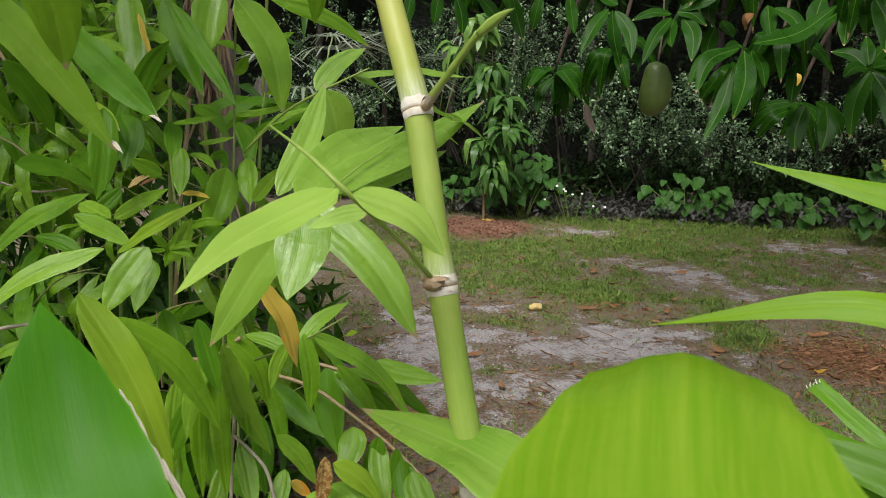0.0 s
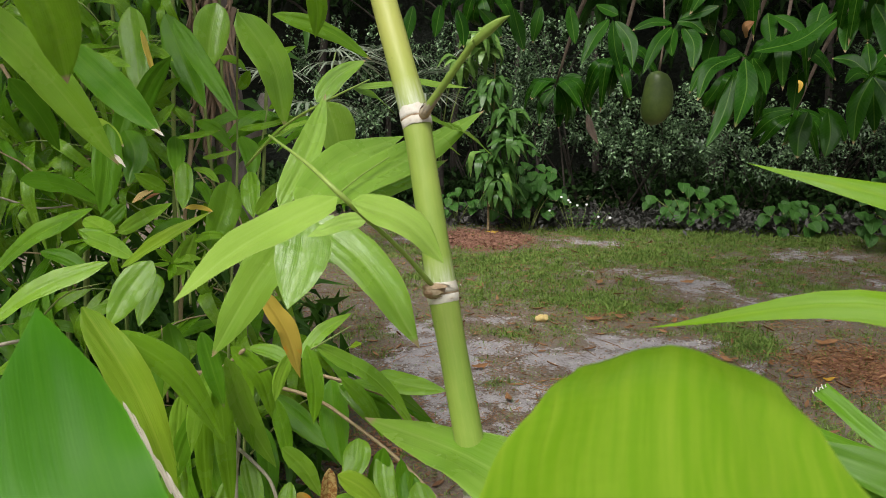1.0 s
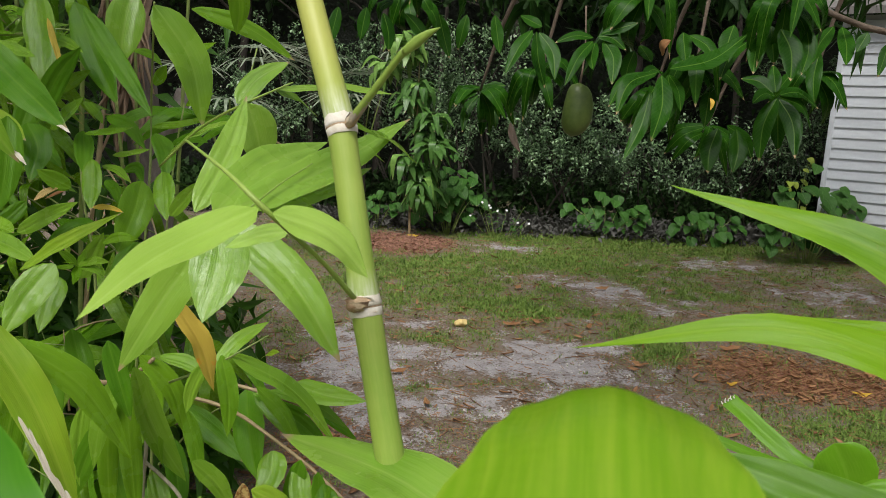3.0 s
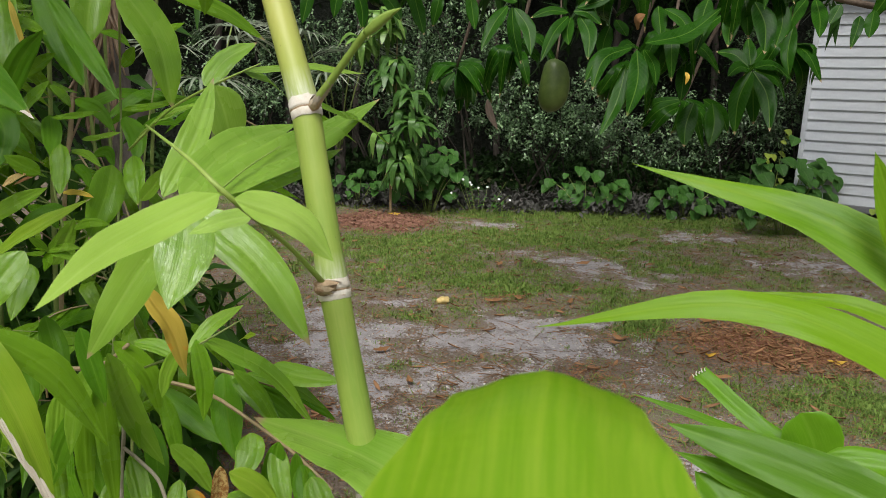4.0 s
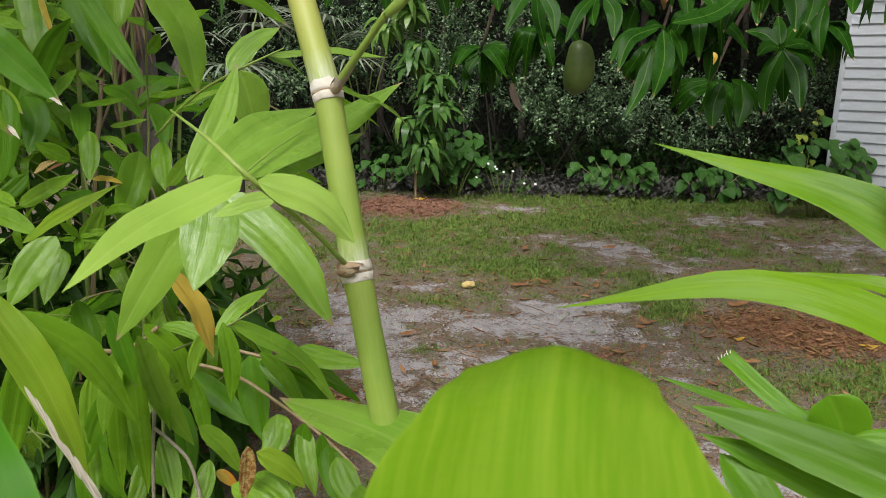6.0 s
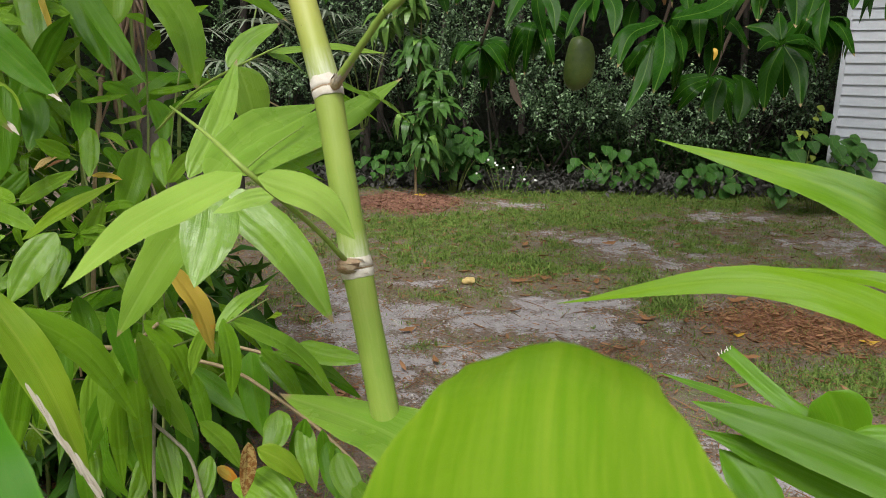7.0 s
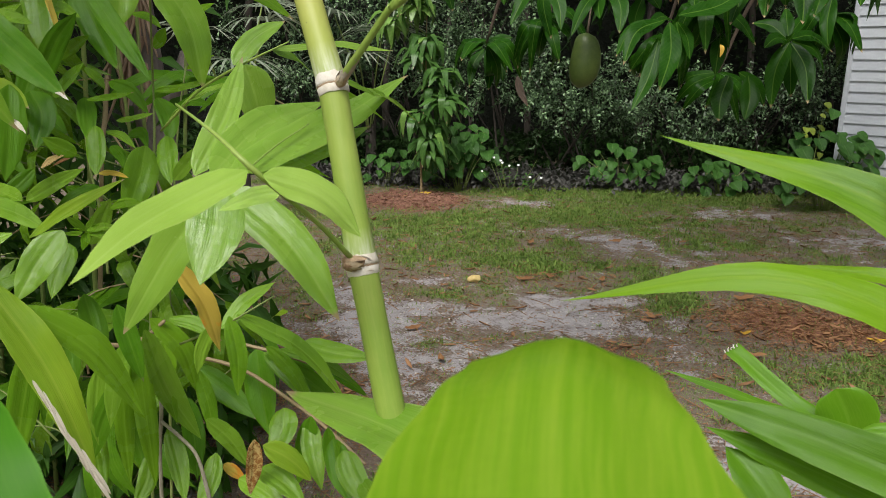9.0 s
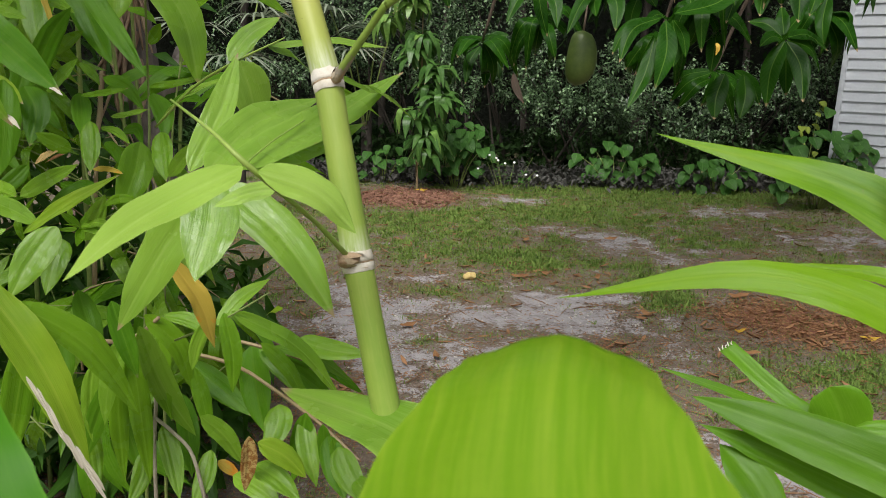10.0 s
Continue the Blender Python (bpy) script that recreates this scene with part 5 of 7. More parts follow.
leaf(whip, (-0.336, 0.891, 1.361), (-0.317, 0.957, 1.429), (-0.310, 1.025, 1.504), 0.038, (0.20, -0.95, 0.23), M_LIGHT)
leaf(whip, (-0.147, 0.865, 1.477), (-0.115, 0.989, 1.456), (-0.078, 1.108, 1.416), 0.025, (0.11, -0.81, 0.58), M_LIGHT)
leaf(whip, (-0.338, 1.074, 1.492), (-0.316, 1.108, 1.530), (-0.278, 1.139, 1.557), 0.035, (0.13, -0.82, 0.55), M_LIGHT)
leaf(whip, (-0.322, 1.074, 1.493), (-0.310, 1.079, 1.446), (-0.306, 1.084, 1.404), 0.060, (0.15, -0.72, 0.68), M_LIGHT)
leaf(whip, (-0.297, 1.130, 1.516), (-0.211, 1.183, 1.523), (-0.126, 1.233, 1.518), 0.019, (-0.04, -0.68, 0.73), M_LIGHT)
leaf(whip, (-0.296, 1.130, 1.513), (-0.271, 1.178, 1.500), (-0.250, 1.224, 1.475), 0.025, (0.05, -0.75, 0.66), M_LIGHT)
leaf(whip, (-0.362, 1.118, 1.463), (-0.434, 1.165, 1.442), (-0.500, 1.206, 1.394), 0.032, (0.41, -0.65, 0.64), M_LIGHT)
leaf(whip, (-0.266, 0.995, 1.368), (-0.239, 1.068, 1.351), (-0.213, 1.138, 1.322), 0.025, (0.28, -0.67, 0.69), M_BAMBOO)
leaf(whip, (-0.194, 1.117, 1.455), (-0.168, 1.164, 1.436), (-0.137, 1.209, 1.408), 0.021, (0.23, -0.71, 0.66), M_BAMBOO)
leaf(bamboo, (-0.595, 1.419, 1.662), (-0.531, 1.423, 1.567), (-0.508, 1.422, 1.443), 0.078, (0.3, -0.72, 0.62), M_MID)
leaf(bamboo, (-0.544, 1.471, 1.665), (-0.444, 1.515, 1.636), (-0.362, 1.554, 1.581), 0.041, (0.11, -0.85, 0.52), M_BAMBOO)
leaf(bamboo, (-0.411, 0.534, 1.614), (-0.394, 0.551, 1.561), (-0.393, 0.564, 1.504), 0.045, (0.66, -0.74, 0.11), M_BAMBOO)
leaf(bamboo, (-0.448, 1.429, 1.724), (-0.444, 1.444, 1.672), (-0.453, 1.457, 1.618), 0.041, (0.35, -0.93, 0.10), M_BAMBOO)
leaf(bamboo, (-0.331, 1.297, 1.044), (-0.359, 1.342, 1.026), (-0.387, 1.384, 1.000), 0.016, (0.10, -0.74, 0.66), M_YELLOWING)
leaf(bamboo, (-0.585, 0.842, 1.232), (-0.515, 0.837, 1.119), (-0.463, 0.827, 0.979), 0.052, (0.43, -0.66, 0.61), M_YELLOWING, label="yellowing leaf with a dead white margin")
leaf(bamboo, (-0.562, 0.868, 1.193), (-0.489, 0.899, 1.124), (-0.436, 0.918, 1.015), 0.044, (0.32, -0.63, 0.71), M_BAMBOO)
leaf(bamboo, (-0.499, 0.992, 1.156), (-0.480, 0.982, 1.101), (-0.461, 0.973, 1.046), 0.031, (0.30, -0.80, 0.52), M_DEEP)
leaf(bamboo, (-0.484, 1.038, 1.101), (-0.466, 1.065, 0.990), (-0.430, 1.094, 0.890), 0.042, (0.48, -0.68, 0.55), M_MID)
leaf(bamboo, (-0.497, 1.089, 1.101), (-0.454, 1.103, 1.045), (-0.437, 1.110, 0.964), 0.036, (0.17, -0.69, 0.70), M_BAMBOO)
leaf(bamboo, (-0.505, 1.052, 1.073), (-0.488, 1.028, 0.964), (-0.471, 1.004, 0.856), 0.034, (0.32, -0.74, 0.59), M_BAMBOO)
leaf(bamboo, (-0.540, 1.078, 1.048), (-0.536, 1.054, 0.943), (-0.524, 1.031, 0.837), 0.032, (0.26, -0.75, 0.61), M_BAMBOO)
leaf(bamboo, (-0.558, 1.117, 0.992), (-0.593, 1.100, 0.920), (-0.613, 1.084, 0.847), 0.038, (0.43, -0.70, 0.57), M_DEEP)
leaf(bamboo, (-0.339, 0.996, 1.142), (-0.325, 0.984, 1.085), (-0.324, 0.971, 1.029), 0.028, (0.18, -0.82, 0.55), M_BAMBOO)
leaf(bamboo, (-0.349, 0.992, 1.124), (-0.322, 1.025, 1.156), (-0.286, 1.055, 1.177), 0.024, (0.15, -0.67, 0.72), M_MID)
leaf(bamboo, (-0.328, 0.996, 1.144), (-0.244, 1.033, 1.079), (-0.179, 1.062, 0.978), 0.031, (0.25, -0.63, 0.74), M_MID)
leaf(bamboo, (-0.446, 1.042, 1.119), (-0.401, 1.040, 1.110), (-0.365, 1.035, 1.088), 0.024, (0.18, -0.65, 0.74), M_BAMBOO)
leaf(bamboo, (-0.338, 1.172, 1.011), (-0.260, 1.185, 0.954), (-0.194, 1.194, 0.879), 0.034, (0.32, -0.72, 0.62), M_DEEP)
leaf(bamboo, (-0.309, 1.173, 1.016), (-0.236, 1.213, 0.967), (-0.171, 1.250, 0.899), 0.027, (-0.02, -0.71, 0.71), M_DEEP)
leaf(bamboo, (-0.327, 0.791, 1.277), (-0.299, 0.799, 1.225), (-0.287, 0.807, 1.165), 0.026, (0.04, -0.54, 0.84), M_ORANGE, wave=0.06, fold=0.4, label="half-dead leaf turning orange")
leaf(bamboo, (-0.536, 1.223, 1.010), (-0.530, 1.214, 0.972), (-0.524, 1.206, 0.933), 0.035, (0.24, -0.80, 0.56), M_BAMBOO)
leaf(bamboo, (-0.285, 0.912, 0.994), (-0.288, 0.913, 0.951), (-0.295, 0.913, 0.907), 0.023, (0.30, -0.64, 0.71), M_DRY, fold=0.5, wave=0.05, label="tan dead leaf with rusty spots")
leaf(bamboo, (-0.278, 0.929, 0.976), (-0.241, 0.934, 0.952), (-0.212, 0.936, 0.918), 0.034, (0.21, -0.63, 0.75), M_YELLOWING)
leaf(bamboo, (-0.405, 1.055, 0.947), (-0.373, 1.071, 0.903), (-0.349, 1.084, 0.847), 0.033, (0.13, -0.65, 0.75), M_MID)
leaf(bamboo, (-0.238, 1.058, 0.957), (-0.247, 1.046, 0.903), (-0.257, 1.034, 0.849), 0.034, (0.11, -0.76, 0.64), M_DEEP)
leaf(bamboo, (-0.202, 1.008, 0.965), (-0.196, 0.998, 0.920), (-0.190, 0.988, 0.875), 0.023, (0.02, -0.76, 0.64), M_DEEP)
leaf(bamboo, (-0.178, 0.958, 0.970), (-0.166, 0.950, 0.935), (-0.154, 0.942, 0.900), 0.022, (0.12, -0.75, 0.65), M_BAMBOO)
leaf(bamboo, (-0.409, 1.131, 0.824), (-0.390, 1.128, 0.812), (-0.370, 1.125, 0.799), 0.020, (0.06, -0.69, 0.72), M_ORANGE)
leaf(bamboo, (-0.596, 0.940, 1.118), (-0.609, 0.920, 1.028), (-0.622, 0.900, 0.938), 0.043, (0.52, -0.67, 0.54), M_BAMBOO)
leaf(bamboo, (-0.683, 0.868, 1.165), (-0.696, 0.841, 1.048), (-0.701, 0.816, 0.931), 0.032, (0.62, -0.60, 0.50), M_MID)
leaf(bamboo, (-0.660, 0.869, 1.157), (-0.705, 0.861, 1.141), (-0.749, 0.850, 1.117), 0.020, (0.52, -0.46, 0.72), M_BAMBOO)
leaf(bamboo, (-0.551, 0.773, 1.124), (-0.602, 0.764, 1.115), (-0.653, 0.756, 1.107), 0.022, (0.44, -0.47, 0.77), M_BAMBOO)
leaf(bamboo, (-0.509, 1.072, 1.070), (-0.475, 1.069, 1.007), (-0.455, 1.063, 0.933), 0.032, (0.45, -0.61, 0.65), M_BAMBOO)
leaf(bamboo, (-0.508, 1.035, 1.084), (-0.528, 1.020, 1.018), (-0.534, 1.005, 0.952), 0.034, (0.15, -0.67, 0.73), M_MID)
leaf(bamboo, (-0.439, 1.119, 1.005), (-0.419, 1.106, 0.947), (-0.408, 1.094, 0.889), 0.028, (0.18, -0.69, 0.70), M_BAMBOO)
leaf(bamboo, (-0.373, 1.022, 1.119), (-0.392, 1.023, 1.079), (-0.402, 1.024, 1.038), 0.022, (0.42, -0.65, 0.64), M_MID)
leaf(bamboo, (-0.325, 1.128, 1.044), (-0.282, 1.128, 0.999), (-0.252, 1.125, 0.938), 0.028, (0.27, -0.65, 0.71), M_BAMBOO)
leaf(bamboo, (-0.307, 1.146, 1.032), (-0.238, 1.156, 1.008), (-0.178, 1.161, 0.964), 0.025, (0.10, -0.64, 0.76), M_BAMBOO)
leaf(bamboo, (-0.604, 1.118, 1.000), (-0.607, 1.104, 0.937), (-0.602, 1.090, 0.874), 0.031, (0.48, -0.58, 0.66), M_MID)
leaf(sprig, (-0.147, 0.202, 1.307), (-0.192, 0.240, 1.343), (-0.231, 0.284, 1.400), 0.063, (0.35, -0.73, 0.59), M_GLOSSY, fold=0.06, label="glossy dark green leaf close by")
leaf(sprig, (0.060, 0.532, 1.127), (-0.051, 0.613, 1.168), (-0.180, 0.686, 1.175), 0.082, (0.12, -0.37, 0.92), M_LIGHT, fold=0.2)
leaf(twig, (0.345, 0.409, 1.314), (0.212, 0.467, 1.367), (0.067, 0.507, 1.336), 0.036, (-0.35, -0.61, 0.71), M_FRESH, kind="tail", fold=0.1)
leaf(twig, (0.394, 0.455, 1.335), (0.285, 0.533, 1.411), (0.152, 0.603, 1.446), 0.050, (-0.43, -0.64, 0.64), M_FRESH, kind="tail", fold=0.1)
leaf(twig, (0.329, 0.484, 1.371), (0.307, 0.494, 1.420), (0.290, 0.505, 1.468), 0.023, (-0.61, -0.73, 0.31), M_FRESH)
leaf(twig, (0.451, 0.569, 1.293), (0.367, 0.617, 1.325), (0.291, 0.658, 1.327), 0.020, (-0.16, -0.59, 0.79), M_FRESH)
leaf(twig, (0.485, 0.874, 1.051), (0.430, 0.930, 1.076), (0.376, 0.991, 1.118), 0.025, (-0.31, -0.60, 0.74), M_TWIGLEAF, kind="cut")
leaf(twig, (0.496, 0.872, 1.044), (0.487, 0.879, 1.076), (0.472, 0.886, 1.107), 0.073, (-0.44, -0.60, 0.66), M_TWIGLEAF, kind="broad")
leaf(twig, (0.474, 0.776, 1.075), (0.360, 0.811, 1.115), (0.240, 0.843, 1.145), 0.016, (-0.35, -0.46, 0.81), M_TWIGLEAF)
leaf(twig, (0.513, 0.645, 1.084), (0.397, 0.718, 1.113), (0.267, 0.789, 1.133), 0.060, (-0.48, -0.57, 0.67), M_TWIGLEAF)
leaf(twig, (0.521, 0.694, 1.025), (0.398, 0.739, 1.069), (0.277, 0.782, 1.102), 0.044, (-0.43, -0.57, 0.70), M_TWIGLEAF)
leaf(twig, (0.350, 0.714, 1.026), (0.326, 0.747, 1.058), (0.301, 0.778, 1.080), 0.051, (-0.20, -0.62, 0.76), M_TWIGLEAF)
leaf(twig, (0.473, 0.827, 1.072), (0.534, 0.803, 1.078), (0.591, 0.775, 1.068), 0.044, (-0.47, -0.51, 0.72), M_TWIGLEAF)
margin = random.Random(3)
for k in range(9):
    edge = Vector((-0.512, 0.797, 1.126)).lerp(Vector((-0.449, 0.809, 0.985)), k / 9) + Vector((0.004 * math.sin(k * 1.3), 0, 0.002 * margin.random()))
    way = Vector((0.02 + 0.006 * margin.uniform(-1, 1), 0.003, -0.05))
    leaf(bamboo, edge, edge + way * 0.5 + Vector((0.002, -0.002, 0)), edge + way, margin.uniform(0.0035, 0.0065), (margin.uniform(-0.2, 0.4), -0.63, 0.6), M_PALE, label="curled bleached leaf margin", kind="long", fold=0.5)
leaf(bamboo, (-0.712, 1.052, 1.573), (-0.619, 1.017, 1.505), (-0.536, 0.984, 1.446), 0.051, (0.21, -0.91, 0.35), M_DEEP, label="leaf with a bleached tip")
leaf(bamboo, (-0.842, 1.306, 1.575), (-0.785, 1.285, 1.565), (-0.732, 1.262, 1.552), 0.023, (0.36, -0.87, 0.33), M_MID)
leaf(bamboo, (-0.808, 1.404, 1.673), (-0.778, 1.363, 1.588), (-0.752, 1.320, 1.496), 0.059, (0.01, -0.89, 0.46), M_BAMBOO)
leaf(bamboo, (-0.771, 1.373, 1.627), (-0.740, 1.339, 1.572), (-0.716, 1.310, 1.534), 0.012, (0.60, -0.63, 0.48), M_ORANGE)
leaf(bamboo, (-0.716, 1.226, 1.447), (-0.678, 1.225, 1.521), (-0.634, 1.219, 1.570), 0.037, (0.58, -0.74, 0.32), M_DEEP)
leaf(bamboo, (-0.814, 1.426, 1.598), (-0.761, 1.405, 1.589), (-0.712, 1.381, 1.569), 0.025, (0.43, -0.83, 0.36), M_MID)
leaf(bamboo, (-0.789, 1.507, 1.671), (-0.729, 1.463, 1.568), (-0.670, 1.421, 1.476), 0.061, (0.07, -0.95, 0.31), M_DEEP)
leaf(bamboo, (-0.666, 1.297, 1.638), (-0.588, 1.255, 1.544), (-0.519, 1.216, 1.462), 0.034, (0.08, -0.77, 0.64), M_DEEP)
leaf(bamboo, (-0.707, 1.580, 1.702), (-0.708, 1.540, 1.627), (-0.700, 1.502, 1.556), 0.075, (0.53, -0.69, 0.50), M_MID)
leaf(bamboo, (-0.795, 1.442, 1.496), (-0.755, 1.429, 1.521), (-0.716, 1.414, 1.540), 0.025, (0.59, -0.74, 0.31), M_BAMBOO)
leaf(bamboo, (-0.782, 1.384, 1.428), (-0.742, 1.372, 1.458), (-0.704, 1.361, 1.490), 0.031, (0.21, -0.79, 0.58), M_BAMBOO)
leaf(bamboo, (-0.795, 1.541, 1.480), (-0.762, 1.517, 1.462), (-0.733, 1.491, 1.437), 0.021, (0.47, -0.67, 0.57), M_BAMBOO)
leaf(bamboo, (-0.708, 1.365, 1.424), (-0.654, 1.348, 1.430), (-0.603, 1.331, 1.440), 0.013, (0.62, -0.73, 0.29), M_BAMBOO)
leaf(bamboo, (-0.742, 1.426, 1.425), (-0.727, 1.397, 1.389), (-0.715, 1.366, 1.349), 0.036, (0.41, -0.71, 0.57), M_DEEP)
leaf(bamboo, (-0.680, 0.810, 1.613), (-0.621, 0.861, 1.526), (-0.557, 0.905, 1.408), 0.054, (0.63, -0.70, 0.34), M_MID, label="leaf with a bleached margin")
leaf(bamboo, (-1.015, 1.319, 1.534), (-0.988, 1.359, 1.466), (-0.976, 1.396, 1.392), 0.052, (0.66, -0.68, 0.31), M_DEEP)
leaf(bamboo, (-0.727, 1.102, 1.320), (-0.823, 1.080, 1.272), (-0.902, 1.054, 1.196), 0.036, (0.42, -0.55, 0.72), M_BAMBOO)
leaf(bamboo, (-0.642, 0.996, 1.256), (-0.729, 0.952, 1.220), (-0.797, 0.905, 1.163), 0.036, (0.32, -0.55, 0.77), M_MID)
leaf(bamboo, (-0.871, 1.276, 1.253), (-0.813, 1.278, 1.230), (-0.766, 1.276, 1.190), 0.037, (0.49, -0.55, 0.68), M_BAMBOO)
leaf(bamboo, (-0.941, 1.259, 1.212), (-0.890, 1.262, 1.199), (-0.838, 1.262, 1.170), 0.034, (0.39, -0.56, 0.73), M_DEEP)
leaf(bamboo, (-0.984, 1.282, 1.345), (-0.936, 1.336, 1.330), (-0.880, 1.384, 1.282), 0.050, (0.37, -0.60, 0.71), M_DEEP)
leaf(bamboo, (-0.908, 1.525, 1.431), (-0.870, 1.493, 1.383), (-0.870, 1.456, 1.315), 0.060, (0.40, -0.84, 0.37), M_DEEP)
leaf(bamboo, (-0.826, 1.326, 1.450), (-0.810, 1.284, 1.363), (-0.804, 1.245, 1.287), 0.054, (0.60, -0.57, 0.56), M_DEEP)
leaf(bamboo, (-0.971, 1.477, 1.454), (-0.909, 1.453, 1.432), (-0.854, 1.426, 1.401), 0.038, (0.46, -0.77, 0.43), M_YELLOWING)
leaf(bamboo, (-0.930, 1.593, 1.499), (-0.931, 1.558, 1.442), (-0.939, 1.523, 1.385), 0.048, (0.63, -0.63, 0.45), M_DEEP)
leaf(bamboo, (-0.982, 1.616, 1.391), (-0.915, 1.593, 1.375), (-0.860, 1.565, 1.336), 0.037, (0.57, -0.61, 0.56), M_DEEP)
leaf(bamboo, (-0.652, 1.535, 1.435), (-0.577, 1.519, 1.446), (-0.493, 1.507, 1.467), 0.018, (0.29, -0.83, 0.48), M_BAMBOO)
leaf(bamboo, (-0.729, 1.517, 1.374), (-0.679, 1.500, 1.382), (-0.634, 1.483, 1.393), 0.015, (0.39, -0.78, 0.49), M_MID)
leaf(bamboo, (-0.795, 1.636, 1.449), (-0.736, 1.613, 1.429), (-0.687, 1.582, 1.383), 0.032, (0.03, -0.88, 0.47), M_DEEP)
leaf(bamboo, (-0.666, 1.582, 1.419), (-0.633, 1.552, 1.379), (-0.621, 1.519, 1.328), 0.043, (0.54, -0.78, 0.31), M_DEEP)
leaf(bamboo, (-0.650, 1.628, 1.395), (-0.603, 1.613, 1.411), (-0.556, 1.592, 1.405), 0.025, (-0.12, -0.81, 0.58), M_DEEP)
leaf(bamboo, (-0.644, 1.701, 1.479), (-0.609, 1.685, 1.495), (-0.567, 1.670, 1.510), 0.018, (0.07, -0.85, 0.52), M_BAMBOO)
leaf(bamboo, (-0.627, 1.680, 1.600), (-0.595, 1.661, 1.602), (-0.554, 1.646, 1.617), 0.027, (0.25, -0.89, 0.39), M_BAMBOO)
leaf(bamboo, (-0.749, 1.675, 1.596), (-0.702, 1.654, 1.586), (-0.665, 1.628, 1.562), 0.020, (0.65, -0.71, 0.26), M_BAMBOO)
leaf(bamboo, (-0.700, 1.659, 1.525), (-0.673, 1.644, 1.544), (-0.657, 1.629, 1.564), 0.032, (0.24, -0.90, 0.36), M_BAMBOO)
leaf(bamboo, (-0.850, 1.373, 1.231), (-0.787, 1.363, 1.265), (-0.719, 1.353, 1.298), 0.034, (0.48, -0.74, 0.47), M_MID)
leaf(bamboo, (-0.718, 1.156, 1.211), (-0.631, 1.152, 1.268), (-0.543, 1.146, 1.314), 0.026, (0.22, -0.70, 0.68), M_YELLOWING)
leaf(bamboo, (-0.732, 1.433, 1.248), (-0.764, 1.409, 1.240), (-0.803, 1.379, 1.209), 0.029, (0.20, -0.75, 0.62), M_DEEP)
leaf(bamboo, (-0.622, 1.407, 1.336), (-0.625, 1.371, 1.275), (-0.642, 1.333, 1.206), 0.064, (0.60, -0.71, 0.36), M_BAMBOO)
leaf(bamboo, (-0.544, 1.314, 1.365), (-0.530, 1.284, 1.327), (-0.515, 1.254, 1.286), 0.040, (-0.10, -0.87, 0.48), M_BAMBOO)
leaf(bamboo, (-0.507, 1.246, 1.297), (-0.476, 1.235, 1.330), (-0.446, 1.224, 1.362), 0.026, (0.44, -0.71, 0.55), M_MID)
leaf(bamboo, (-0.781, 1.447, 1.312), (-0.805, 1.430, 1.328), (-0.831, 1.414, 1.348), 0.036, (0.16, -0.84, 0.53), M_BAMBOO)
leaf(bamboo, (-0.696, 1.364, 1.377), (-0.682, 1.332, 1.332), (-0.671, 1.301, 1.290), 0.037, (0.07, -0.82, 0.57), M_BAMBOO)
leaf(bamboo, (-0.858, 1.448, 1.284), (-0.825, 1.433, 1.302), (-0.791, 1.417, 1.313), 0.020, (-0.01, -0.75, 0.66), M_DRY, label="brown dry leaf")
leaf(bamboo, (-0.856, 1.489, 1.283), (-0.829, 1.472, 1.291), (-0.800, 1.455, 1.302), 0.034, (0.55, -0.58, 0.60), M_FALLEN, label="rust-brown dead leaf")
leaf(bamboo, (-0.702, 1.372, 1.287), (-0.665, 1.353, 1.290), (-0.626, 1.333, 1.285), 0.016, (0.43, -0.63, 0.65), M_ORANGE)
leaf(bamboo, (-0.669, 1.337, 1.226), (-0.631, 1.321, 1.241), (-0.585, 1.302, 1.242), 0.020, (-0.10, -0.83, 0.55), M_BAMBOO)
leaf(bamboo, (-0.737, 1.376, 1.146), (-0.706, 1.368, 1.193), (-0.678, 1.361, 1.241), 0.039, (0.57, -0.58, 0.58), M_MID)
leaf(bamboo, (-0.663, 1.476, 1.203), (-0.677, 1.446, 1.170), (-0.697, 1.419, 1.145), 0.044, (0.21, -0.66, 0.72), M_DEEP)
leaf(bamboo, (-0.892, 1.329, 1.266), (-0.842, 1.307, 1.253), (-0.803, 1.286, 1.246), 0.039, (0.44, -0.63, 0.64), M_MID)
leaf(bamboo, (-0.862, 1.273, 1.245), (-0.792, 1.251, 1.230), (-0.728, 1.227, 1.207), 0.036, (0.25, -0.82, 0.52), M_MID)
leaf(bamboo, (-0.657, 1.151, 1.225), (-0.685, 1.118, 1.178), (-0.707, 1.082, 1.123), 0.056, (0.35, -0.72, 0.6), M_MID)
leaf(bamboo, (-0.712, 1.261, 1.176), (-0.714, 1.231, 1.142), (-0.718, 1.198, 1.091), 0.048, (0.23, -0.62, 0.75), M_BAMBOO)
leaf(bamboo, (-0.684, 1.267, 1.198), (-0.690, 1.251, 1.216), (-0.697, 1.234, 1.230), 0.015, (0.25, -0.86, 0.45), M_MID)
leaf(bamboo, (-0.679, 1.258, 1.201), (-0.681, 1.239, 1.207), (-0.686, 1.219, 1.213), 0.015, (-0.03, -0.84, 0.53), M_BAMBOO)
leaf(bamboo, (-0.682, 1.268, 1.200), (-0.662, 1.252, 1.217), (-0.648, 1.236, 1.234), 0.014, (0.53, -0.68, 0.50), M_MID)
leaf(bamboo, (-0.675, 1.258, 1.201), (-0.637, 1.242, 1.213), (-0.602, 1.223, 1.216), 0.015, (0.18, -0.85, 0.49), M_MID)
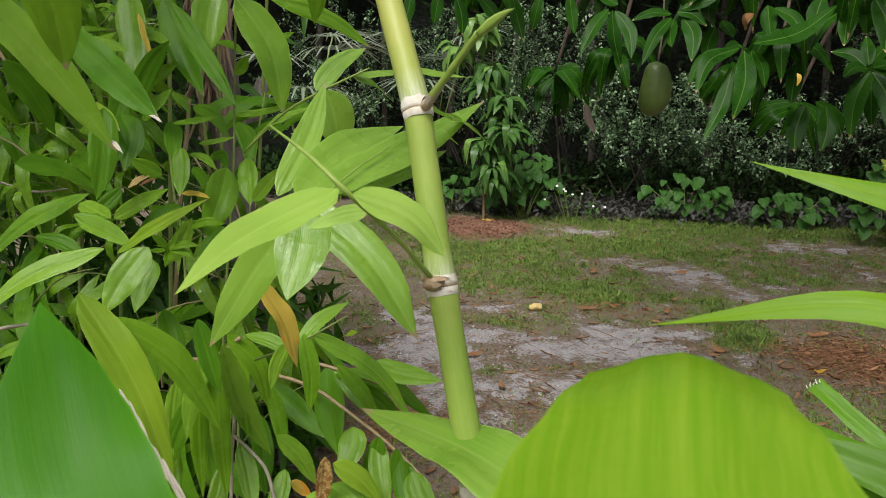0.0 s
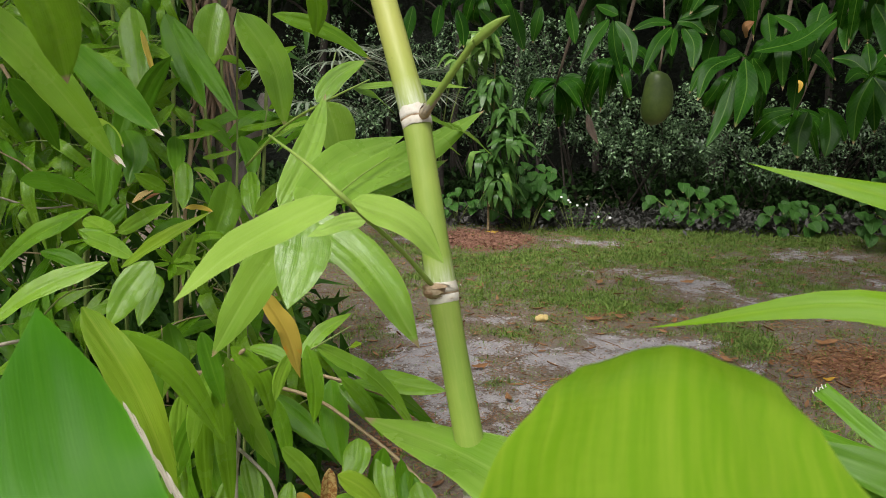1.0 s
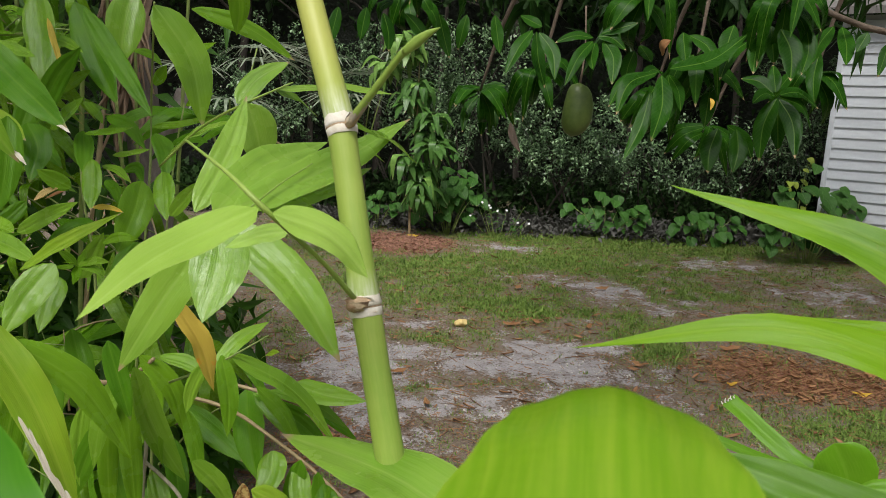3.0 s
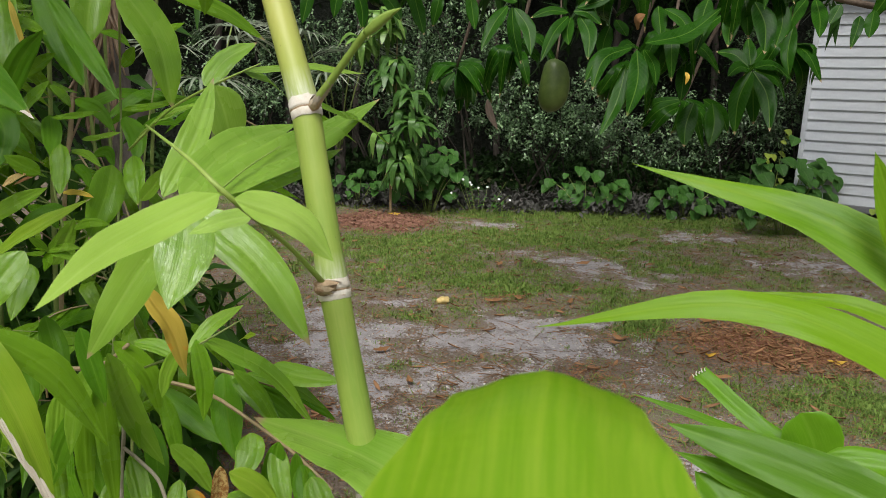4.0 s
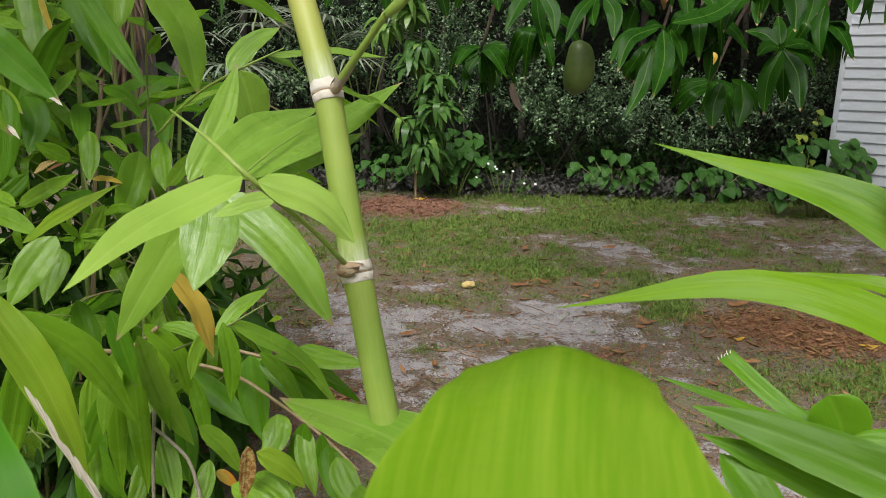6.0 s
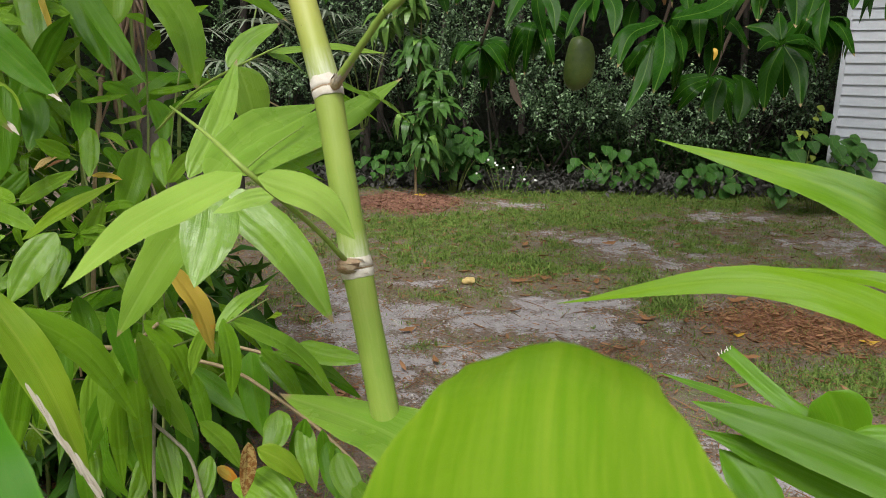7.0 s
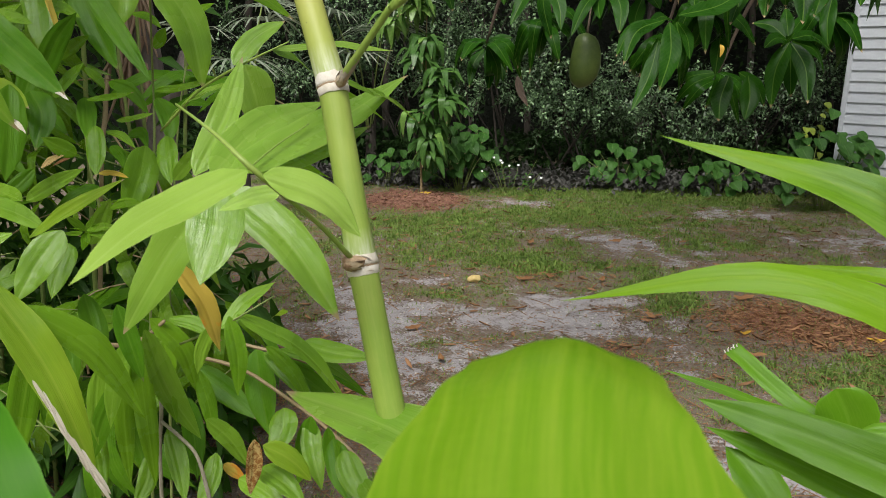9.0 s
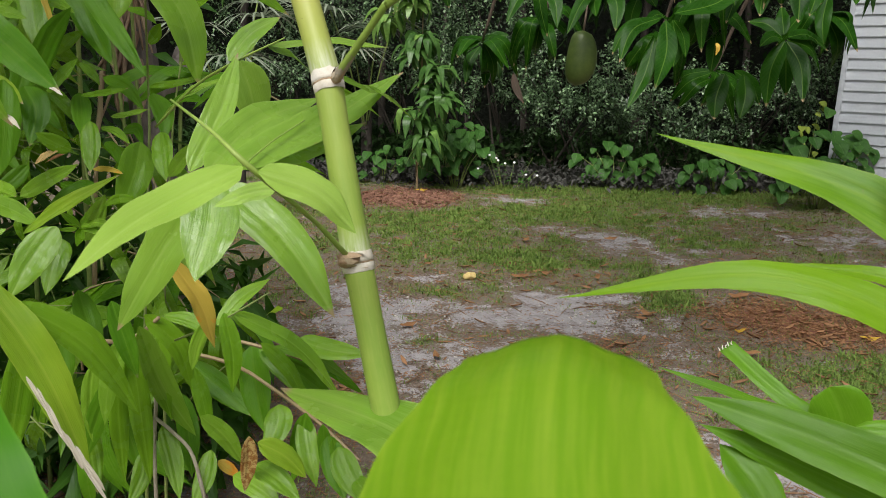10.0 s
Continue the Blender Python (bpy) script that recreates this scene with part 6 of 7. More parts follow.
leaf(bamboo, (-0.680, 1.267, 1.196), (-0.646, 1.248, 1.198), (-0.612, 1.226, 1.189), 0.017, (0.62, -0.62, 0.49), M_MID)
leaf(bamboo, (-0.679, 1.257, 1.197), (-0.666, 1.234, 1.186), (-0.661, 1.211, 1.176), 0.018, (0.12, -0.86, 0.50), M_BAMBOO)
leaf(bamboo, (-0.693, 1.276, 1.194), (-0.703, 1.255, 1.194), (-0.710, 1.236, 1.201), 0.013, (-0.02, -0.84, 0.54), M_BAMBOO)
leaf(bamboo, (-0.702, 1.281, 1.214), (-0.698, 1.264, 1.230), (-0.679, 1.248, 1.243), 0.012, (0.51, -0.74, 0.44), M_MID)
leaf(bamboo, (-0.728, 1.559, 1.339), (-0.689, 1.542, 1.347), (-0.666, 1.515, 1.318), 0.026, (-0.09, -0.82, 0.56), M_DEEP)
leaf(bamboo, (-0.724, 1.461, 1.357), (-0.684, 1.440, 1.351), (-0.646, 1.415, 1.330), 0.018, (0.10, -0.70, 0.71), M_MID)
leaf(bamboo, (-0.787, 1.602, 1.312), (-0.755, 1.578, 1.294), (-0.735, 1.551, 1.267), 0.025, (0.00, -0.80, 0.60), M_DEEP)
leaf(bamboo, (-0.925, 1.534, 1.266), (-0.948, 1.505, 1.234), (-0.971, 1.480, 1.220), 0.036, (0.57, -0.66, 0.49), M_DEEP)
leaf(bamboo, (-0.882, 1.577, 1.224), (-0.831, 1.554, 1.210), (-0.796, 1.528, 1.182), 0.032, (0.63, -0.62, 0.48), M_DEEP)
leaf(bamboo, (-0.280, 1.058, 0.970), (-0.277, 1.031, 0.944), (-0.292, 1.003, 0.916), 0.045, (-0.04, -0.69, 0.72), M_BAMBOO)
leaf(bamboo, (-0.187, 0.968, 0.968), (-0.172, 0.939, 0.935), (-0.152, 0.910, 0.901), 0.037, (-0.24, -0.65, 0.72), M_DEEP)
leaf(bamboo, (-0.164, 0.919, 0.978), (-0.145, 0.893, 0.951), (-0.114, 0.867, 0.926), 0.038, (-0.09, -0.57, 0.82), M_BAMBOO)
leaf(bamboo, (-0.291, 0.954, 0.926), (-0.255, 0.932, 0.919), (-0.215, 0.908, 0.898), 0.037, (0.37, -0.59, 0.71), M_MID)
leaf(bamboo, (-0.365, 1.209, 1.006), (-0.350, 1.173, 0.943), (-0.327, 1.136, 0.876), 0.059, (-0.20, -0.73, 0.65), M_DEEP)
leaf(bamboo, (-0.344, 1.180, 1.012), (-0.290, 1.152, 0.978), (-0.243, 1.124, 0.943), 0.029, (-0.05, -0.77, 0.64), M_BAMBOO)
leaf(bamboo, (-0.268, 1.140, 1.047), (-0.213, 1.119, 1.040), (-0.143, 1.101, 1.040), 0.040, (-0.08, -0.64, 0.76), M_MID)
leaf(bamboo, (-0.492, 1.233, 0.958), (-0.425, 1.207, 0.925), (-0.360, 1.178, 0.885), 0.045, (-0.08, -0.79, 0.61), M_DEEP)
leaf(bamboo, (-0.612, 1.200, 0.923), (-0.580, 1.166, 0.864), (-0.544, 1.129, 0.798), 0.046, (0.52, -0.55, 0.65), M_DEEP)
leaf(bamboo, (-0.765, 1.321, 1.015), (-0.755, 1.282, 0.938), (-0.731, 1.243, 0.865), 0.054, (0.62, -0.56, 0.55), M_DEEP)
leaf(bamboo, (-0.708, 1.286, 1.073), (-0.675, 1.251, 1.009), (-0.653, 1.215, 0.948), 0.046, (0.54, -0.57, 0.62), M_DEEP)
leaf(bamboo, (-0.515, 1.247, 0.892), (-0.490, 1.212, 0.831), (-0.474, 1.174, 0.762), 0.041, (0.39, -0.56, 0.73), M_DEEP)
leaf(bamboo, (-0.533, 1.130, 0.841), (-0.531, 1.101, 0.805), (-0.543, 1.071, 0.770), 0.034, (0.28, -0.69, 0.66), M_BAMBOO)


leaf(bamboo, (-0.485, 1.097, 0.908), (-0.459, 1.065, 0.860), (-0.439, 1.033, 0.810), 0.033, (0.21, -0.65, 0.72), M_MID)
leaf(bamboo, (-0.412, 1.108, 0.858), (-0.414, 1.078, 0.823), (-0.426, 1.047, 0.785), 0.036, (-0.06, -0.56, 0.82), M_MID)
leaf(bamboo, (-0.343, 1.010, 0.872), (-0.299, 0.990, 0.866), (-0.256, 0.965, 0.846), 0.036, (-0.20, -0.62, 0.76), M_MID)
leaf(bamboo, (-0.652, 1.145, 0.915), (-0.619, 1.109, 0.851), (-0.594, 1.074, 0.788), 0.042, (0.59, -0.60, 0.54), M_BAMBOO)
leaf(bamboo, (-0.243, 1.064, 0.947), (-0.231, 1.033, 0.907), (-0.212, 1.002, 0.862), 0.035, (0.16, -0.63, 0.76), M_MID)
leaf(bamboo, (-0.136, 0.892, 0.948), (-0.121, 0.871, 0.944), (-0.093, 0.849, 0.935), 0.026, (-0.27, -0.64, 0.72), M_MID)
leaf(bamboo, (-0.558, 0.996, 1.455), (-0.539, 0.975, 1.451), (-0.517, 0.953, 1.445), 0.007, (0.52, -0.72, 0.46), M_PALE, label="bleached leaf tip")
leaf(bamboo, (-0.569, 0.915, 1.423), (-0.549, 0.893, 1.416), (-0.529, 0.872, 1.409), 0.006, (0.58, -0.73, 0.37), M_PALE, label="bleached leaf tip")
for k in range(5):
    foot = Vector((0.374, 0.983, 1.119)) + Vector((0.0042 * (k - 2), 0.001 * k, 0.002 * (k - 2) - 0.002))
    stem("frayed_fibre", [foot, foot + Vector((-0.001, 0.001, 0.002)), foot + Vector((-0.002 + 0.002 * (k % 3), 0.002, 0.004 + 0.002 * (k % 2)))], [0.0011, 0.0008, 0.0004], M_RING, twig, "pale frayed fibre", sides=5, count=4)

leaf(mango, (0.623, 2.512, 1.651), (0.524, 2.472, 1.609), (0.479, 2.419, 1.506), 0.054, (-0.33, -0.76, 0.56), M_MANGO, kind="mango", fold=0.14)
leaf(mango, (0.623, 2.542, 1.645), (0.521, 2.535, 1.617), (0.472, 2.516, 1.531), 0.046, (-0.16, -0.79, 0.59), M_MANGO, kind="mango", fold=0.14)
leaf(mango, (0.625, 2.469, 1.641), (0.617, 2.396, 1.541), (0.573, 2.320, 1.430), 0.064, (-0.07, -0.79, 0.61), M_MANGO, kind="mango", fold=0.14)
leaf(mango, (0.610, 2.529, 1.590), (0.574, 2.477, 1.468), (0.517, 2.428, 1.363), 0.049, (-0.21, -0.77, 0.60), M_MANGO, kind="mango", fold=0.14)
leaf(mango, (0.682, 2.594, 1.649), (0.716, 2.582, 1.596), (0.727, 2.567, 1.527), 0.044, (0.00, -0.80, 0.60), M_MANGO, kind="mango", fold=0.14)
leaf(mango, (0.668, 2.546, 1.665), (0.818, 2.581, 1.705), (0.946, 2.627, 1.799), 0.065, (-0.26, -0.79, 0.56), M_MANGO, kind="mango", fold=0.14)
leaf(mango, (0.666, 2.595, 1.653), (0.611, 2.545, 1.660), (0.560, 2.484, 1.617), 0.040, (-0.30, -0.77, 0.56), M_MANGO, kind="mango", fold=0.14)
leaf(mango, (0.692, 2.646, 1.652), (0.707, 2.628, 1.573), (0.700, 2.611, 1.494), 0.055, (-0.24, -0.77, 0.59), M_MANGO, kind="mango", fold=0.14)
leaf(mango, (1.178, 2.890, 1.599), (1.120, 2.841, 1.495), (1.098, 2.786, 1.361), 0.073, (-0.46, -0.68, 0.56), M_MANGO, kind="mango", fold=0.14)
leaf(mango, (1.182, 2.890, 1.599), (1.221, 2.829, 1.509), (1.217, 2.759, 1.380), 0.069, (-0.34, -0.72, 0.60), M_MANGO, kind="mango", fold=0.14)
leaf(mango, (1.186, 2.891, 1.603), (1.284, 2.909, 1.571), (1.333, 2.916, 1.485), 0.057, (-0.41, -0.71, 0.57), M_MANGO, kind="mango", fold=0.14)
leaf(mango, (1.186, 2.893, 1.612), (1.272, 2.921, 1.623), (1.361, 2.934, 1.567), 0.060, (-0.16, -0.77, 0.62), M_MANGO, kind="mango", fold=0.14)
leaf(mango, (1.169, 2.892, 1.607), (1.116, 2.867, 1.611), (1.065, 2.833, 1.574), 0.052, (-0.15, -0.78, 0.61), M_MANGO, kind="mango", fold=0.14)
leaf(mango, (1.164, 2.894, 1.615), (1.119, 2.929, 1.659), (1.057, 2.957, 1.669), 0.057, (-0.29, -0.76, 0.58), M_MANGO, kind="mango", fold=0.14)
leaf(mango, (1.198, 2.947, 1.626), (1.240, 2.982, 1.669), (1.283, 3.018, 1.713), 0.051, (-0.48, -0.69, 0.53), M_MANGO, kind="mango", fold=0.14)
leaf(mango, (1.194, 2.946, 1.622), (1.197, 2.984, 1.677), (1.201, 3.022, 1.732), 0.051, (-0.40, -0.73, 0.55), M_MANGO, kind="mango", fold=0.14)
leaf(mango, (1.224, 2.992, 1.598), (1.228, 2.970, 1.497), (1.232, 2.947, 1.397), 0.062, (-0.40, -0.71, 0.58), M_MANGO, kind="mango", fold=0.14)
leaf(mango, (0.245, 2.726, 1.783), (0.294, 2.684, 1.711), (0.303, 2.638, 1.617), 0.052, (-0.21, -0.80, 0.56), M_MANGO, kind="mango", fold=0.14)
leaf(mango, (0.223, 2.727, 1.790), (0.175, 2.687, 1.724), (0.129, 2.641, 1.629), 0.052, (-0.17, -0.81, 0.56), M_MANGO, kind="mango", fold=0.14)
leaf(mango, (0.442, 2.742, 1.763), (0.385, 2.692, 1.698), (0.337, 2.633, 1.597), 0.046, (0.05, -0.82, 0.57), M_MANGO, kind="mango", fold=0.14)
leaf(mango, (0.478, 2.743, 1.768), (0.509, 2.693, 1.703), (0.501, 2.636, 1.609), 0.058, (-0.30, -0.78, 0.55), M_MANGO, kind="mango", fold=0.14)
leaf(mango, (0.457, 2.783, 1.763), (0.441, 2.741, 1.711), (0.442, 2.699, 1.660), 0.046, (-0.32, -0.78, 0.54), M_MANGO, kind="mango", fold=0.14)
leaf(mango, (0.442, 2.744, 1.775), (0.372, 2.735, 1.777), (0.304, 2.718, 1.749), 0.039, (0.09, -0.83, 0.56), M_MANGO, kind="mango", fold=0.14)
leaf(mango, (0.458, 2.745, 1.779), (0.507, 2.734, 1.775), (0.557, 2.715, 1.733), 0.046, (-0.12, -0.82, 0.56), M_MANGO, kind="mango", fold=0.14)
leaf(mango, (0.470, 2.748, 1.791), (0.532, 2.742, 1.811), (0.594, 2.737, 1.831), 0.046, (0.07, -0.83, 0.55), M_MANGO, kind="mango", fold=0.14)
leaf(mango, (0.256, 2.730, 1.803), (0.216, 2.734, 1.821), (0.176, 2.738, 1.839), 0.046, (-0.11, -0.83, 0.54), M_MANGO, kind="mango", fold=0.14)
leaf(mango, (0.251, 2.884, 1.803), (0.263, 2.861, 1.698), (0.292, 2.838, 1.594), 0.052, (0.10, -0.82, 0.57), M_MANGO, kind="mango", fold=0.14)
leaf(mango, (0.996, 2.626, 1.796), (0.963, 2.587, 1.735), (0.946, 2.545, 1.661), 0.056, (-0.22, -0.79, 0.57), M_MANGO, kind="mango", fold=0.14)
leaf(mango, (1.032, 2.579, 1.814), (1.058, 2.536, 1.737), (1.048, 2.489, 1.640), 0.076, (-0.19, -0.79, 0.58), M_MANGO, kind="mango", fold=0.14)
leaf(mango, (1.140, 2.635, 1.834), (1.138, 2.590, 1.749), (1.105, 2.546, 1.666), 0.056, (-0.22, -0.79, 0.58), M_MANGO, kind="mango", fold=0.14)
leaf(mango, (1.042, 2.687, 1.837), (1.039, 2.646, 1.768), (1.035, 2.605, 1.700), 0.054, (-0.31, -0.77, 0.55), M_MANGO, kind="mango", fold=0.14)
leaf(mango, (1.381, 3.035, 1.789), (1.349, 2.986, 1.685), (1.343, 2.938, 1.583), 0.058, (-0.49, -0.69, 0.53), M_MANGO, kind="mango", fold=0.14)
leaf(mango, (1.282, 2.741, 1.850), (1.224, 2.701, 1.786), (1.183, 2.658, 1.708), 0.058, (-0.45, -0.72, 0.53), M_MANGO, kind="mango", fold=0.14)
leaf(mango, (1.311, 2.741, 1.851), (1.303, 2.673, 1.778), (1.278, 2.607, 1.707), 0.055, (-0.20, -0.79, 0.58), M_MANGO, kind="mango", fold=0.14)
leaf(mango, (1.416, 2.624, 1.785), (1.407, 2.615, 1.744), (1.385, 2.599, 1.672), 0.038, (-0.22, -0.77, 0.60), M_MANGO, kind="mango", fold=0.14)
leaf(mango, (1.348, 2.632, 1.821), (1.330, 2.624, 1.787), (1.311, 2.617, 1.753), 0.041, (-0.19, -0.79, 0.59), M_MANGO, kind="mango", fold=0.14)
leaf(mango, (1.463, 2.628, 1.805), (1.455, 2.618, 1.758), (1.447, 2.608, 1.711), 0.047, (-0.46, -0.70, 0.54), M_MANGO, kind="mango", fold=0.14)
leaf(mango, (1.031, 3.068, 1.476), (0.991, 3.022, 1.385), (0.978, 2.977, 1.297), 0.078, (-0.18, -0.75, 0.63), M_MANGO, kind="mango", fold=0.14)
leaf(mango, (1.105, 3.067, 1.476), (1.105, 3.023, 1.389), (1.078, 2.978, 1.304), 0.075, (-0.14, -0.76, 0.64), M_MANGO, kind="mango", fold=0.14)
leaf(mango, (1.065, 3.070, 1.488), (1.137, 3.059, 1.436), (1.172, 3.041, 1.356), 0.064, (-0.21, -0.75, 0.63), M_MANGO, kind="mango", fold=0.14)
leaf(mango, (0.959, 3.001, 1.639), (0.950, 2.983, 1.557), (0.941, 2.965, 1.475), 0.062, (-0.11, -0.79, 0.61), M_MANGO, kind="mango", fold=0.14)
leaf(mango, (0.056, 3.396, 1.570), (0.009, 3.354, 1.500), (-0.007, 3.307, 1.402), 0.049, (0.01, -0.80, 0.61), M_MANGO, kind="mango", fold=0.14)
leaf(mango, (0.064, 3.395, 1.566), (0.081, 3.349, 1.477), (0.078, 3.304, 1.390), 0.049, (0.05, -0.79, 0.61), M_MANGO, kind="mango", fold=0.14)
leaf(mango, (0.074, 3.396, 1.571), (0.127, 3.357, 1.513), (0.141, 3.312, 1.426), 0.049, (0.06, -0.80, 0.60), M_MANGO, kind="mango", fold=0.14)
leaf(mango, (0.048, 3.397, 1.575), (-0.002, 3.395, 1.569), (-0.051, 3.385, 1.523), 0.046, (-0.10, -0.80, 0.59), M_MANGO, kind="mango", fold=0.14)
leaf(mango, (0.073, 3.399, 1.586), (0.126, 3.405, 1.612), (0.179, 3.406, 1.618), 0.046, (0.16, -0.80, 0.58), M_MANGO, kind="mango", fold=0.14)
leaf(mango, (0.775, 2.729, 1.797), (0.832, 2.695, 1.759), (0.851, 2.656, 1.699), 0.058, (-0.03, -0.82, 0.58), M_MANGO, kind="mango", fold=0.14)
leaf(mango, (0.769, 2.784, 1.812), (0.768, 2.745, 1.755), (0.768, 2.707, 1.700), 0.056, (-0.40, -0.75, 0.53), M_MANGO, kind="mango", fold=0.14)
leaf(mango, (0.632, 2.924, 1.752), (0.604, 2.884, 1.686), (0.593, 2.844, 1.623), 0.059, (0.04, -0.81, 0.58), M_MANGO, kind="mango", fold=0.14)
leaf(mango, (0.653, 2.929, 1.773), (0.670, 2.896, 1.740), (0.685, 2.863, 1.708), 0.052, (0.03, -0.82, 0.57), M_MANGO, kind="mango", fold=0.14)
leaf(mango, (0.933, 2.739, 1.840), (0.904, 2.697, 1.769), (0.899, 2.656, 1.700), 0.065, (-0.19, -0.80, 0.57), M_MANGO, kind="mango", fold=0.14)
leaf(mango, (1.022, 2.831, 1.794), (0.951, 2.793, 1.740), (0.906, 2.747, 1.647), 0.057, (-0.44, -0.73, 0.53), M_MANGO, kind="mango", fold=0.14)
leaf(mango, (-0.288, 2.525, 1.801), (-0.268, 2.511, 1.739), (-0.263, 2.497, 1.676), 0.045, (0.27, -0.80, 0.54), M_MANGO, kind="mango", fold=0.14)
leaf(mango, (-0.215, 2.525, 1.803), (-0.169, 2.515, 1.755), (-0.139, 2.504, 1.706), 0.045, (-0.11, -0.83, 0.55), M_MANGO, kind="mango", fold=0.14)
leaf(mango, (-0.344, 2.529, 1.817), (-0.352, 2.517, 1.763), (-0.359, 2.505, 1.709), 0.042, (0.32, -0.79, 0.53), M_MANGO, kind="mango", fold=0.14)
leaf(mango, (-0.436, 2.528, 1.815), (-0.448, 2.514, 1.752), (-0.460, 2.500, 1.688), 0.042, (0.22, -0.81, 0.55), M_MANGO, kind="mango", fold=0.14)
leaf(mango, (-0.109, 2.631, 1.819), (-0.088, 2.615, 1.744), (-0.066, 2.598, 1.670), 0.047, (-0.17, -0.82, 0.55), M_MANGO, kind="mango", fold=0.14)
leaf(mango, (-0.013, 2.632, 1.821), (-0.026, 2.618, 1.760), (-0.038, 2.605, 1.699), 0.044, (-0.14, -0.82, 0.55), M_MANGO, kind="mango", fold=0.14)
leaf(mango, (0.086, 2.738, 1.837), (0.098, 2.723, 1.769), (0.110, 2.708, 1.701), 0.046, (0.03, -0.83, 0.55), M_MANGO, kind="mango", fold=0.14)
leaf(mango, (0.179, 2.962, 1.461), (0.193, 2.949, 1.403), (0.224, 2.936, 1.345), 0.03, (-0.03, -0.93, 0.36), M_WITHERED, kind="mango", label="withered greyish hanging leaf")


# ---- deeper bamboo foliage ----
def deep_clump():
    clump = thing("bamboo_clump", "shaded inner bamboo leaves and culms of the clump", "bamboo")
    rng = random.Random(61)
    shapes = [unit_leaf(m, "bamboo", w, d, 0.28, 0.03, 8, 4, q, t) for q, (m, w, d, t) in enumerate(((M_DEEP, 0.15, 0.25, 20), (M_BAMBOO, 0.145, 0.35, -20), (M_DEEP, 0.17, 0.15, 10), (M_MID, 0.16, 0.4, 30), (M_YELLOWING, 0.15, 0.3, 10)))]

    def inside(x, y, z):
        u, v = x / y, (z - 1.5) / y
        if -0.54 < u < -0.3 and -0.1 < v < 0.12 and y < 2.85:
            return rng.random() < 0.03
        edge = -0.46 if v > 0.06 else (-0.42 if v > -0.2 else -0.42 + (-0.2 - v) * 0.4)
        return u < edge - 0.03 * rng.random()

    # twigs, each with a fan of leaves hanging from it
    made = 0
    while made < 78:
        y = rng.uniform(1.6, 2.1) if made < 40 else rng.uniform(1.8, 2.7)
        z = rng.uniform(0.6, 2.05)
        x = y * rng.uniform(-0.95, -0.12)
        if not inside(x, y, z):
            continue
        made += 1
        w = Vector((rng.uniform(-0.3, 0.35), rng.uniform(-0.2, 0.05), rng.uniform(-0.15, 0.12)))
        root = Vector((x, y, z)) - w * 0.6
        pts = [root, root + w * 0.5 + Vector((0, 0, 0.025)), root + w]
        stem("twig", pts, [0.0026, 0.002, 0.001], rng.choice((M_GREENTWIG, M_TWIG)), clump, sides=5, count=7)
        kind = rng.choice((0, 1, 1, 0, 3, 1, 2))
        line = spline(pts, 7)
        for k in range(6 if made <= 40 else 5):
            out_way = w.normalized() * 0.7 + Vector((rng.uniform(-0.8, 0.8), rng.uniform(-0.7, 0.1), rng.uniform(-1.3, -0.1) if k < 5 else -0.3))
            pick = shapes[kind if rng.random() < 0.8 else min(4, int(rng.random() * 4.4))]
            part_mesh("leaf", pick, clump, m=set_at(line[min(6, k + 1)], turn_to(out_way, (rng.uniform(-0.5, 0.5), -0.8, 0.7)), rng.uniform(0.17, 0.27)))
    # shorter, slimmer leaves on the upper twigs
    made = 0
    while made < 34:
        y, z = rng.uniform(1.65, 2.1), rng.uniform(1.1, 1.95)
        x = y * rng.uniform(-0.85, -0.3)
        if not inside(x, y, z):
            continue
        made += 1
        w = Vector((rng.uniform(-0.25, 0.25), rng.uniform(-0.15, 0.05), rng.uniform(-0.12, 0.1)))
        root = Vector((x, y, z)) - w * 0.5
        stem("twig", [root, root + w * 0.5 + Vector((0, 0, 0.015)), root + w], [0.002, 0.0016, 0.0008], M_GREENTWIG, clump, sides=5, count=6)
        for k in range(5):
            out_way = w.normalized() * 0.6 + Vector((rng.uniform(-0.9, 0.9), rng.uniform(-0.6, 0.1), rng.uniform(-1.1, 0.1)))
            part_mesh("leaf", shapes[rng.choice((1, 1, 3, 0))], clump, m=set_at(root + w * (0.25 + 0.18 * k), turn_to(out_way, (rng.uniform(-0.5, 0.5), -0.7, 0.8)), rng.uniform(0.11, 0.18)))
    far = np.random.default_rng(62)
    pos = []
    while len(pos) < 4200:
        y = rng.uniform(2.2, 3.6)
        z = rng.uniform(0.1, 2.6)
        x = y * rng.uniform(-1.2, -0.2)
        if inside(x, y, z):
            pos.append((x, y, z))
    tv = small_leaf(0.22, 0.3)
    ob = scatter("leaves", tv, np.array(pos), turns_random(far, len(pos), (0, -0.2, -0.6), 0.8, (0, -0.4, 1)), far.uniform(0.14, 0.24, len(pos)), M_DEEP_JOINED, clump, "leaves deep in the clump with shade put into their colour")
    tagged(ob, kind="stuff")
    # low leaves in the heart of the clump, their shade put into the colour
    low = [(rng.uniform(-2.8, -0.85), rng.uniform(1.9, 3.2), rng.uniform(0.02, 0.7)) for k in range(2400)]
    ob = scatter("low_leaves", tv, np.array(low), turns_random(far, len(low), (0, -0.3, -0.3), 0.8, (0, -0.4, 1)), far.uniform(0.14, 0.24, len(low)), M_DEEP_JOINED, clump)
    tagged(ob, kind="stuff")
    # upper leaves added out of view to shade the clump below
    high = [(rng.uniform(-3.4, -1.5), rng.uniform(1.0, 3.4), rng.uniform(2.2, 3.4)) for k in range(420)]
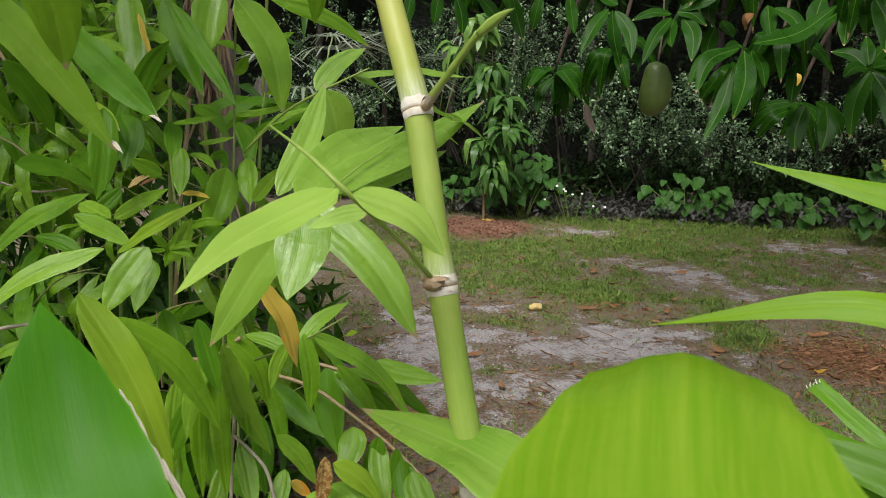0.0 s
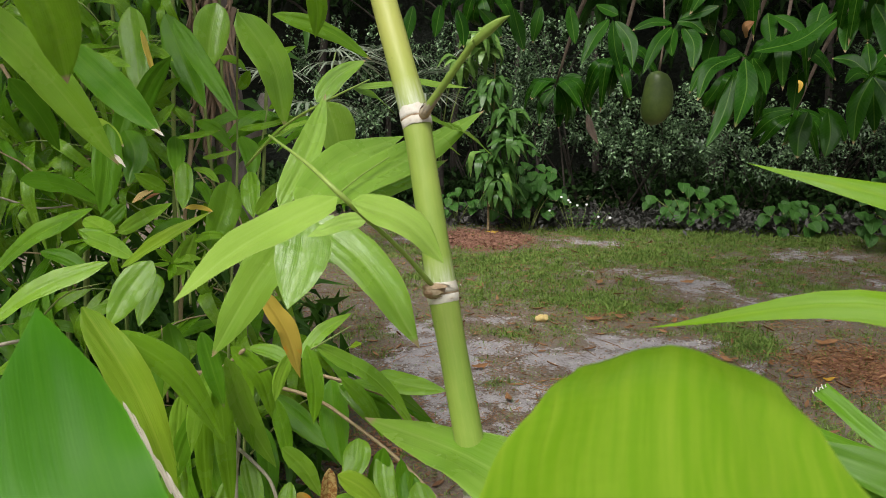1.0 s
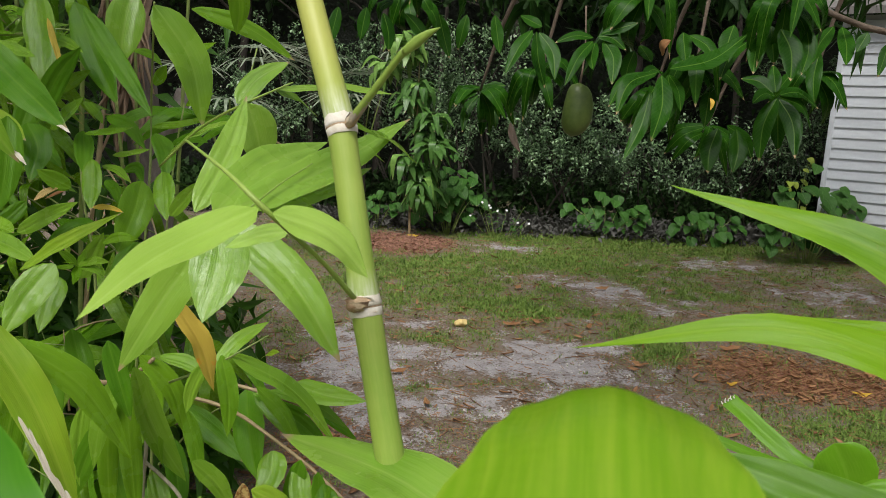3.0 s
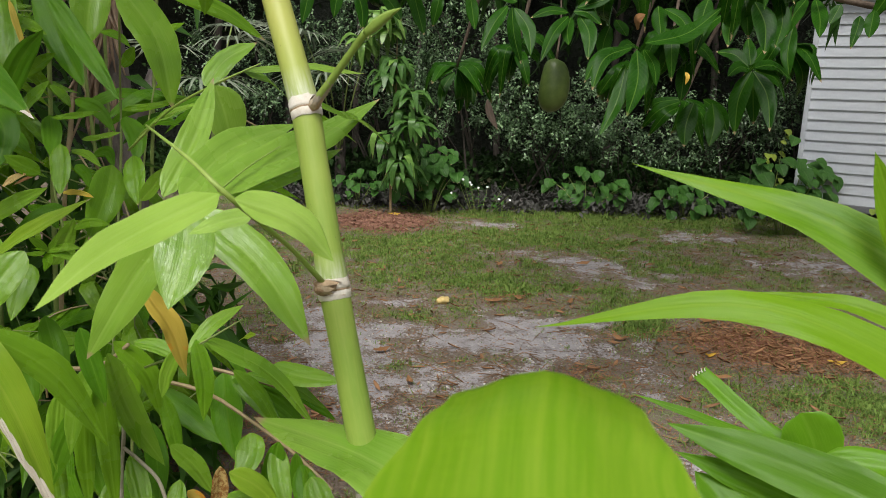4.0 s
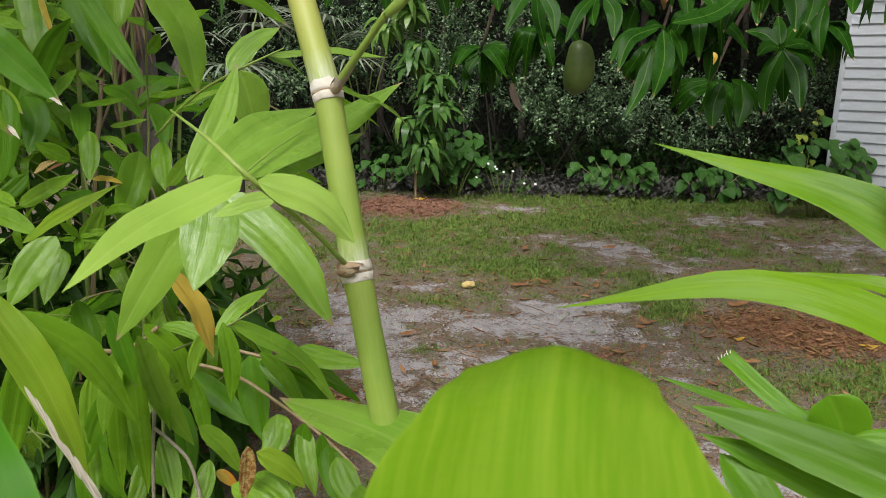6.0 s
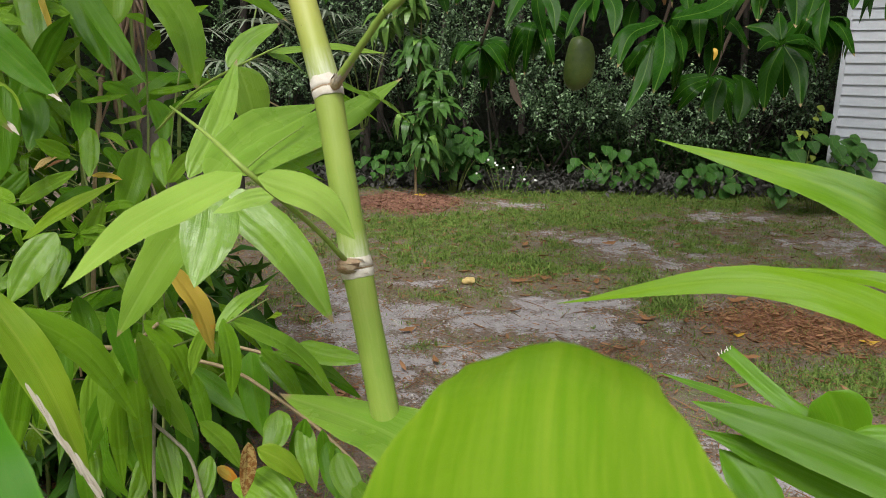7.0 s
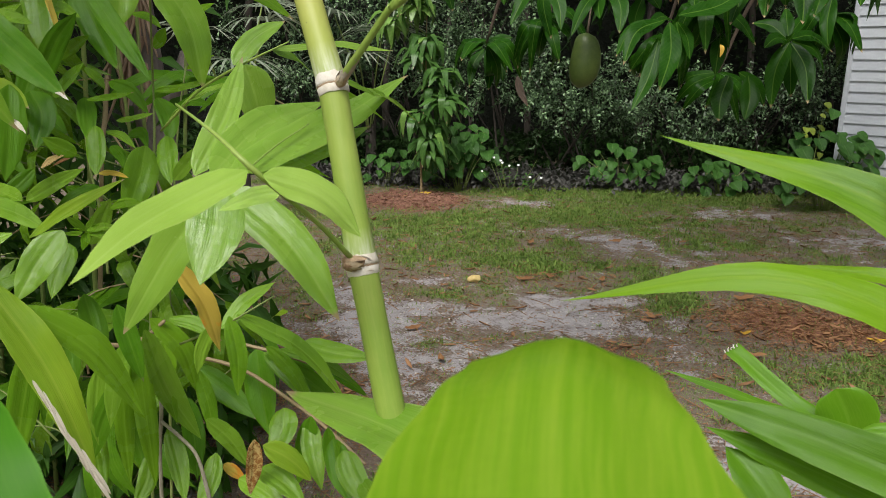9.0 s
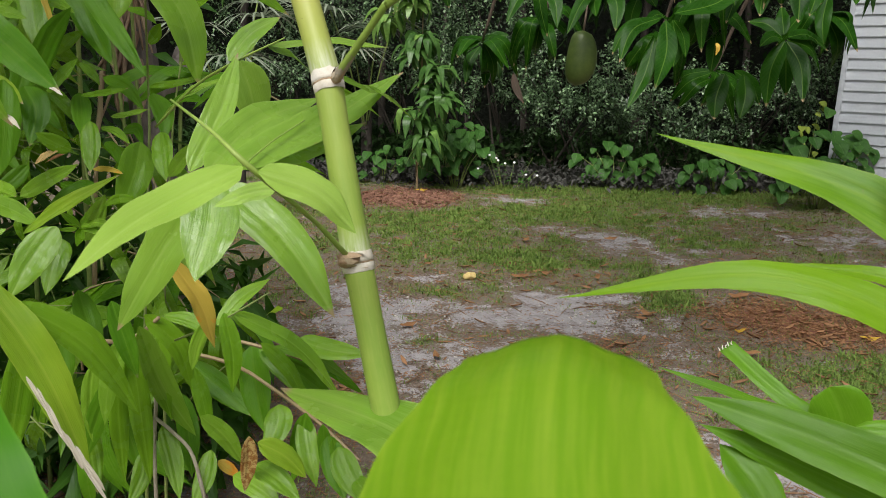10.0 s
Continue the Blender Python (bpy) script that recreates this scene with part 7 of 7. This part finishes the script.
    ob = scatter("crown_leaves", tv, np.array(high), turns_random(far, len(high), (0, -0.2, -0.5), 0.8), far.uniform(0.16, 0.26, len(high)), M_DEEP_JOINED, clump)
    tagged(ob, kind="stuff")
    # more unseen leaves, placed overhead to darken the clump's upper left
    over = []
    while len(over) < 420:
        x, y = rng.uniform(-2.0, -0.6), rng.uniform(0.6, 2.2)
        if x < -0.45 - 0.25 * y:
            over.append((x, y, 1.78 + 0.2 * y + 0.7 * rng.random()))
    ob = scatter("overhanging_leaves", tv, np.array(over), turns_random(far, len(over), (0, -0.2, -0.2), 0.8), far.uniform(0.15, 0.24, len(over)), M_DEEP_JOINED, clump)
    tagged(ob, kind="stuff")
    for k in range(11):
        y = rng.uniform(1.9, 2.8)
        x = y * rng.uniform(-0.85, -0.42)
        lean = rng.uniform(-0.3, 0.3)
        stem("culm", [(x, y, -0.05), (x + lean * 0.3, y, 0.8), (x + lean * 0.7, y - 0.05, 1.6), (x + lean * 1.2, y - 0.1, 2.6)], [0.008, 0.007, 0.006, 0.004], M_GREENTWIG, clump, sides=8, count=12)
    for k in range(60):
        y = rng.uniform(1.55, 2.2)
        x, z = y * rng.uniform(-0.8, -0.25), rng.uniform(0.5, 1.9)
        if inside(x, y, z):
            w = Vector((rng.uniform(-0.3, 0.3), rng.uniform(-0.2, 0.1), rng.uniform(-0.25, 0.2)))
            stem("twig", [(x, y, z), Vector((x, y, z)) + w * 0.5 + Vector((0, 0, 0.03)), Vector((x, y, z)) + w], [0.003, 0.002, 0.001], rng.choice((M_GREENTWIG, M_TWIG)), clump, sides=5, count=6)


# Darkest bamboo green: shade between the inner leaves is in the colour
M_DEEP_JOINED = leaf_material("deep_shade_bamboo_leaf", (0.022, 0.085, 0.005), (0.06, 0.17, 0.012), (0.1, 0.21, 0.03), veins=20, gloss=0.4, glow=0.24, joined=True)
deep_clump()


# ---- grass, litter and small things on the yard ----
def yard_grass():
    rng = np.random.default_rng(71)
    r2 = random.Random(71)
    places, sizes = [], []
    while len(places) < 400000:
        y = 2.0 + 7.8 * r2.random() ** 0.85
        x = r2.uniform(-0.45, 0.78) * (y + 1.2)
        g = grass_at(x, y)
        if r2.random() < min(1.0, max(0.3 if sand_at(x, y) < 0.35 else 0.03, (g - 0.1) * 1.3)):
            blades = r2.choice((4, 7, 11, 16))
            wide = r2.uniform(0.015, 0.05)
            tall = r2.uniform(0.012, 0.034) * (0.7 + 0.7 * min(1, max(0, g))) * (1.7 if r2.random() < 0.06 else 1.0)
            z = height_at(x, y) - 0.003
            for q in range(blades):
                places.append((x + r2.gauss(0, wide), y + r2.gauss(0, wide), z))
                sizes.append(tall * r2.uniform(0.5, 1.25))
    while len(places) < 406000:
        x, y = r2.uniform(-4.5, 5.0), r2.uniform(-3.5, 2.2)
        if r2.random() < 0.5 + uneven(x, y, 1.7, 21.0):
            z = height_at(x, y) - 0.003
            for q in range(6):
                places.append((x + r2.gauss(0, 0.03), y + r2.gauss(0, 0.03), z))
                sizes.append(r2.uniform(0.03, 0.07))
    n = len(places)
    tv = [(-0.09, 0, 0), (0.09, 0, 0), (-0.08, 0.32, 0.4), (0.08, 0.32, 0.4), (0, 0.95, 0.5)]
    tf = [(0, 1, 3, 2), (2, 3, 4)]
    tu = [(0, 0), (1, 0), (0, 0.5), (1, 0.5), (0.5, 1)]
    a = rng.uniform(0, 2 * math.pi, n)
    lean = rng.normal(size=n) * 0.55
    ca, sa, cl, sl = np.cos(a), np.sin(a), np.cos(lean), np.sin(lean)
    turns = np.zeros((n, 3, 3))
    turns[:, 0, 0], turns[:, 1, 0] = ca, sa
    turns[:, 0, 1], turns[:, 1, 1], turns[:, 2, 1] = -sa * cl, ca * cl, sl
    turns[:, 0, 2], turns[:, 1, 2], turns[:, 2, 2] = sa * sl, -ca * sl, cl
    ob = scatter("grass", (tv, tf, tu), np.array(places), turns, np.array(sizes), M_GRASS)
    tagged(ob, "thin patchy lawn grass on sandy ground", "grass", kind="stuff")


yard_grass()


def flat_turns(rng, n, tilt=0.25):
    a = rng.uniform(0, 2 * math.pi, n)
    d = np.stack([np.cos(a), np.sin(a), rng.normal(size=n) * tilt], axis=1)
    d /= np.linalg.norm(d, axis=1, keepdims=True)
    up = np.stack([rng.normal(size=n) * tilt, rng.normal(size=n) * tilt, np.where(rng.random(n) < 0.75, 1.0, -1.0)], axis=1)
    x = np.cross(d, up)
    x /= np.linalg.norm(x, axis=1, keepdims=True)
    return np.stack([x, d, np.cross(x, d)], axis=2)


def curled_leaf():
    v, f, u = [], [], []
    for k in range(6):
        s = k / 5
        half = 0.17 * math.sin(math.pi * (0.04 + 0.94 * s)) ** 0.8
        for c in (-1, 0, 1):
            v.append((half * c * 0.85, s, 0.10 * abs(c) + 0.16 * (s - 0.5) ** 2))
            u.append((0.5 + 0.5 * c, s))
    for k in range(5):
        for j in range(2):
            f.append((k * 3 + j, k * 3 + j + 1, k * 3 + j + 4, k * 3 + j + 3))
    return v, f, u


def yard_litter():
    rng = np.random.default_rng(81)
    r2 = random.Random(82)
    places, sizes = [], []
    while len(places) < 74000:
        y = 1.8 + 7.6 * r2.random()
        x = r2.uniform(-0.5, 0.8) * (y + 1.0)
        chance = max(0.24, litter_at(x, y) * 0.9 - 0.1) * (0.3 if sand_at(x, y) > 0.6 else 1.0)
        if r2.random() < chance:
            places.append((x, y, height_at(x, y) + 0.006 + 0.014 * r2.random() * min(1, chance)))
            sizes.append(r2.uniform(0.007, 0.024) * (1.35 if litter_at(x, y) > 0.7 else 1.0) if r2.random() < 0.982 else r2.uniform(0.04, 0.085))
    ob = scatter("leaf_litter", curled_leaf(), np.array(places), flat_turns(rng, len(places)), np.array(sizes), M_LITTER)
    tagged(ob, "brown dead leaves scattered over the yard", "leaf litter", kind="stuff")
    # needle-thin straw and twigs
    n = 3000
    pos = np.array([(x, y, height_at(x, y) + 0.006) for x, y in zip(rng.uniform(-2.5, 5, n), rng.uniform(2.0, 8.8, n))])
    straw = ([(-0.02, 0, 0), (0.02, 0, 0), (0.02, 1, 0.03), (-0.02, 1, 0.03), (0, 0, 0.03), (0, 1, 0.05)], [(0, 1, 2, 3), (0, 3, 5, 4), (1, 4, 5, 2)], [(0, 0), (1, 0), (1, 1), (0, 1), (0.5, 0), (0.5, 1)])
    ob = scatter("straw", straw, pos, flat_turns(rng, n, 0.08), rng.uniform(0.04, 0.14, n), M_LITTER)
    tagged(ob, "thin dry twigs and straw on the ground", "twigs", kind="stuff")
    # red mulch chips round the sapling
    chips = []
    while len(chips) < 2400:
        x, y = r2.uniform(-1.8, 0.6), r2.uniform(7.2, 9.2)
        if r2.random() < (mulch_at(x, y) - 0.3) * 2:
            chips.append((x, y, height_at(x, y) + 0.015 * r2.random()))
    chip = ([(-0.13, 0, 0), (0.13, 0.05, 0), (0.1, 1, 0.02), (-0.12, 0.9, 0), (-0.1, 0.05, 0.12), (0.1, 0.08, 0.14), (0.08, 0.95, 0.1), (-0.1, 0.85, 0.12)], [(4, 5, 6, 7), (0, 1, 5, 4), (1, 2, 6, 5), (2, 3, 7, 6), (3, 0, 4, 7)], [(0, 0), (1, 0), (1, 1), (0, 1)] * 2)
    ob = scatter("mulch", chip, np.array(chips), flat_turns(rng, len(chips), 0.3), rng.uniform(0.02, 0.06, len(chips)), M_MULCH)
    tagged(ob, "ring of red wood mulch round the young tree", "mulch", kind="stuff")
    # pale pebbles and shell bits on the sand
    bits = []
    while len(bits) < 1100:
        x, y = r2.uniform(-1.6, 3.5), r2.uniform(2.2, 8.5)
        if sand_at(x, y) > 0.45:
            bits.append((x, y, height_at(x, y)))
    stone = ([(-0.5, -0.4, 0), (0.5, -0.5, 0), (0.6, 0.4, 0), (-0.4, 0.5, 0), (-0.3, -0.2, 0.5), (0.3, -0.2, 0.6), (0.3, 0.3, 0.5), (-0.2, 0.3, 0.55)], chip[1], [(0, 0)] * 8)
    ob = scatter("pebbles", stone, np.array(bits), flat_turns(rng, len(bits), 0.05) * np.array([1, 1, 1]), rng.uniform(0.004, 0.014, len(bits)), M_PEBBLE)
    tagged(ob, "small pale pebbles and shell bits on the sand", "pebbles", kind="stuff")


yard_litter()


def fallen_leaf(x, y, size, a, mat, label, seed, lift=0.02, curl=0.3):
    ca, sa = math.cos(radians(a)), math.sin(radians(a))
    z = height_at(x, y) + lift
    pts = [(x - ca * size / 2, y - sa * size / 2, z + curl * size * 0.3), (x, y, z - 0.006), (x + ca * size / 2, y + sa * size / 2, z + curl * size * 0.4)]
    me = blade_mesh("fallen_leaf", pts, size * 0.34, (0.1, -0.3, 1), mat, "mango", 0.8, 0.09, 10, 6, seed)
    tagged(new("fallen_leaf", me), label, "leaf", "fallen leaves")


fallen_leaf(1.63, 4.1, 0.082, 20, M_FALLEN_YELLOW, "yellow fallen mango leaf on brown litter", 1)
fallen_leaf(1.16, 4.36, 0.115, -15, M_FALLEN, "curled orange-brown fallen leaf beside the sand", 2)
fallen_leaf(1.38, 4.3, 0.082, 70, M_FALLEN, "brown fallen leaf on the sand's edge", 3)
fallen_leaf(1.86, 4.78, 0.156, 10, M_FALLEN, "large pale brown curled leaf in the litter", 4)
fallen_leaf(2.35, 4.05, 0.115, -10, M_FALLEN_YELLOW, "tan-orange fallen leaf in the litter", 5)
fallen_leaf(0.62, 5.2, 0.107, -30, M_FALLEN, "brown curled leaf on bare ground", 6)
fallen_leaf(0.42, 5.1, 0.131, 5, M_FALLEN, "long brown fallen leaf on bare ground", 7)
fallen_leaf(0.98, 5.15, 0.115, 60, M_FALLEN, "tan fallen leaf standing on edge", 8)
fallen_leaf(0.55, 6.2, 0.131, 65, M_FALLEN, "pale straw-coloured fallen leaf in the grass", 9)
fallen_leaf(-0.5, 8.55, 0.164, 0, M_FALLEN_YELLOW, "orange fallen leaf on the red mulch", 10)
fallen_leaf(1.3, 6.35, 0.148, 20, M_FALLEN, "brown fallen leaf on the sand", 11)
fallen_leaf(-0.3, 4.05, 0.115, 30, M_FALLEN, "brown leaf on grey sand", 12)
fallen_leaf(-0.12, 3.6, 0.098, 100, M_FALLEN, "brown leaf on grey sand", 13)
fallen_leaf(1.55, 3.75, 0.131, -20, M_FALLEN, "reddish brown fallen leaf in thin grass", 14)
fallen_leaf(2.6, 4.4, 0.131, 15, M_FALLEN, "brown curled leaf in the litter", 15)


def fruit_piece(x, y):
    bm = bmesh.new()
    bmesh.ops.create_icosphere(bm, subdivisions=3, radius=0.038)
    for v in bm.verts:
        v.co.x *= 1.25
        v.co.z = max(v.co.z * 0.75, -0.03) + 0.03
        v.co += v.normal * 0.012 * noise.noise(v.co * 30)
        if v.co.x > 0.02 and v.co.y < 0:
            v.co.z *= 0.7
    for f in bm.faces:
        f.smooth = True
    me = bpy.data.meshes.new("fruit_piece")
    bm.to_mesh(me)
    bm.free()
    me.materials.append(M_FRUITBIT)
    ob = tagged(new("fruit_piece", me), "bitten piece of yellow fruit lying on the ground", "fruit")
    ob.location = (x, y, height_at(x, y) - 0.004)


fruit_piece(0.06, 5.06)
